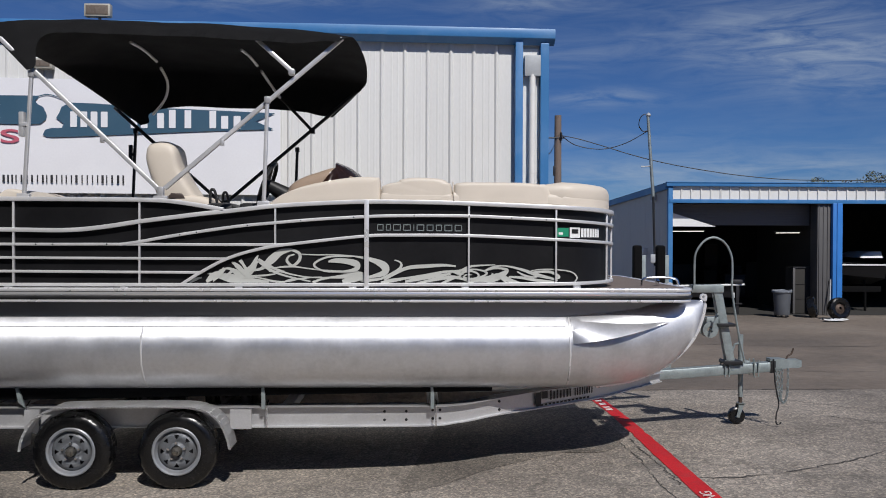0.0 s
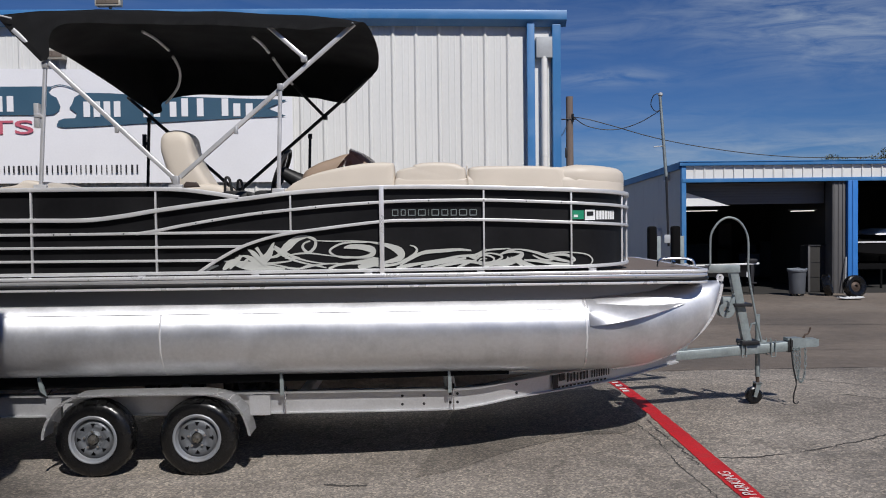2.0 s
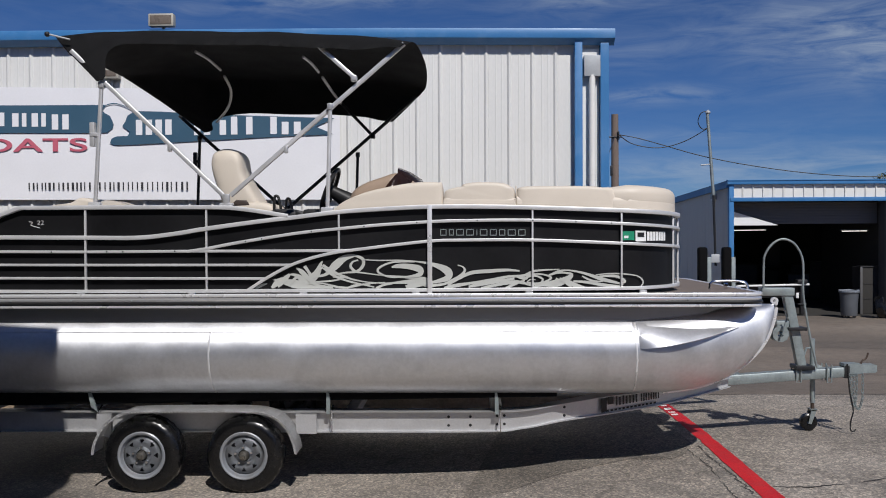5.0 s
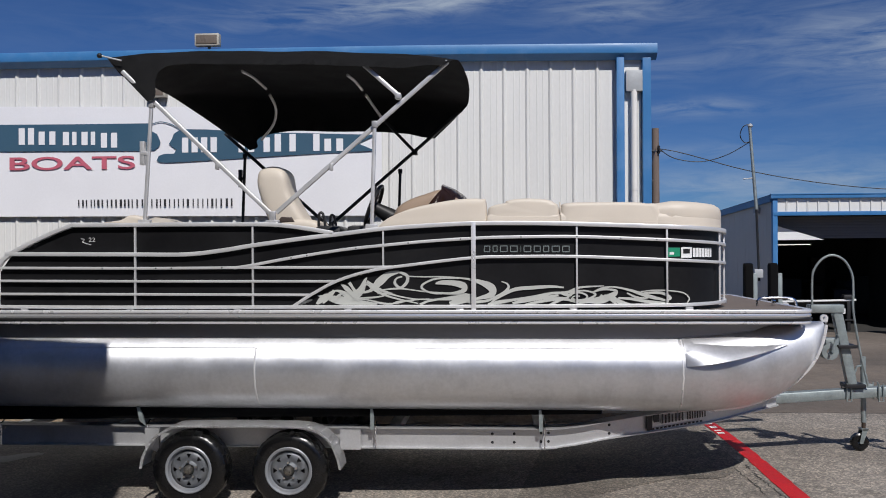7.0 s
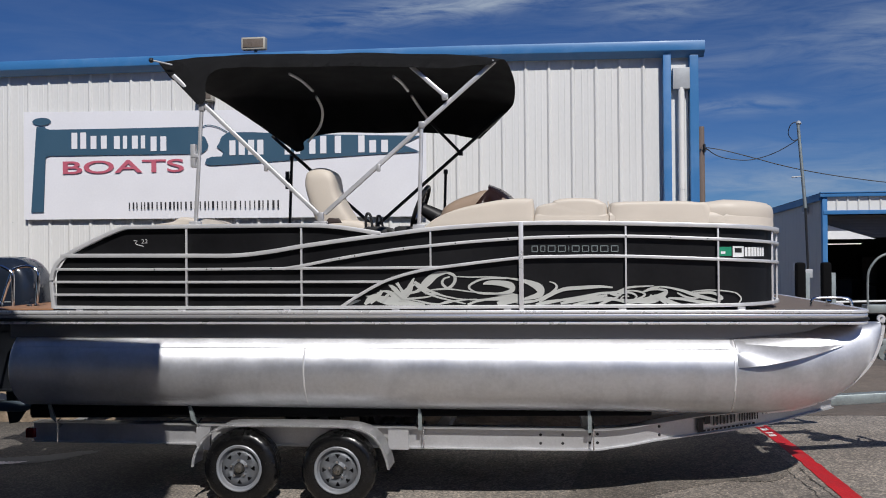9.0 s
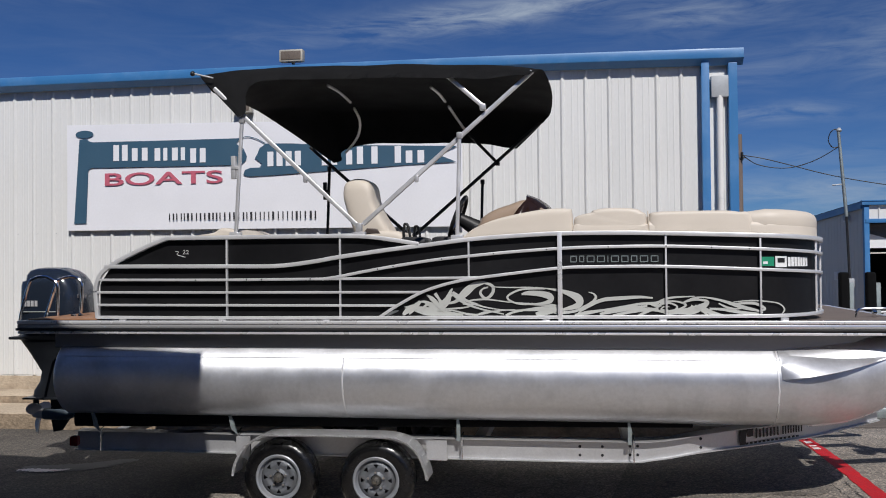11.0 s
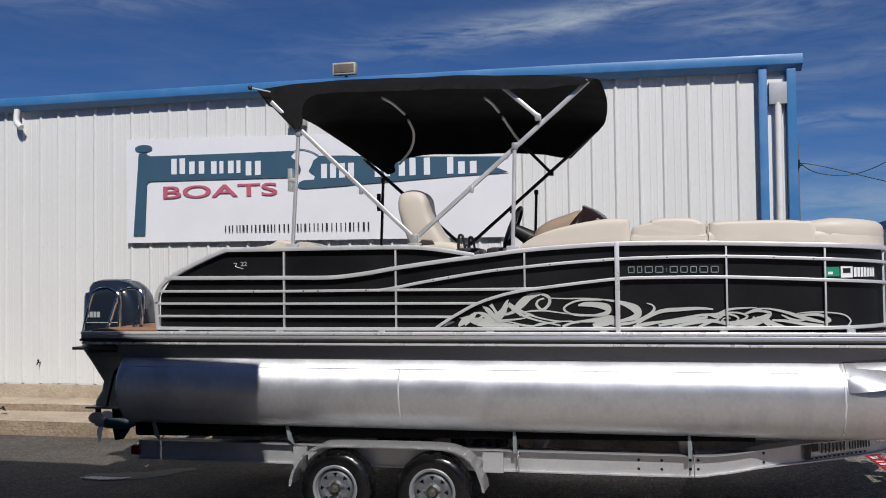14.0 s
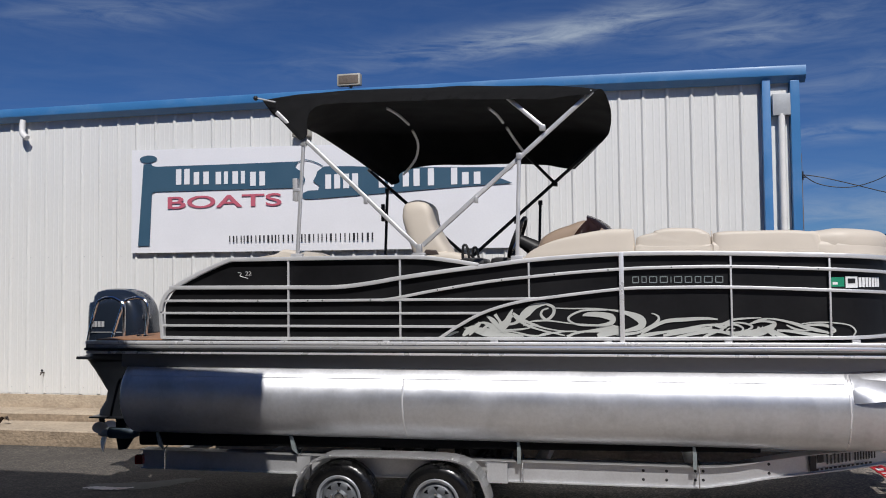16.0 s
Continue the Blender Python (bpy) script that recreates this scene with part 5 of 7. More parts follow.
# ---- seats and helm on the boat ----
def cushion(th, name, outline, y0, y1, mat_, r=0.04):
    """Padded shape from a side outline, rounded towards its faces."""
    bm = bmesh.new()
    P = outline
    cx = sum(p[0] for p in P) / len(P)
    cz = sum(p[1] for p in P) / len(P)
    secs = []
    for t, s in ((-0.3, 0.45), (-0.24, 0.66), (-0.12, 0.81), (0.04, 0.90), (0.28, 0.955), (0.6, 0.988), (1, 1.0)):
        secs.append((y0 + r * t, s))
    secs += [(y1 - (b - y0), s) for b, s in reversed(secs)]
    sx = max(p[0] for p in P) - min(p[0] for p in P)
    sz = max(p[1] for p in P) - min(p[1] for p in P)
    rings = []
    for y, s in secs:
        inset = (1 - s) * min(sx, sz)
        rings.append([Vector((cx + (x - cx) * (1 - inset / max(sx, 1e-3)), y, cz + (z - cz) * (1 - inset / max(sz, 1e-3)))) for x, z in P])
    loft(bm, rings)
    return part(name, bm, mat_, th, smooth=60)


def outline(pts, per=4):
    P = [(p.x, p.z) for p in curve_pts([(x, 0, z) for x, z in pts], per)]
    return P


def seats():
    lab = "beige vinyl bow lounge with rounded backrests"
    for side in (0, 1):
        def Y(a, b):
            a, b = mirror(a, side), mirror(b, side)
            return min(a, b), max(a, b)
        th = thing("lounge_seat", lab, "seat", "bow lounges", at=(0, 0, 0))
        # sweeping aft arm
        if side == 0:
            cushion(th, "arm_panel", outline([(-0.96, 2.23), (-0.938, 2.268), (-0.846, 2.341), (-0.659, 2.416), (-0.382, 2.473), (-0.212, 2.490), (-0.09, 2.487), (-0.055, 2.46), (-0.05, 2.22)]) + [(-0.5, 2.2)], *Y(0.05, 0.30), VINYL, 0.03)
        cushion(th, "backrest", outline([(-0.044, 2.22), (-0.044, 2.39), (0.0, 2.432), (0.09, 2.452), (0.106, 2.468), (0.181, 2.484), (0.30, 2.487), (0.434, 2.477), (0.495, 2.448), (0.525, 2.41), (0.53, 2.22)]), *Y(0.04, 0.30), VINYL)
        cushion(th, "back_bolster", outline([(-0.046, 2.2), (-0.046, 2.355), (0.1, 2.362), (0.5, 2.355), (0.533, 2.34), (0.533, 2.2)], 3), *Y(0.033, 0.2), VINYL, 0.02)
        P = [(0.538, 2.20), (0.538, 2.40), (0.584, 2.447), (0.8, 2.452), (1.1, 2.45), (1.22, 2.438), (1.31, 2.415), (1.36, 2.20)]
        cushion(th, "backrest", outline(P), *Y(0.04, 0.30), VINYL)
        # bolster round the bow corner
        bm = bmesh.new()
        path = [Vector((0.54, mirror(0.13, side), 2.30)), Vector((0.9, mirror(0.13, side), 2.30)), Vector((1.30, mirror(0.13, side), 2.292))] + [Vector((p.x, p.y, p.z)) for p in bow_path(2.29, 2.265, side, 0.11, front=0.15)]
        prof = rrect(0.20, 0.17, 0.05, 3)
        sweep(bm, path, prof)
        part("bolster", bm, VINYL, th, smooth=60)
        bm = bmesh.new()
        path = [Vector((1.24, mirror(0.18, side), 2.36))] + [Vector((p.x, p.y, p.z)) for p in bow_path(2.365, 2.335, side, 0.125, front=0.15)]
        prof = rrect(0.23, 0.19, 0.07, 4)
        sweep(bm, path, prof)
        for v in bm.verts:
            if v.co.x < 1.26:
                v.co.z = 2.36 + (v.co.z - 2.36) * 0.75
        part("head_pad", bm, VINYL, th, smooth=60)
        bm = bmesh.new()
        y0, y1 = Y(0.12, 0.7)
        box(bm, (0.0, y0, 1.62), (1.5, y1, 2.02), 0.05)
        part("seat_base", bm, VINYL, th)
        # piping between the cushions
        bm = bmesh.new()
        pipe(bm, [(0.535, mirror(0.045, side), 2.26), (0.535, mirror(0.045, side), 2.41), (0.535, mirror(0.12, side), 2.455)], 0.006, 8)
        part("piping", bm, VINYL, th)
    # aft lounge: only its pad shows above the rail
    th = thing("stern_lounge", "beige vinyl stern lounge behind the fence", "seat", at=(0, 0, 0))
    cushion(th, "head_pad", outline([(-3.32, 2.30), (-3.25, 2.325), (-3.12, 2.345), (-3.05, 2.385), (-2.96, 2.375), (-2.86, 2.335), (-2.82, 2.28), (-3.32, 2.28)], 3), 0.15, 1.0, VINYL)
    bm = bmesh.new()
    box(bm, (-4.0, 0.15, 1.62), (-2.7, 2.2, 2.1), 0.06)
    part("seat_base", bm, VINYL, th)


seats()


def captain_chair():
    th = thing("captain_chair", "beige vinyl high-back helm chair", "chair", at=(-1.88, 0.9, DECK_Z - 0.02))

    def loc(p):
        return [(x + 1.95, z - DECK_Z) for x, z in p]
    back = outline([(-2.06, 2.30), (-2.12, 2.45), (-2.185, 2.66), (-2.19, 2.76), (-2.165, 2.825), (-2.08, 2.858), (-1.98, 2.848), (-1.92, 2.79), (-1.89, 2.64), (-1.82, 2.50), (-1.72, 2.33), (-1.75, 2.26), (-1.95, 2.25)])
    cushion(th, "backrest", loc(back), -0.22, 0.13, VINYL, 0.09)
    cushion(th, "seat", loc(outline([(-2.06, 2.14), (-2.06, 2.27), (-1.98, 2.36), (-1.80, 2.385), (-1.66, 2.368), (-1.61, 2.32), (-1.61, 2.20), (-1.68, 2.14)], 4)), -0.25, 0.22, VINYL, 0.06)
    cushion(th, "side_trim", loc([(-1.99, 2.355), (-1.95, 2.402), (-1.86, 2.398), (-1.83, 2.355)]), -0.268, -0.235, VINYL_DARK, 0.01)
    for s in (-1, 1):
        bm = bmesh.new()
        pipe(bm, curve_pts([(0.33, s * 0.25, 0.62), (0.335, s * 0.25, 0.80), (0.35, s * 0.25, 0.835), (0.375, s * 0.25, 0.81), (0.40, s * 0.25, 0.66)], 4), 0.012, 10)
        part("armrest", bm, BLACK_PLASTIC, th)
    bm = bmesh.new()
    rod(bm, (0.1, 0, 0.0), (0.1, 0, 0.5), 0.05)
    part("pedestal", bm, ALU, th)


captain_chair()


def helm():
    th = thing("helm_console", "tan fibreglass helm console with smoked windscreen", "console", at=(-0.66, 0.75, DECK_Z - 0.01))

    def loc(p):
        return [(x + 0.7, z - DECK_Z) for x, z in p]
    body = outline([(-0.95, 1.62), (-0.91, 2.30), (-0.89, 2.40), (-0.855, 2.462), (-0.755, 2.522), (-0.62, 2.567), (-0.50, 2.602), (-0.40, 2.575), (-0.31, 2.49), (-0.28, 2.30), (-0.28, 1.62)], 4)
    cushion(th, "body", loc(body), -0.38, 0.42, CONSOLE, 0.10)
    # smoked windscreen, bowed
    bm = bmesh.new()
    rows = []
    line = [(-0.60, 2.43), (-0.575, 2.48), (-0.54, 2.525), (-0.505, 2.565), (-0.475, 2.592)]
    line2 = [(-0.235, 2.44), (-0.25, 2.50), (-0.295, 2.565), (-0.37, 2.618), (-0.475, 2.66)]
    n = 16
    for i in range(n + 1):
        a = math.pi * i / n
        y = -0.455 * math.cos(a)
        k = math.sin(a) ** 0.7
        rows.append([Vector(((p[0] * (1 - k) + q[0] * k) + 0.7, y, (p[1] * (1 - k) + q[1] * k) - DECK_Z)) for p, q in zip(line, line2)])
    rings = [ring(bm, r) for r in rows]
    for a, b in zip(rings, rings[1:]):
        for k in range(len(line) - 1):
            bm.faces.new((a[k], a[k + 1], b[k + 1], b[k]))
    bmesh.ops.solidify(bm, geom=list(bm.faces), thickness=0.006)
    part("windscreen", bm, SMOKE, th, "smoked brown acrylic windscreen", smooth=60)
    # wheel and column
    c = Vector((-1.105 + 0.7, -0.03, 2.48 - DECK_Z))
    tilt = Matrix.Translation(c) @ pose(0, 0, 0, 0, -68, 0)
    bm = bmesh.new()
    R = 0.19
    sweep(bm, [tilt @ Vector((R * math.cos(a), R * math.sin(a), 0)) for a in [2 * math.pi * i / 28 for i in range(28)]], circle(0.019, 8), up=tuple(tilt.to_3x3() @ Vector((0, 0, 1))), closed_path=True)
    wheel = part("steering_wheel", bm, BLACK_PLASTIC, th, "black steering wheel")
    for k in range(3):
        bm = bmesh.new()
        a = radians(90 + 120 * k)
        rod(bm, tilt @ Vector((0, 0, 0)), tilt @ Vector((R * math.cos(a), R * math.sin(a), 0)), 0.016)
        part("spoke", bm, CHROME, wheel)
    bm = bmesh.new()
    rod(bm, tilt @ Vector((0, 0, 0.02)), tilt @ Vector((-0.04, 0, -0.24)), 0.045, 0.085)
    part("column", bm, BLACK_PLASTIC, th, "black steering column boot")
    bm = bmesh.new()
    box(bm, (-0.26, -0.3, 0.55), (-0.15, 0.3, 0.80), 0.05)
    part("dashboard", bm, BLACK_PLASTIC, th, "black dashboard")


helm()
th = thing("low_seat", "black cushioned footrest pads beside the helm", "seat pad", at=(-1.35, 0.8, DECK_Z))
for dx in (-0.12, 0.16):
    bm = bmesh.new()
    box(bm, (dx - 0.11, -0.2, 0.0), (dx + 0.13, 0.2, 0.70), 0.05)
    part("pad", bm, BLACK_PLASTIC, th)


# ---- folding canopy ----
def bimini():
    th = thing("bimini_top", "black canvas folding canopy on an aluminium frame", "canopy", at=(0, 0, 0))
    yn, yf = 0.03, 2.47
    vee = (-1.80, 2.37)
    rear_top, front_top = (-3.06, 3.585), (-0.36, 3.60)
    for y in (yn, yf):
        sgn = 1 if y == yn else -1
        m2 = LEG_ALU if y == yn else BLACK_PLASTIC
        for name, a, b in (("rear_bow_leg", vee, rear_top), ("front_bow_leg", (vee[0] + 0.03, vee[1] + 0.02), front_top)):
            bm = bmesh.new()
            yy = y if name[0] == "r" else y + sgn * 0.035
            if name[0] == "r":
                a, b = (a, (-3.05, 3.565)) if y == yn else ((-1.82, 2.345), (-2.98, 3.385))
            sweep(bm, [(a[0], yy, a[1]), (b[0], yy, b[1])], rrect(0.03, 0.036, 0.008, 2))
            part(name, bm, m2, th)
        # uprights
        for name, a, b in ((("rear_upright", (-2.865, 2.31), (-2.805, 3.29)), ("front_upright", (-0.98, 2.26), (-0.953, 3.10))) if y == yn else
                           (("rear_upright", (-2.79, 2.31), (-2.757, 3.14)), ("front_upright", (-1.06, 2.26), (-1.037, 2.95)))):
            bm = bmesh.new()
            sweep(bm, [(a[0], y, a[1]), (b[0], y, b[1])], rrect(0.03, 0.03, 0.008, 2), up=(1, 0, 0))
            leg = part(name, bm, m2 if y == yf else LEG_ALU, th)
            bm = bmesh.new()
            box(bm, (a[0] - 0.05, y - 0.025, a[1] - 0.015), (a[0] + 0.05, y + 0.025, a[1] + 0.03), 0.008)
            part("foot", bm, m2 if y == yf else LEG_ALU, leg)
            bm = bmesh.new()
            box(bm, (b[0] - 0.022, y - 0.024, b[1] - 0.03), (b[0] + 0.022, y + 0.024, b[1] + 0.022), 0.006)
            part("knuckle", bm, m2 if y == yf else TRAILER_ALU, leg)
        bm = bmesh.new()
        dx = 0.0 if y == yn else 0.07
        box(bm, (-2.90 + dx, y - 0.02, 2.79), (-2.86 + dx, y + 0.03, 2.985), 0.006)
        box(bm, (-2.895 + dx, y - 0.024, 2.87), (-2.835 + dx, y + 0.034, 2.90), 0.004)
        part("latch", bm, m2 if y == yf else LEG_ALU, th)
        # vee mount
        bm = bmesh.new()
        box(bm, (vee[0] - 0.05, y - 0.025, 2.30), (vee[0] + 0.06, y + 0.025, 2.328), 0.006)
        box(bm, (vee[0] - 0.018, y - 0.026, 2.322), (vee[0] + 0.03, y + 0.026, 2.40), 0.008)
        part("mount", bm, m2 if y == yf else TRAILER_ALU, th)
        # stubs and struts
        for t, leg in ((0.36, rear_top), (0.34, front_top)):
            x, z = vee[0] + (leg[0] - vee[0]) * t, vee[1] + (leg[1] - vee[1]) * t
            bm = bmesh.new()
            box(bm, (x - 0.015, y - 0.016, z - 0.062), (x + 0.015, y + 0.016, z - 0.005), 0.005)
            part("clip", bm, m2 if y == yf else TRAILER_ALU, th)
        bm = bmesh.new()
        sweep(bm, [(-0.76, y + sgn * 0.03, 3.33), (-1.045, y + sgn * 0.03, 3.585)] if y == yn else [(-0.87, y + sgn * 0.03, 3.145), (-1.27, y + sgn * 0.03, 3.565)], rrect(0.03, 0.034, 0.008, 2))
        part("inner_strut", bm, m2, th)
        bm = bmesh.new()
        kx, kz = (-0.762, 3.322) if y == yn else (-0.868, 3.14)
        box(bm, (kx - 0.024, min(y, y + sgn * 0.05) - 0.02, kz - 0.024), (kx + 0.024, max(y, y + sgn * 0.05), kz + 0.024), 0.008)
        part("knuckle", bm, m2 if y == yf else TRAILER_ALU, th)
        # tip with a ball
        if y == yn:
            bm = bmesh.new()
            rod(bm, (-3.06, y, 3.655), (-3.235, y, 3.70), 0.007)
            part("end_rod", bm, ALU, th)
            bm = bmesh.new()
            bmesh.ops.create_uvsphere(bm, u_segments=12, v_segments=8, radius=0.022, matrix=Matrix.Translation((-3.245, y, 3.70)))
            part("end_ball", bm, BLACK_PLASTIC, th)
    # inner cross bows, arched
    for pts in ([(-2.31, 0.90, 3.735), (-2.27, 1.15, 3.72), (-2.23, 1.42, 3.67)],
                [(-2.22, 1.52, 3.63), (-2.22, 1.75, 3.53), (-2.30, 1.95, 3.40), (-2.48, 2.15, 3.27)],
                [(-1.35, 1.0, 3.70), (-1.31, 1.2, 3.68), (-1.28, 1.42, 3.64)], [(-1.26, 1.52, 3.61), (-1.21, 1.8, 3.52), (-1.15, 2.0, 3.43)]):
        bm = bmesh.new()
        pipe(bm, curve_pts(pts, 7), 0.013, 10)
        part("cross_bow", bm, ALU, th)
    # canvas: u along the boat, v across
    bm = bmesh.new()
    NU, NV = 44, 40
    rows = []
    for i in range(NU + 1):
        u = i / NU
        row = []
        for j in range(NV + 1):
            v = j / NV
            e = abs(2 * v - 1)
            # shoulder: flat roof that bends down the sides
            far = v > 0.5
            rear = smooth01((0.21 - u) / 0.21)
            front = smooth01((u - 0.86) / 0.14)
            hem = (0.30 + 0.17 * smooth01((0.36 - u) / 0.36)) if far else (0.11 + 0.26 * rear - 0.06 * front)
            bend = smooth01((e - 0.80) / 0.20)
            e0 = 0.90 - (0.68 if far else 0.0) * rear
            side_t = max(0.0, (e - e0) / (1 - e0))
            x = -3.235 + (-0.30 + 0.06 * math.cos(math.pi * (v - 0.5)) + 3.235) * u
            z = interp([(0, 3.705), (0.12, 3.735), (0.28, 3.745), (0.6, 3.72), (0.85, 3.685), (1.0, 3.635)], u) + 0.07 * math.cos(math.pi * (v - 0.5))
            z -= 0.05 * smooth01((u - 0.95) / 0.05) * (1 - e)
            z -= 0.014 * abs(math.sin(u * math.pi * 3)) * (1 - e) * 0.8
            down = bend * 0.03 + side_t * hem
            z -= down + 0.13 * rear * min(1.0, max(0.0, (v - 0.05) / 0.12)) * ((1 - side_t) if far else 1.0)
            # the ends follow the raked bows
            x += down * 1.03 * smooth01((0.25 - u) / 0.25) - down * 1.1 * smooth01((u - 0.7) / 0.3)
            yv = (e if e < 0.9 else 0.9 + 0.1 * math.sin((e - 0.9) / 0.1 * math.pi / 2)) * (1 if v > 0.5 else -1)
            y = YC + yv * 1.264
            z += 0.006 * noise.noise(Vector((x * 3, y * 3, 2)))
            row.append(bm.verts.new((x, y, z)))
        rows.append(row)
    for a, b in zip(rows, rows[1:]):
        for j in range(NV):
            bm.faces.new((a[j], a[j + 1], b[j + 1], b[j]))
    bmesh.ops.solidify(bm, geom=list(bm.faces), thickness=0.004)
    part("canvas", bm, CANVAS, th, "black woven canvas cover", smooth=60)


bimini()


# ---- outboard motor ----
def outboard():
    th = thing("outboard_motor", "dark blue outboard motor with polished trim", "motor", at=(-5.2, YC, 1.5))

    def loc(p):
        return [(x + 5.2, z - 1.5) for x, z in p]
    bm = bmesh.new()
    # cowling: stacked rings, rounded and raked
    prof = [(1.46, -5.60, -4.935, 0.25), (1.50, -5.61, -4.925, 0.26), (1.62, -5.605, -4.93, 0.27), (1.76, -5.60, -4.945, 0.27), (1.88, -5.595, -4.98, 0.262), (1.922, -5.585, -5.005, 0.255),
            (1.932, -5.545, -5.01, 0.25), (1.985, -5.54, -5.055, 0.235), (2.03, -5.515, -5.115, 0.20), (2.056, -5.45, -5.20, 0.13), (2.064, -5.38, -5.28, 0.05)]
    secs = []
    for z, xa, xb, w in prof:
        cx, rx = (xa + xb) / 2, (xb - xa) / 2
        sec = []
        for i in range(40):
            a = 2 * math.pi * i / 40
            c, s = math.cos(a), math.sin(a)
            p = 0.55
            sec.append(Vector((cx + 5.2 + rx * math.copysign(abs(c) ** p, c), w * math.copysign(abs(s) ** p, s), z - 1.5)))
        secs.append(sec)
    loft(bm, secs)
    cow = part("cowling", bm, NAVY, th, "glossy dark blue cowling", smooth=45)
    # trim line and lettering bars
    bm = bmesh.new()
    box(bm, (-0.34, -0.276, 0.118), (0.10, -0.262, 0.125), 0.002)
    part("trim_line", bm, ALU, cow)
    x = -0.285
    for w in (0.045, 0.04, 0.04, 0.04):
        bm = bmesh.new()
        box(bm, (x, -0.276, 0.175), (x + w - 0.012, -0.264, 0.232))
        part("badge_bar", bm, ALU, cow, smooth=0)
        x += w
    text_part("letters", "150", 0.058, pose(0.243, -0.205, 0.255, 90, 0, 78), SKIRT, cow, 1.7, 0.002)
    # leg
    bm = bmesh.new()
    leg = [(1.46, -5.60, -4.95, 0.20), (1.36, -5.72, -4.98, 0.17), (1.33, -5.70, -5.0, 0.13), (1.20, -5.60, -5.05, 0.09), (1.0, -5.46, -5.10, 0.07), (0.90, -5.48, -5.12, 0.065), (0.80, -5.55, -5.15, 0.06), (0.745, -5.56, -5.15, 0.06)]
    secs = []
    for z, xa, xb, w in leg:
        cx, rx = (xa + xb) / 2, (xb - xa) / 2
        secs.append([Vector((cx + 5.2 + rx * math.cos(a), w * math.sin(a), z - 1.5)) for a in [2 * math.pi * i / 24 for i in range(24)]])
    loft(bm, secs)
    part("midsection", bm, MOTOR_DARK, th, "black midsection leg", smooth=50)
    bm = bmesh.new()
    box(bm, (-0.56, -0.12, -0.17), (-0.15, 0.12, -0.14), 0.01)
    part("splash_plate", bm, MOTOR_DARK, th)
    bm = bmesh.new()
    box(bm, (-0.40, -0.13, -0.775), (0.0, 0.13, -0.755), 0.008)
    box(bm, (-0.36, -0.012, -0.90), (-0.3, 0.012, -0.765), 0.006)
    part("cavitation_plate", bm, MOTOR_DARK, th)
    bm = bmesh.new()
    extrude_y(bm, loc([(-5.355, 0.76), (-5.20, 0.76), (-5.15, 0.54), (-5.34, 0.54)]), -0.03, 0.03)
    part("strut", bm, MOTOR_DARK, th)
    bm = bmesh.new()
    revolve(bm, [(0, -0.19), (0.03, -0.185), (0.058, -0.16), (0.062, 0.0), (0.055, 0.1), (0.03, 0.17), (0, 0.19)], (-0.07, 0, -0.935), "x", 24)
    part("gearcase", bm, GEARCASE, th, "blue-grey painted gearcase")
    bm = bmesh.new()
    extrude_y(bm, loc([(-5.36, 0.53), (-5.15, 0.53), (-5.24, 0.40), (-5.33, 0.385)]), -0.012, 0.012)
    part("skeg", bm, MOTOR_DARK, th)
    # propeller
    bm = bmesh.new()
    revolve(bm, [(0, -0.09), (0.035, -0.085), (0.05, -0.03), (0.05, 0.06), (0, 0.065)], (-0.27, 0, -0.935), "x", 20)
    prop = part("propeller", bm, ALU, th, "silver three-blade propeller")
    for k in range(3):
        bm = bmesh.new()
        turn = Matrix.Translation((-0.27, 0, -0.935)) @ pose(0, 0, 0, 48 + 120 * k, 0, 0) @ pose(0, 0, 0, 0, -12, 42)
        rim_pts = []
        for i in range(18):
            a = 2 * math.pi * i / 18
            rad_ = 0.115 - 0.088 * math.cos(a)
            wid = 0.07 * math.sin(a) * (1 + 0.25 * math.cos(a + 0.6))
            rim_pts.append(turn @ Vector((wid, 0.25 * wid * wid / 0.07, rad_)))
        bm.faces.new(ring(bm, rim_pts))
        bmesh.ops.triangulate(bm, faces=bm.faces[:])
        bmesh.ops.solidify(bm, geom=list(bm.faces), thickness=0.006)
        part("blade", bm, ALU, prop, smooth=60)
    # transom bracket
    bm = bmesh.new()
    box(bm, (0.12, -0.16, -0.62), (0.42, 0.16, -0.05), 0.02)
    part("bracket", bm, MOTOR_DARK, th)


outboard()

ladder = thing("boarding_rail", "polished steel boarding ladder rails on the swim platform", "handrail", at=(-4.8, 0.4, DECK_Z))
for pts in ([(-0.33, 0, -0.11), (-0.305, 0, 0.05), (-0.228, 0, 0.31), (-0.185, 0, 0.355), (-0.129, 0, 0.373), (-0.06, 0, 0.374), (-0.018, 0, 0.36), (0.045, 0, 0.32), (0.06, 0, 0.25), (0.057, 0, 0)],
            [(-0.093, 0.05, 0.0), (0.016, 0.05, 0.308), (0.06, 0.05, 0.352), (0.137, 0.05, 0.37), (0.20, 0.05, 0.368), (0.245, 0.05, 0.345), (0.273, 0.05, 0.286), (0.268, 0.05, 0.15), (0.253, 0.05, 0.0)]):
    bm = bmesh.new()
    pipe(bm, curve_pts(pts, 6), 0.014, 10, up=(0, 1, 0))
    part("grab_rail", bm, CHROME, ladder)
for dx in (0.2, 0.27):
    bm = bmesh.new()
    box(bm, (dx, -0.02, 0.0), (dx + 0.035, 0.02, 0.03), 0.008)
    part("hinge", bm, CHROME, ladder)


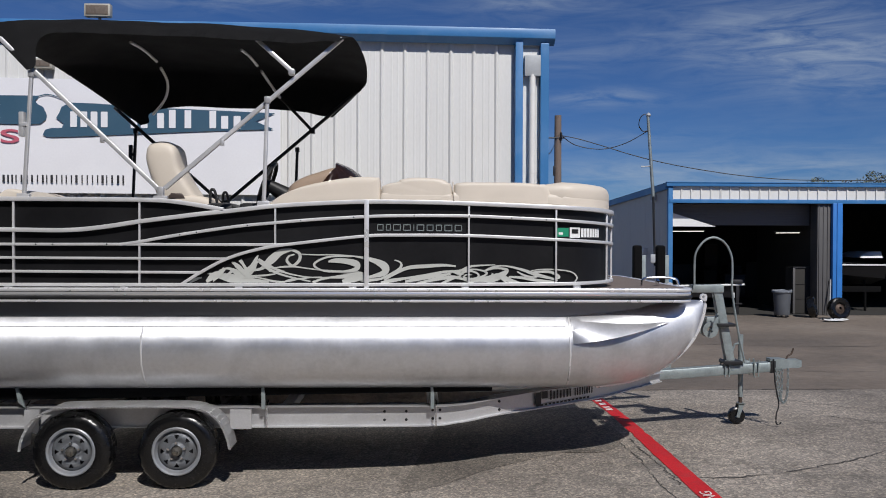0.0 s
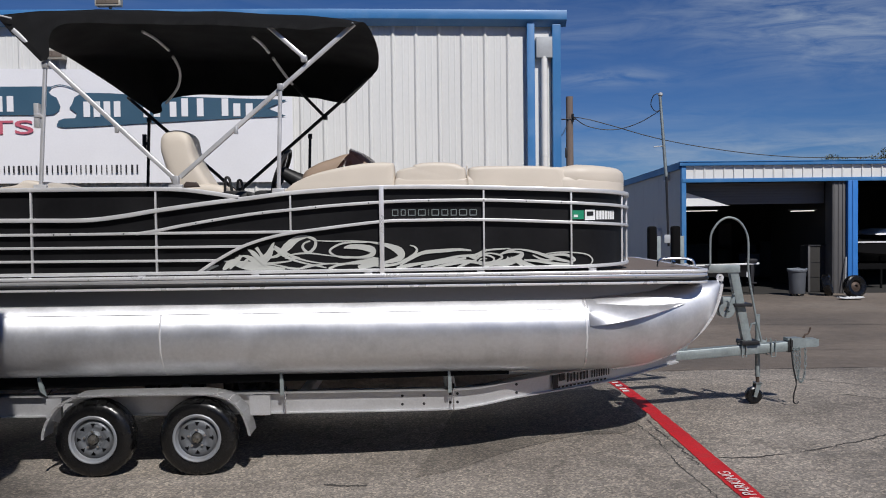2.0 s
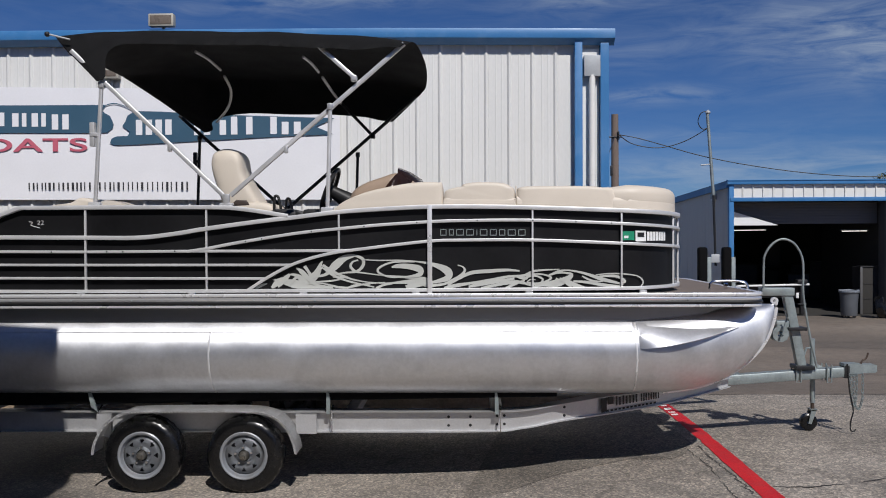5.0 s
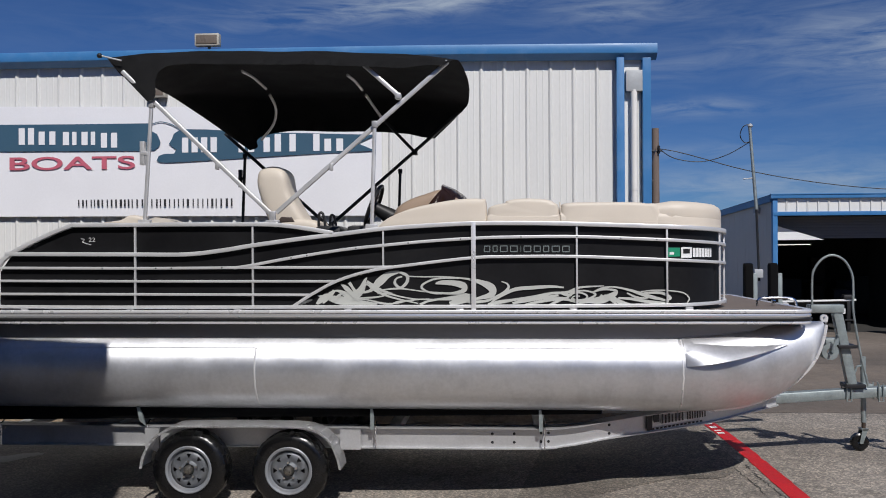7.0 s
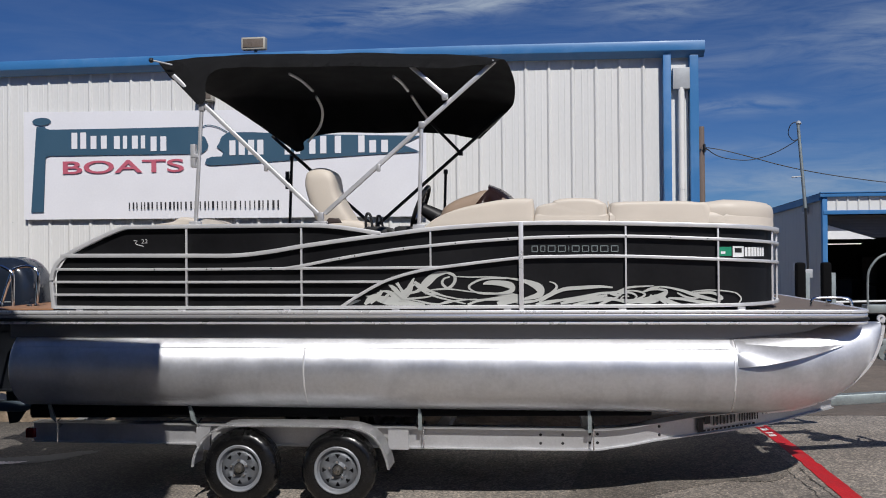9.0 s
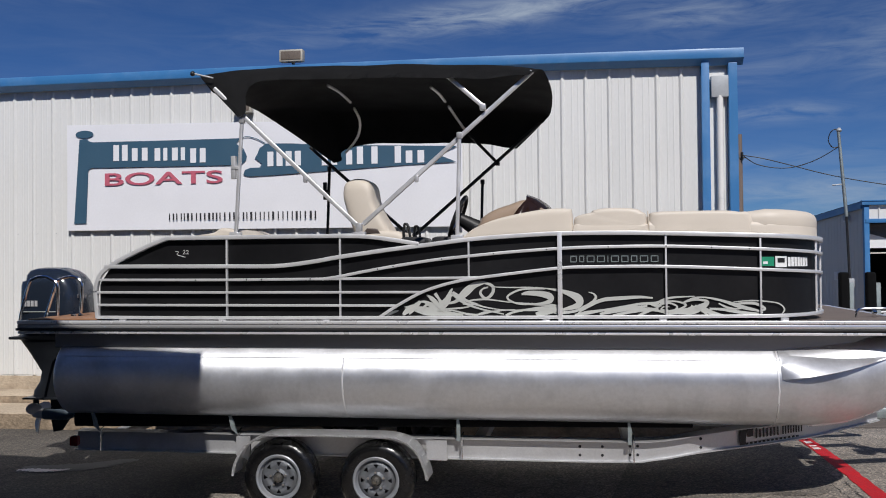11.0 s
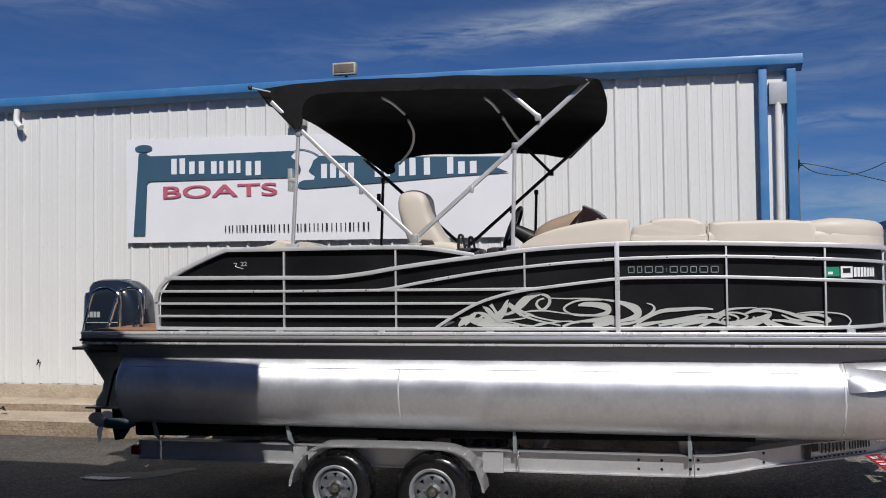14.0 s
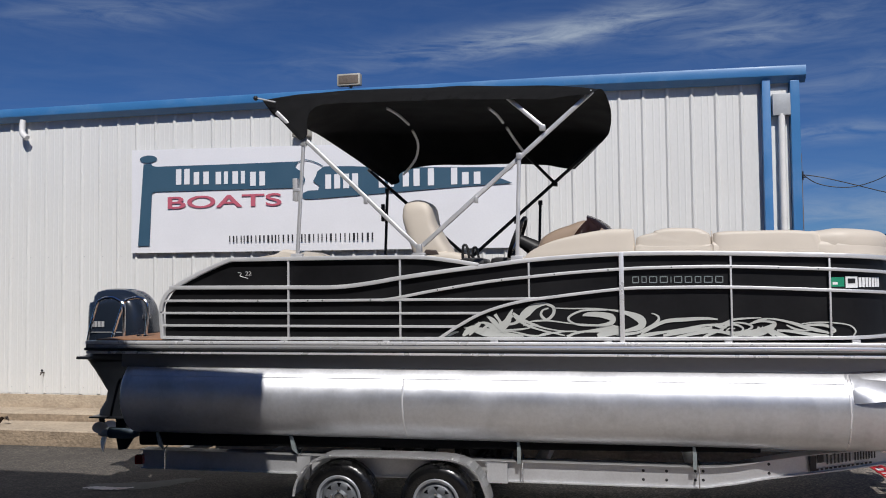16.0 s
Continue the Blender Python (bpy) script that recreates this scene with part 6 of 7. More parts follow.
# ---- trailer ----
def wheel(th, x, y, z, flip=1, r=0.312):
    w = bmesh.new()
    tw = 0.2
    prof = [(0.185, 0.02), (0.20, 0.0), (0.245, -0.008), (0.285, 0.004), (0.302, 0.02), (r, 0.034), (r, tw - 0.034), (0.302, tw - 0.02), (0.285, tw - 0.004), (0.245, tw), (0.2, tw), (0.185, tw - 0.02)]
    revolve(w, [(a, b * flip) for a, b in prof], (x, y, z), "y", 112, closed=True)
    for v in w.verts:
        dx, dz = v.co.x - x, v.co.z - z
        rad_v = math.hypot(dx, dz)
        if rad_v > 0.298 and round(math.atan2(dz, dx) / (2 * math.pi / 112)) % 4 < 2:
            v.co.x, v.co.z = x + dx * (1 - 0.0035 / rad_v), z + dz * (1 - 0.0035 / rad_v)
    wh = new("wheel")
    wh.parent = th
    part("tyre", w, RUBBER, wh, "black road tyre")
    # tread grooves
    bm = bmesh.new()
    for g in (0.06, 0.1, 0.14):
        revolve(bm, [(r + 0.001, (g - 0.004) * flip), (r + 0.0015, g * flip), (r + 0.001, (g + 0.004) * flip)], (x, y, z), "y", 56)
    part("tread_groove", bm, BLACK_PLASTIC, wh)
    # rim: dish with a lip, eight windows
    bm = bmesh.new()
    revolve(bm, [(0.188, 0.005), (0.196, -0.006), (0.188, -0.012), (0.172, -0.006), (0.166, 0.02), (0.158, 0.03)], (x, y, z), "y", 56)
    part("rim_lip", bm, RIM, wh, "silver painted rim lip")
    bm = bmesh.new()
    n = 128
    rad = [0.160, 0.150, 0.141, 0.130, 0.119, 0.108, 0.098, 0.084, 0.07, 0.046]
    dep = [0.040, 0.028, 0.019, 0.013, 0.010, 0.009, 0.010, 0.018, 0.020, 0.008]
    rings = []
    for rr, dd in zip(rad, dep):
        rings.append(ring(bm, [Vector((x + rr * math.cos(2 * math.pi * i / n), y + dd * flip, z + rr * math.sin(2 * math.pi * i / n))) for i in range(n)]))
    gaps = {3: (5, 10), 4: (6, 9), 5: (7, 8)}
    for k, (a, b) in enumerate(zip(rings, rings[1:])):
        for i in range(n):
            if k in gaps and gaps[k][0] <= (i + 8) % 16 <= gaps[k][1]:
                continue
            j = (i + 1) % n
            bm.faces.new((a[i], a[j], b[j], b[i]))
    bmesh.ops.solidify(bm, geom=list(bm.faces), thickness=0.006)
    part("rim", bm, RIM, wh, "silver painted steel spoke rim", smooth=30)
    bm = bmesh.new()
    revolve(bm, [(0, 0.06), (0.16, 0.06), (0.16, 0.075), (0, 0.075)], (x, y, z), "y", 32)
    part("brake_drum", bm, DARK_STEEL, wh)
    bm = bmesh.new()
    revolve(bm, [(0.040, 0.02), (0.036, -0.02), (0.030, -0.03), (0.020, -0.033), (0.016, -0.05), (0, -0.052)], (x, y, z), "y", 24)
    part("hub_cap", bm, HUB, wh, "weathered hub cap")
    for k in range(5):
        a = radians(20 + 72 * k)
        bm = bmesh.new()
        rod(bm, (x + 0.068 * math.cos(a), y + 0.03 * flip, z + 0.068 * math.sin(a)), (x + 0.068 * math.cos(a), y - 0.008 * flip, z + 0.068 * math.sin(a)), 0.011, n=6)
        part("lug_nut", bm, CHROME, wh)


def trailer():
    th = thing("boat_trailer", "aluminium tandem axle boat trailer with galvanised tongue", "trailer", at=(0, 0, 0))
    for side in range(2):
        def Y(y):
            return mirror(y, side)
        # main beam: I section that turns in towards the tongue
        line = [(-4.45, 0.27, 0.522, 0.087), (-2.52, 0.27, 0.522, 0.087), (0.1, 0.27, 0.524, 0.088), (0.574, 0.275, 0.541, 0.079), (0.911, 0.32, 0.593, 0.076), (1.266, 0.455, 0.622, 0.080),
                (1.587, 0.61, 0.634, 0.074), (1.93, 0.81, 0.645, 0.065), (2.165, 0.935, 0.668, 0.055), (2.52, 1.13, 0.708, 0.046)]
        mid = curve_pts([q[:3] for q in line], 5)
        half = [p.z for p in curve_pts([(q[0], 0, q[3]) for q in line], 5)]

        def beam(name, w, zlo, zhi):
            bm = bmesh.new()
            secs = []
            for i, (p, hh) in enumerate(zip(mid, half)):
                d = mid[min(i + 1, len(mid) - 1)] - mid[max(i - 1, 0)]
                s = Vector((d.y, -d.x, 0)).normalized() * w
                secs.append([Vector((q.x, Y(q.y), q.z)) for q in (p - s + Vector((0, 0, zlo(hh))), p + s + Vector((0, 0, zlo(hh))), p + s + Vector((0, 0, zhi(hh))), p - s + Vector((0, 0, zhi(hh))))])
            loft(bm, secs)
            return part(name, bm, TRAILER_ALU, th, smooth=30)
        beam("main_beam", 0.02, lambda h: -h, lambda h: h)
        beam("flange", 0.078, lambda h: h - 0.004, lambda h: h)
        beam("flange", 0.05, lambda h: -h, lambda h: -h + 0.010)
        # carpeted bunk on brackets
        bm = bmesh.new()
        sweep(bm, [(-4.45, Y(0.292), 0.705), (0.84, Y(0.292), 0.792), (0.868, Y(0.292), 0.7925)], rrect(0.20, 0.125, 0.045, 3))
        part("bunk", bm, BUNK, th, "black carpeted bunk board")
        bm = bmesh.new()
        sweep(bm, [(-4.45, Y(0.62), 0.71), (0.84, Y(0.62), 0.735)], rrect(0.14, 0.075, 0.02, 2))
        part("bunk", bm, BUNK, th, "black carpeted bunk board")
        for x in (-4.22, -2.95, -1.02, 0.36):
            bm = bmesh.new()
            y = Y(0.175)
            extrude_y(bm, [(x - 0.02, 0.66), (x + 0.03, 0.62), (x + 0.0, 0.72), (x - 0.035, 0.80), (x - 0.05, 0.80)] if x < -2 else [(x + 0.0, 0.60), (x + 0.03, 0.60), (x + 0.03, 0.72), (x + 0.015, 0.79), (x + 0.0, 0.79)], y - 0.02, y + 0.0)
            part("bunk_bracket", bm, GALV, th)
            for dz in (0.53, 0.6):
                bm = bmesh.new()
                pipe(bm, [(x + 0.045, y - 0.02, dz - 0.08), (x + 0.045, y - 0.02, dz + 0.03), (x + 0.045, y + 0.05, dz + 0.06)], 0.006, 6)
                part("u_bolt", bm, CHROME, th)
        # tandem fender
        bm = bmesh.new()
        P = curve_pts([(-2.885, 0, 0.315), (-2.865, 0, 0.42), (-2.785, 0, 0.552), (-2.66, 0, 0.636), (-2.52, 0, 0.664), (-1.9, 0, 0.670), (-1.56, 0, 0.664), (-1.40, 0, 0.62), (-1.30, 0, 0.53), (-1.245, 0, 0.41), (-1.225, 0, 0.325)], 4)
        rows = []
        for i, p in enumerate(P):
            d = (P[min(i + 1, len(P) - 1)] - P[max(i - 1, 0)]).normalized()
            q = p + Vector((d.z, 0, -d.x)) * 0.022
            rows.append([Vector((q.x, Y(-0.045), q.z)), Vector((p.x, Y(-0.05), p.z - 0.006)), Vector((p.x, Y(-0.035), p.z)), Vector((p.x, Y(0.19), p.z))])
        rings = [ring(bm, q) for q in rows]
        for a, b in zip(rings, rings[1:]):
            for j in range(3):
                bm.faces.new((a[j], a[j + 1], b[j + 1], b[j]))
        bmesh.ops.solidify(bm, geom=list(bm.faces), thickness=0.006)
        part("fender", bm, TREAD_ALU, th, "tread plate fender over two wheels", smooth=40)
        for xa, xb in ((-2.92, -2.80), (-1.27, -1.10)):
            bm = bmesh.new()
            extrude_y(bm, [(xa, 0.44), (xb, 0.40) if xa < -2 else (xb, 0.44), (xb, 0.60), (xa, 0.60)], Y(0.145), Y(0.175))
            part("fender_bracket", bm, TRAILER_ALU, th)
        for x in (-2.505, -1.672):
            wheel(th, x, Y(0.03), 0.287, 1 if side == 0 else -1)
        # marker lamp and tail lamp
        bm = bmesh.new()
        box(bm, (-1.17, Y(0.19) - 0.012, 0.425), (-1.15, Y(0.19) + 0.012, 0.447), 0.006)
        part("marker_lamp", bm, TAIL_RED, th, "small red marker lamp")
        bm = bmesh.new()
        box(bm, (-4.51, Y(0.3) - 0.09, 0.47), (-4.43, Y(0.3) + 0.09, 0.555), 0.012)
        part("tail_lamp", bm, TAIL_RED, th, "red tail lamp")
        # bolts on the beam
        for x in (-0.02, 0.16, 0.38, 0.44, 0.80, 0.94):
            for dz in (-0.035, 0.035):
                bm = bmesh.new()
                yb2 = interp([(0.5, 0.275), (0.911, 0.32), (1.266, 0.455)], x) + 0.006
                zb2 = interp([(0.1, 0.524), (0.574, 0.541), (0.911, 0.593), (1.266, 0.622)], x)
                revolve(bm, [(0, -0.034), (0.012, -0.033), (0.013, -0.026)], (x, Y(yb2), zb2 + dz), "y", 8)
                part("bolt", bm, DARK_STEEL, th)
    # axles and cross beams
    for x in (-2.505, -1.672):
        bm = bmesh.new()
        rod(bm, (x, 0.1, 0.287), (x, BEAM - 0.1, 0.287), 0.035)
        part("axle", bm, DARK_STEEL, th)
    for x in (-4.35, -3.4, -0.9, 0.4):
        bm = bmesh.new()
        box(bm, (x - 0.05, 0.295, 0.44), (x + 0.05, BEAM - 0.295, 0.52), 0.006)
        part("cross_beam", bm, TRAILER_ALU, th)
    # maker's lettering on the beam: plain bars on a slanted plate
    plate_a, plate_b = Vector((1.23, 0.437, 0.622)), Vector((1.79, 0.728, 0.655))
    d = (plate_b - plate_a)
    nrm = Vector((d.y, -d.x, 0)).normalized()
    up = Vector((0, 0, 1))

    def bar(t0, t1, z0, z1, name="label_bar"):
        bm = bmesh.new()
        a, b = plate_a + d * t0 + nrm * 0.042, plate_a + d * t1 + nrm * 0.042
        z0, z1 = z0 * 1.3, z1 * 1.3
        loft(bm, [[a + up * z0, b + up * z0, b + up * z1, a + up * z1], [q + nrm * 0.003 for q in (a + up * z0, b + up * z0, b + up * z1, a + up * z1)]])
        part(name, bm, BLACK_PLASTIC, th, smooth=0)
    bar(0.02, 0.11, -0.045, 0.045)
    bar(0.13, 0.22, 0.0, 0.05)
    for k in range(7):
        bar(0.26 + k * 0.056, 0.284 + k * 0.056, -0.015, 0.038 + 0.012 * (k in (0, 2)))
    for k in range(8):
        bar(0.68 + k * 0.042, 0.70 + k * 0.042, -0.015, 0.036)
    for k in range(14):
        bar(0.04 + k * 0.066, 0.078 + k * 0.066, -0.046, -0.034)
    # tongue
    bm = bmesh.new()
    sweep(bm, [(2.30, YC, 0.688), (2.557, YC, 0.705), (3.74, YC, 0.789)], rrect(0.10, 0.094, 0.012, 2))
    part("tongue", bm, GALV, th, "grey galvanised tongue beam")
    bm = bmesh.new()
    extrude_y(bm, [(2.40, 0.665), (2.53, 0.67), (2.56, 0.70), (2.56, 0.77), (2.45, 0.775), (2.40, 0.76)], YC - 0.06, YC + 0.06)
    part("gusset", bm, GALV, th)
    bm = bmesh.new()
    loft(bm, [[Vector((x, YC + sy * w, 0.812 + sz * h)) for sy, sz in ((-1, -1), (1, -1), (1, 1), (-1, 1))] for x, w, h in ((3.62, 0.055, 0.05), (3.74, 0.05, 0.05), (3.80, 0.04, 0.04), (3.90, 0.042, 0.04), (3.93, 0.03, 0.03))])
    part("coupler", bm, GALV, th, "steel ball coupler")
    bm = bmesh.new()
    pipe(bm, curve_pts([(3.79, YC, 0.85), (3.81, YC, 0.885), (3.84, YC, 0.90), (3.862, YC, 0.955)], 4), 0.009, 8)
    part("coupler_latch", bm, RUST, th)
    for x in (3.20, 3.48):
        for s in (-1, 1):
            bm = bmesh.new()
            pipe(bm, [(x - 0.02, YC + s * 0.062, 0.85), (x - 0.02, YC + s * 0.062, 0.69), (x + 0.02, YC + s * 0.062, 0.69), (x + 0.02, YC + s * 0.062, 0.85)], 0.007, 8, up=(0, 1, 0))
            part("u_bolt", bm, GALV, th)
    bm = bmesh.new()
    box(bm, (3.62, YC - 0.06, 0.725), (3.67, YC + 0.06, 0.845), 0.01)
    part("wrap", bm, BLACK_PLASTIC, th)
    # jack
    jy = YC + 0.11
    gz = ground_z(3.37, jy)
    bm = bmesh.new()
    rod(bm, (3.392, jy, gz + 0.26), (3.392, jy, 1.075), 0.024, n=18)
    part("jack_tube", bm, GALV, th, "galvanised jack tube")
    bm = bmesh.new()
    rod(bm, (3.392, jy, gz + 0.13), (3.392, jy, gz + 0.34), 0.018, n=18)
    part("jack_leg", bm, RUST, th)
    bm = bmesh.new()
    pipe(bm, [(3.37, jy, 0.99), (3.31, jy - 0.06, 0.99), (3.28, jy - 0.06, 0.89), (3.255, jy - 0.08, 0.885)], 0.01, 8, up=(0, 1, 0))
    part("jack_crank", bm, GALV, th)
    bm = bmesh.new()
    revolve(bm, [(0.02, -0.025), (0.065, -0.03), (0.08, -0.02), (0.08, 0.02), (0.065, 0.03), (0.02, 0.025)], (3.352, jy, gz + 0.08), "y", 30, closed=True)
    part("jack_wheel", bm, RUBBER, th, "black jockey wheel")
    bm = bmesh.new()
    for s in (-1, 1):
        loft(bm, [[Vector((3.352 + dx, jy + s * (0.036 + dy), gz + z)) for dx, z in ((-0.012, 0.07), (0.018, 0.065), (0.065, 0.20), (0.015, 0.20))] for dy in (0, 0.006)])
    box(bm, (3.362, jy - 0.042, gz + 0.19), (3.422, jy + 0.042, gz + 0.205))
    part("wheel_fork", bm, GALV, th, smooth=0)
    bm = bmesh.new()
    box(bm, (3.33, YC + 0.045, 0.70), (3.455, jy + 0.01, 0.83), 0.008)
    part("jack_bracket", bm, GALV, th)
    # winch post, bow stop and winch
    bm = bmesh.new()
    sweep(bm, [(3.25, YC, 0.80), (3.115, YC, 1.50)], rrect(0.075, 0.085, 0.01, 2), up=(1, 0, 0))
    part("winch_post", bm, GALV, th, "slanted galvanised winch post")
    bm = bmesh.new()
    box(bm, (2.86, YC - 0.05, 1.49), (3.17, YC + 0.05, 1.565), 0.01)
    part("post_arm", bm, GALV, th)
    bm = bmesh.new()
    box(bm, (3.10, YC - 0.09, 1.17), (3.27, YC + 0.09, 1.20), 0.006)
    part("step_plate", bm, DARK_STEEL, th)
    bm = bmesh.new()
    box(bm, (3.17, YC - 0.09, 0.81), (3.34, YC + 0.09, 0.845), 0.006)
    part("step_plate", bm, DARK_STEEL, th)
    bm = bmesh.new()
    revolve(bm, [(0.03, -0.06), (0.075, -0.06), (0.075, -0.052), (0.035, -0.05), (0.035, 0.05), (0.075, 0.052), (0.075, 0.06), (0.03, 0.06)], (3.03, YC - 0.02, 1.14), "y", 28, closed=True)
    part("winch_drum", bm, GALV, th)
    bm = bmesh.new()
    box(bm, (3.0, YC - 0.05, 1.16), (3.12, YC + 0.05, 1.26), 0.012)
    pipe(bm, [(3.03, YC - 0.09, 1.14), (3.03, YC - 0.13, 1.14), (3.07, YC - 0.13, 1.30), (3.07, YC - 0.17, 1.30)], 0.01, 8, up=(0, 1, 0))
    part("winch_frame", bm, GALV, th)
    # hand hoop
    bm = bmesh.new()
    hoop = curve_pts([(2.872, YC, 1.56), (2.872, YC, 1.75), (2.885, YC, 1.87), (2.957, YC, 1.975), (3.055, YC, 2.015), (3.16, YC, 1.965), (3.225, YC, 1.84), (3.235, YC, 1.68), (3.235, YC, 1.50), (3.29, YC, 1.15), (3.36, YC, 0.83)], 6)
    pipe(bm, [p + Vector((0, -0.08, 0)) for p in hoop], 0.0105, 10, up=(0, 1, 0))
    part("hand_hoop", bm, GALV, th, "bent galvanised hand hoop")
    # safety chains
    for k, (xa, xb, drop) in enumerate(((3.672, 3.73, 0.30), (3.70, 3.785, 0.33))):
        P = curve_pts([(xa, YC - 0.06, 0.77), (xa + 0.005, YC - 0.06, 0.77 - drop * 0.7), ((xa + xb) / 2, YC - 0.06, 0.77 - drop), (xb - 0.005, YC - 0.06, 0.77 - drop * 0.7), (xb, YC - 0.06, 0.77)], 8)
        bm = bmesh.new()
        for i in range(0, len(P) - 1):
            a, b = P[i], P[i + 1]
            d2 = (b - a).normalized()
            s = Vector((0, 1, 0)) if i % 2 else d2.cross(Vector((0, 1, 0)))
            c = (a + b) / 2
            L = (b - a).length * 0.72
            sweep(bm, [c + d2 * (L * math.cos(t)) + s * (0.011 * math.sin(t)) for t in [2 * math.pi * q / 8 for q in range(8)]], circle(0.0035, 5), up=tuple(d2.cross(s)), closed_path=True)
        part("safety_chain", bm, GALV, th, smooth=50)
    bm = bmesh.new()
    pipe(bm, curve_pts([(3.645, YC - 0.06, 0.86), (3.66, YC - 0.07, 0.62), (3.69, YC - 0.08, 0.44), (3.668, YC - 0.08, gz + 0.13), (3.665, YC - 0.08, gz + 0.05), (3.69, YC - 0.08, gz + 0.03), (3.715, YC - 0.08, gz + 0.05)], 5), 0.007, 8)
    part("lighting_cable", bm, BLACK_PLASTIC, th)
    # padded guide posts beyond the far side of the bow
    for x in (2.70, 2.96):
        bm = bmesh.new()
        box(bm, (x - 0.05, 2.56, 1.30), (x + 0.045, 2.66, 1.93), 0.03, 3)
        part("guide_pad", bm, BUNK, th, "black padded guide post")
        bm = bmesh.new()
        box(bm, (x + 0.05, 2.60, 0.6), (x + 0.095, 2.65, 1.82), 0.006)
        part("guide_post", bm, GALV, th)
    bm = bmesh.new()
    box(bm, (1.2, 2.58, 0.56), (3.08, 2.66, 0.64), 0.006)
    box(bm, (1.2, 2.25, 0.56), (1.28, 2.66, 0.64), 0.006)
    part("guide_arm", bm, GALV, th)


trailer()


# ---- bow fittings ----
cleat = thing("bow_cleat", "polished steel mooring cleat and rail on the bow deck", "cleat", at=(2.3, 0.45, DECK_Z))
bm = bmesh.new()
pipe(bm, curve_pts([(-0.12, 0, 0.0), (-0.11, 0, 0.05), (-0.05, 0, 0.065), (0.12, 0, 0.065), (0.18, 0, 0.05), (0.2, 0, 0.0)], 5), 0.011, 8, up=(0, 1, 0))
part("bar", bm, CHROME, cleat)
bm = bmesh.new()
box(bm, (0.0, -0.02, 0.0), (0.03, 0.02, 0.05), 0.006)
part("foot", bm, CHROME, cleat)


# ---- beside the workshop ----
def tyre_thing(at, tilt, label):
    th = thing("spare_wheel", label, "wheel", "spare wheels", at=at)
    th.rotation_euler = tilt
    bm = bmesh.new()
    revolve(bm, [(0.15, 0.03), (0.18, 0.0), (0.23, -0.008), (0.262, -0.012), (0.27, -0.006), (0.277, -0.012), (0.315, 0.01), (0.327, 0.1), (0.315, 0.19), (0.27, 0.21), (0.19, 0.2), (0.15, 0.17)], (0, 0, 0), "y", 40, closed=True)
    part("tyre", bm, RUBBER, th)
    bm = bmesh.new()
    revolve(bm, [(0.175, 0.03), (0.15, 0.06), (0.09, 0.05), (0.06, 0.03), (0.05, 0.03), (0.05, 0.08), (0, 0.08)], (0, 0, 0), "y", 32)
    part("rim", bm, RUST, th, "dull rusty rim")


gz = ground_z(13.3, 18.6)
tyre_thing((12.47, 17.55, ground_z(12.5, 17.5) + 0.325), (radians(-7), 0, radians(8)), "old trailer wheel standing on the concrete before a blue column")
tyre_thing((12.08, 18.3, gz + 0.32), (radians(-10), 0, radians(60)), "old trailer wheel leaning on the grey column")
rag = thing("rag", "crumpled white rag on the ground", "rag", at=(12.02, 17.0, ground_z(12.02, 17.0)))
bm = bmesh.new()
bmesh.ops.create_grid(bm, x_segments=16, y_segments=10, size=0.5, matrix=Matrix.Diagonal((0.62, 0.34, 1, 1)))
for v in bm.verts:
    v.co.z = 0.03 + 0.07 * abs(noise.noise(v.co * 5)) + 0.02
bmesh.ops.solidify(bm, geom=list(bm.faces), thickness=0.01)
part("cloth", bm, PRINT_WHITE, rag, smooth=60)
pole_th = thing("steel_pole_tool", "thin grey pole leaning by the column", "pole", at=(12.72, 18.75, gz))
bm = bmesh.new()
rod(bm, (0, 0, 0), (0.12, 0.2, 1.1), 0.02)
part("shaft", bm, GREY_STEEL, pole_th)

cab = thing("tool_cabinet", "tall dark cabinet with pale edges inside the workshop door", "cabinet", at=(11.95, 19.5, -0.27))
bm = bmesh.new()
box(bm, (0, 0, 0), (0.64, 0.6, 1.42), 0.02)
part("body", bm, DEEP_SHADE, cab)
bm = bmesh.new()
box(bm, (-0.03, -0.03, 0.0), (0.04, 0.02, 1.40), 0.01)
part("edge_strip", bm, SHADE_GREY, cab)
bm = bmesh.new()
box(bm, (-0.03, -0.03, 1.40), (0.66, 0.3, 1.44), 0.01)
part("top", bm, DARK_STEEL, cab)
bm = bmesh.new()
box(bm, (0.52, -0.04, 0.30), (0.64, -0.005, 1.38), 0.01)
part("edge_strip", bm, CONSOLE, cab, "tan edge strip")
for zz in (0.45, 0.9):
    bm = bmesh.new()
    box(bm, (0.06, -0.015, zz), (0.50, -0.004, zz + 0.012), 0.002)
    part("drawer_line", bm, DARK_STEEL, cab)
rs = random.Random(11)
for row, (y, zt) in enumerate(((26.5, 1.0), (28.5, 1.7))):
    for k in range(9):
        w, h, d = 0.4 + rs.random() * 0.7, 0.5 + rs.random() * zt, 0.5
        x = 8.4 + k * 0.95 + rs.random() * 0.3
        t2 = thing("storage_crate", "dark stacked crate deep in the workshop", "crate", "workshop crates", at=(x, y, -0.27))
        bm = bmesh.new()
        box(bm, (0, 0, 0), (w, d, h), 0.03)
        part("body", bm, (DEEP_SHADE, DARK_STEEL, DARK_STEEL, RUST)[rs.randrange(4)], t2)
        bm = bmesh.new()
        box(bm, (-0.02, -0.02, h), (w + 0.02, d + 0.02, h + 0.05), 0.01)
        part("lid", bm, DEEP_SHADE, t2)


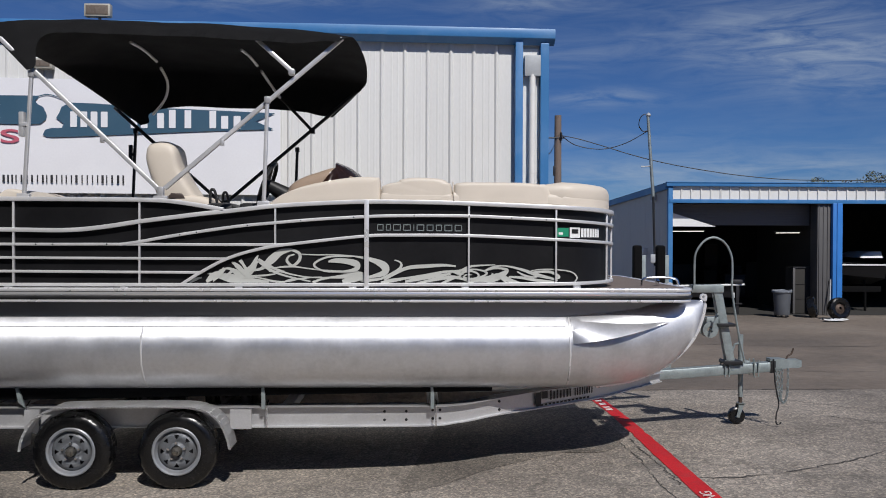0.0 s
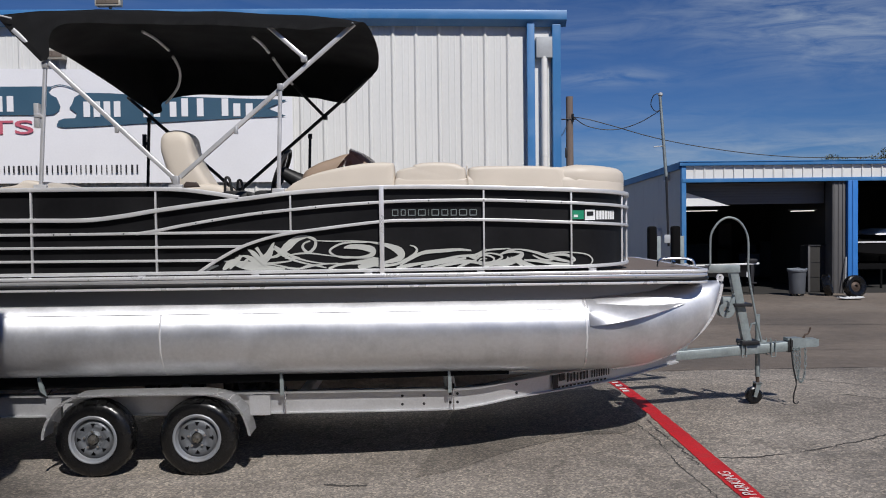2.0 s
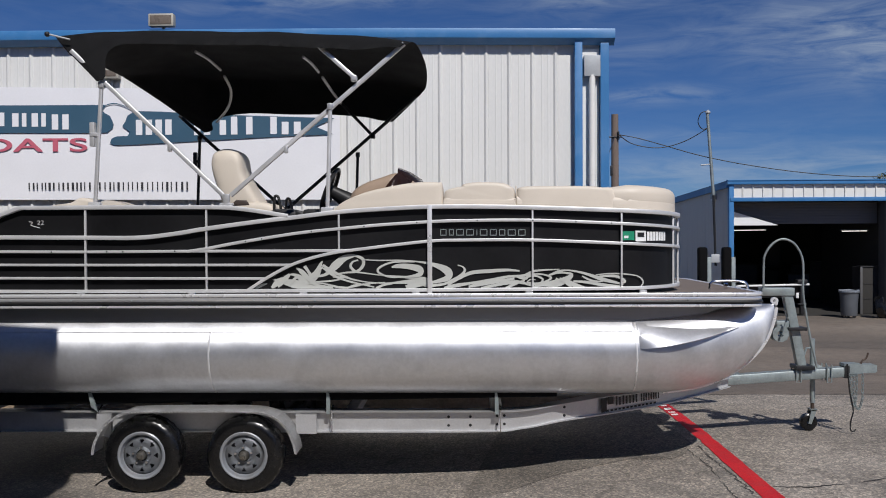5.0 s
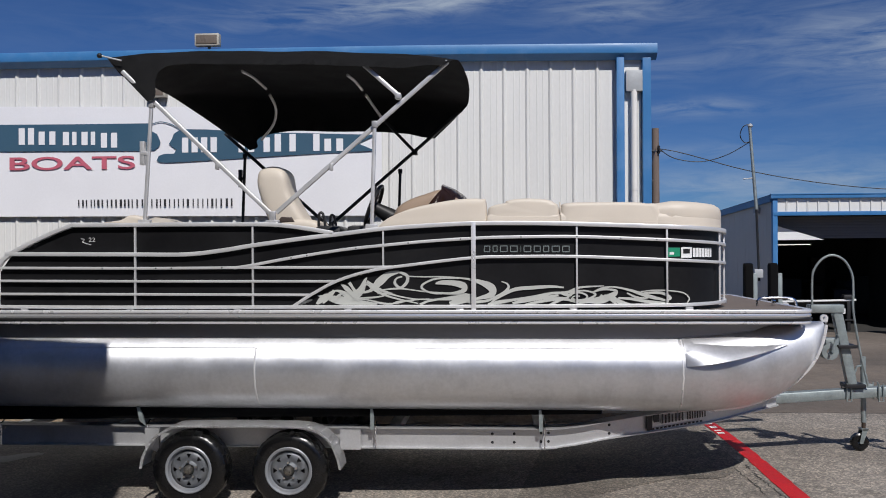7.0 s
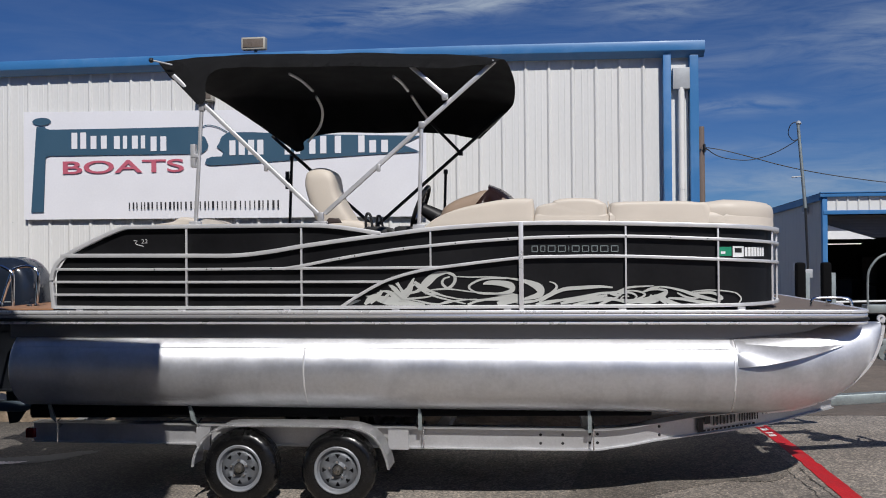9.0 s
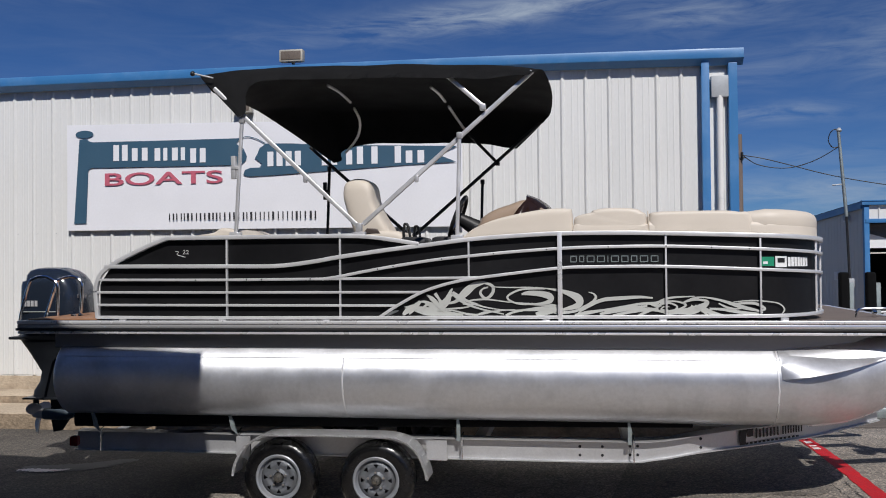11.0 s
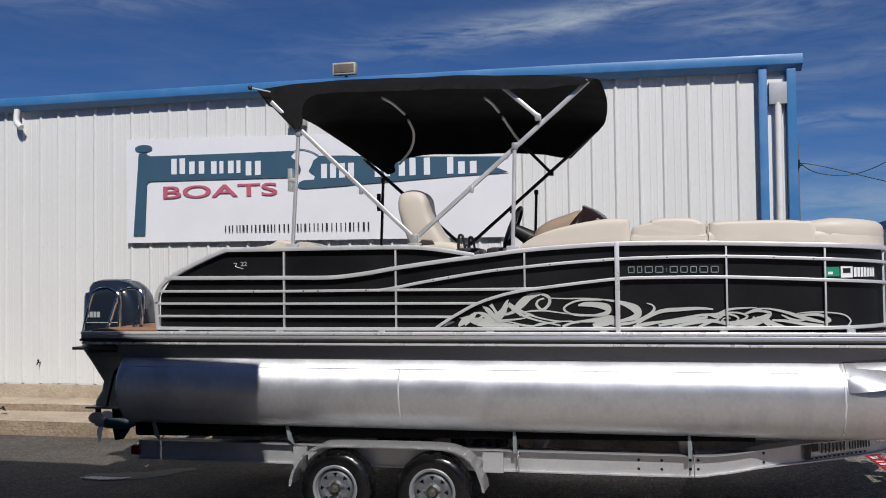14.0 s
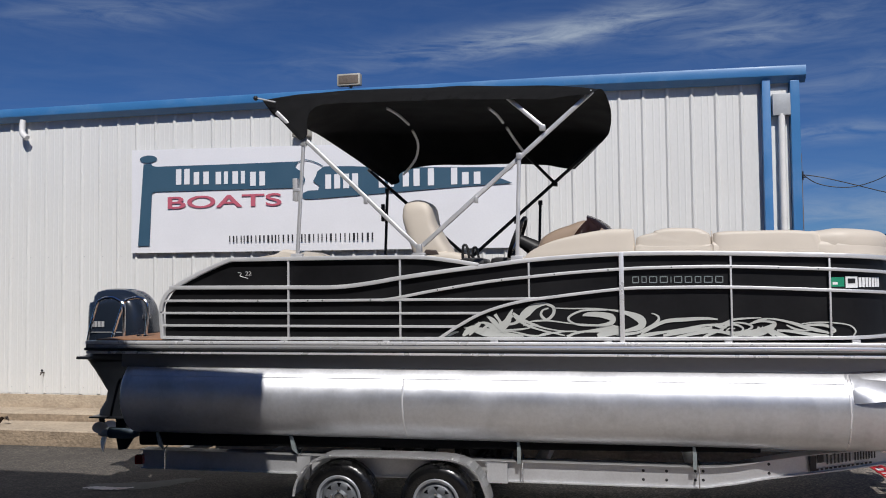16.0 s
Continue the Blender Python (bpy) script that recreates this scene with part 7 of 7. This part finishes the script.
def parked_hull(at, label, length=5.0, hull_mat=None):
    th = thing("parked_boat", label, "boat", "boats in the workshop", at=at)
    bm = bmesh.new()
    secs = []
    for i in range(13):
        t = i / 12
        x = length * t
        w = 0.95 * (1 - max(0, (0.45 - t) / 0.45) ** 2) + 0.02
        zt = 1.35 + 0.12 * (1 - t)
        secs.append([Vector((x, -w, zt)), Vector((x, -w * 0.9, 0.95 + 0.2 * (1 - t))), Vector((x, 0, 0.75 + 0.4 * max(0, 0.4 - t))), Vector((x, w * 0.9, 0.95 + 0.2 * (1 - t))), Vector((x, w, zt)), Vector((x, 0, zt + 0.05))])
    loft(bm, secs)
    part("hull", bm, hull_mat, th, smooth=40)
    bm = bmesh.new()
    box(bm, (0.1, -0.99, 1.33), (length, -0.955, 1.37), 0.01)
    part("rub_strip", bm, PRINT_WHITE, th)
    bm = bmesh.new()
    loft(bm, [[Vector((x, -0.85, 1.55)), Vector((x, -0.7, 1.55 + h)), Vector((x, 0.7, 1.55 + h)), Vector((x, 0.85, 1.55))] for x, h in ((length - 0.78, 0.04), (length - 0.45, 0.17), (length - 0.06, 0.19))])
    part("cover", bm, PRINT_WHITE, th, "white folded boat cover")
    for s in (-0.6, 0.6):
        bm = bmesh.new()
        box(bm, (0.5, s - 0.04, 0.55), (length, s + 0.04, 0.72), 0.01)
        for x in (0.7, length * 0.8):
            rod(bm, (x, s, 0.0), (x, s, 0.6), 0.04)
            rod(bm, (x, s, 0.6), (x, s * 0.8, 1.0), 0.03)
        part("stand", bm, BUNK, th)
    return th


parked_hull((12.78, 21.2, -0.27), "dark boat with a pale stripe on stands in the workshop bay", 2.5, PANEL).scale = (1, 1, 1.1)
skiff = thing("skiff", "small dark skiff with a white gunwale and outboard motor", "boat", at=(8.4, 19.9, -0.27))
bm = bmesh.new()
loft(bm, [[Vector((x, -0.6 * w, 0.86)), Vector((x, -0.45 * w, 0.5)), Vector((x, 0.45 * w, 0.5)), Vector((x, 0.6 * w, 0.86))] for x, w in ((-0.2, 0.9), (0.6, 1.0), (1.6, 1.0), (1.85, 0.95))])
part("hull", bm, DARK_STEEL, skiff, smooth=30)
bm = bmesh.new()
sweep(bm, curve_pts([(-0.2, -0.62, 0.86), (0.9, -0.66, 0.885), (1.75, -0.62, 0.90), (1.95, -0.45, 0.90), (1.98, 0.2, 0.90)], 5), rrect(0.10, 0.055, 0.02, 2))
part("gunwale", bm, PRINT_WHITE, skiff, "white gunwale")
bm = bmesh.new()
box(bm, (1.55, -0.72, 0.92), (1.86, -0.42, 1.06), 0.05)
part("motor_cover", bm, DARK_STEEL, skiff)
bm = bmesh.new()
box(bm, (1.66, -0.66, 0.0), (1.76, -0.54, 0.92), 0.02)
box(bm, (1.58, -0.70, 0.30), (1.84, -0.50, 0.34), 0.01)
part("motor_leg", bm, DARK_STEEL, skiff)
bm = bmesh.new()
box(bm, (1.52, -0.70, 0.50), (1.60, -0.66, 0.66), 0.01)
part("tag", bm, PRINT_WHITE, skiff)
# white triangle put in for the sunlit corner of the roller door
sun_patch_th = thing("door_sun_patch", "white triangle standing in for sunlight on the door curtain", "sheet", at=(8.1, 19.35, 2.40))
bm = bmesh.new()
extrude_y(bm, [(0, 0), (1.35, 0.0), (1.2, 0.05), (0, 0.42)], 0.0, 0.02)
part("cloth", bm, PRINT_WHITE, sun_patch_th, smooth=0)

# ---- poles, wires and distance ----
utility = thing("utility_pole", "weathered wooden utility pole behind the building", "utility pole", at=(4.62, 19.5, ground_z(4.6, 19.5)))
bm = bmesh.new()
rod(bm, (0, 0, 0), (0.0, 0, 6.05), 0.13, 0.105, 16)
part("post", bm, WOOD, utility)
bm = bmesh.new()
box(bm, (-0.16, -0.14, 4.2), (-0.09, -0.08, 4.5), 0.01)
part("bracket", bm, DARK_STEEL, utility)
bm = bmesh.new()
rod(bm, (-0.35, -0.1, 5.36), (0.2, -0.1, 5.36), 0.02)
part("arm", bm, DARK_STEEL, utility)
bm = bmesh.new()
rod(bm, (0.08, -0.12, 5.28), (0.08, -0.12, 5.52), 0.035)
part("insulator", bm, DARK_STEEL, utility)
mast = thing("service_mast", "thin grey service mast at the workshop corner", "mast", at=(7.46, 19.2, 0))
bm = bmesh.new()
rod(bm, (0.02, 0.0, 3.3), (-0.155, 0, 5.72), 0.052, 0.045, 12)
part("pipe", bm, GALV, mast)
bm = bmesh.new()
rod(bm, (0.09, 0.02, 1.2), (0.02, 0.02, 3.5), 0.035, 0.035, 10)
part("conduit", bm, DARK_STEEL, mast, "dark conduit down the wall")
bm = bmesh.new()
revolve(bm, [(0.0, 0.09), (0.05, 0.06), (0.08, 0.0), (0.05, -0.04), (0, -0.05)], (-0.14, 0, 5.75), "z", 14)
part("weather_head", bm, GREY_STEEL, mast)
bm = bmesh.new()
rod(bm, (-0.35, 0, 4.2), (-0.05, 0, 4.22), 0.02)
part("arm", bm, GREY_STEEL, mast)
bm = bmesh.new()
box(bm, (-0.1, -0.2, 1.3), (0.15, -0.05, 1.55), 0.02)
part("bracket", bm, GREY_STEEL, mast)


def wire(name, pts, r=0.014):
    th = thing(name, "thin black overhead cable", "cable", "overhead cables", at=(0, 0, 0))
    bm = bmesh.new()
    pipe(bm, curve_pts(pts, 8), r, 6)
    part("strand", bm, BLACK_PLASTIC, th)


wire("overhead_cable", [(4.68, 19.3, 5.15), (5.067, 19.3, 4.874), (5.62, 19.3, 4.745), (6.132, 19.3, 4.761), (6.73, 19.25, 4.953), (7.36, 19.2, 5.32)])
wire("overhead_cable", [(4.68, 19.4, 5.15), (5.195, 19.3, 5.042), (5.962, 19.3, 4.829), (6.816, 19.3, 4.573), (7.586, 19.3, 4.384), (8.617, 19.3, 4.185), (9.996, 19.3, 3.984), (11.381, 19.3, 3.859), (12.597, 19.3, 3.828), (15, 19.5, 3.85), (19, 19.8, 3.95)])
wire("service_loop", [(7.36, 19.2, 5.32), (7.16, 19.2, 5.27), (7.03, 19.2, 5.46), (7.09, 19.2, 5.70), (7.22, 19.2, 5.79), (7.33, 19.2, 5.77)])
wire("overhead_cable", [(1.98, 4.42, 3.45), (2.2, 6, 3.36), (2.9, 10, 3.7), (4.62, 19.4, 5.15)], 0.008)
wall_lamp = thing("wall_lamp", "small grey wall lamp high on the workshop side", "lamp", at=(7.9, 20.4, 3.24))
bm = bmesh.new()
box(bm, (-0.16, -0.1, 0.0), (0.0, 0.1, 0.16), 0.02)
part("housing", bm, GREY_STEEL, wall_lamp)
bm = bmesh.new()
box(bm, (-0.15, -0.085, -0.05), (-0.02, 0.085, 0.005), 0.015)
part("lens", bm, PRINT_WHITE, wall_lamp, "white lamp glass")
meter = thing("meter_box", "small white box on the workshop side wall", "meter box", at=(7.9, 21.5, 1.45))
bm = bmesh.new()
box(bm, (-0.12, -0.13, 0.0), (0.0, 0.13, 0.26), 0.02)
part("case", bm, WHITE_PIPE, meter)


def far_tree(x, y, s, seed):
    th = thing("tree", "distant green tree above the workshop roof", "tree", "distant trees", at=(x, y, ground_z(x, y)))
    rs = random.Random(seed)
    bm = bmesh.new()
    rod(bm, (0, 0, 0), (0.2, 0, 3.2 * s), 0.25 * s, 0.14 * s, 10)
    for k in range(7):
        a = k * 0.9
        rod(bm, (0.15, 0, (2.2 + 0.15 * k) * s), (1.5 * s * math.cos(a), 1.5 * s * math.sin(a), (3.4 + 0.25 * k) * s), 0.09 * s, 0.03 * s, 7)
    part("trunk", bm, WOOD, th)
    verts, faces = [], []
    for k in range(7000):
        a, u = rs.random() * 6.283, rs.random() ** 0.5
        zz = rs.random()
        rad = 2.1 * s * math.sin(math.pi * (0.12 + 0.8 * zz)) * u
        c = Vector((rad * math.cos(a), rad * math.sin(a), (2.6 + 2.5 * zz) * s))
        if noise.noise(c * 1.3 / s) < 0.04 + 0.2 * (zz - 0.5):
            continue
        d = Vector((rs.uniform(-1, 1), rs.uniform(-1, 1), rs.uniform(-1, 1))).normalized()
        e = d.cross(Vector((0.3, 0.2, 1))).normalized()
        q = 0.048 * s * (0.6 + rs.random())
        i = len(verts)
        verts += [c - d * q, c + e * q * 0.5, c + d * q, c - e * q * 0.5]
        faces.append((i, i + 1, i + 2, i + 3))
    me = bpy.data.meshes.new("crown")
    me.from_pydata([tuple(v) for v in verts], [], faces)
    me.materials.append(LEAF)
    ob = new("crown", me)
    ob.parent = th


far_tree(20.3, 36, 1.06, 3)
far_tree(23.4, 36.5, 1.13, 5)

# unseen canopy added beside the camera, its outline cut to shade the stern
canopy = thing("unseen_shade_canopy", "unseen flat canopy roof added to shade the stern", "canopy roof", at=(0, 0, 0))
bm = bmesh.new()
eave = [(-22.0, -12.0), (-1.72, -12.0), (-1.75, -4.0), (-1.82, -3.77), (-1.98, -3.5), (-2.04, -3.22), (-2.9, -3.16), (-3.35, -3.08), (-3.75, -2.72), (-4.65, -2.57), (-22.0, -2.48)]
loft(bm, [[Vector((x, y, z)) for x, y in eave] for z in (4.62, 4.85)])
part("roof", bm, DARK_STEEL, canopy, smooth=0)
for x in (-13.0, -2.6):
    bm = bmesh.new()
    box(bm, (x - 0.12, -9.2, -0.1), (x + 0.12, -8.96, 4.56), 0.02)
    part("column", bm, GREY_STEEL, canopy)
# unseen near-black wall, added to darken what the hull reflects
bm = bmesh.new()
box(bm, (-22.0, -20.0, -0.2), (-2.4, -9.4, 4.5), 0.02)
part("wall", bm, DEEP_SHADE, canopy, "near-black wall added under the unseen canopy", smooth=0)
# unseen block added behind the camera for reflections and to cut low sky
street = thing("unseen_street_block", "unseen two-storey brown block added behind the camera", "building", at=(0, 0, 0))
bm = bmesh.new()
box(bm, (-70, -46, -0.3), (70, -32, 7.6), 0.05)
part("wall", bm, RUST, street, smooth=0)
bm = bmesh.new()
box(bm, (-70.5, -46.5, 7.62), (70.5, -31.5, 8.0), 0.05)
part("roof", bm, SHADE_GREY, street, smooth=0)
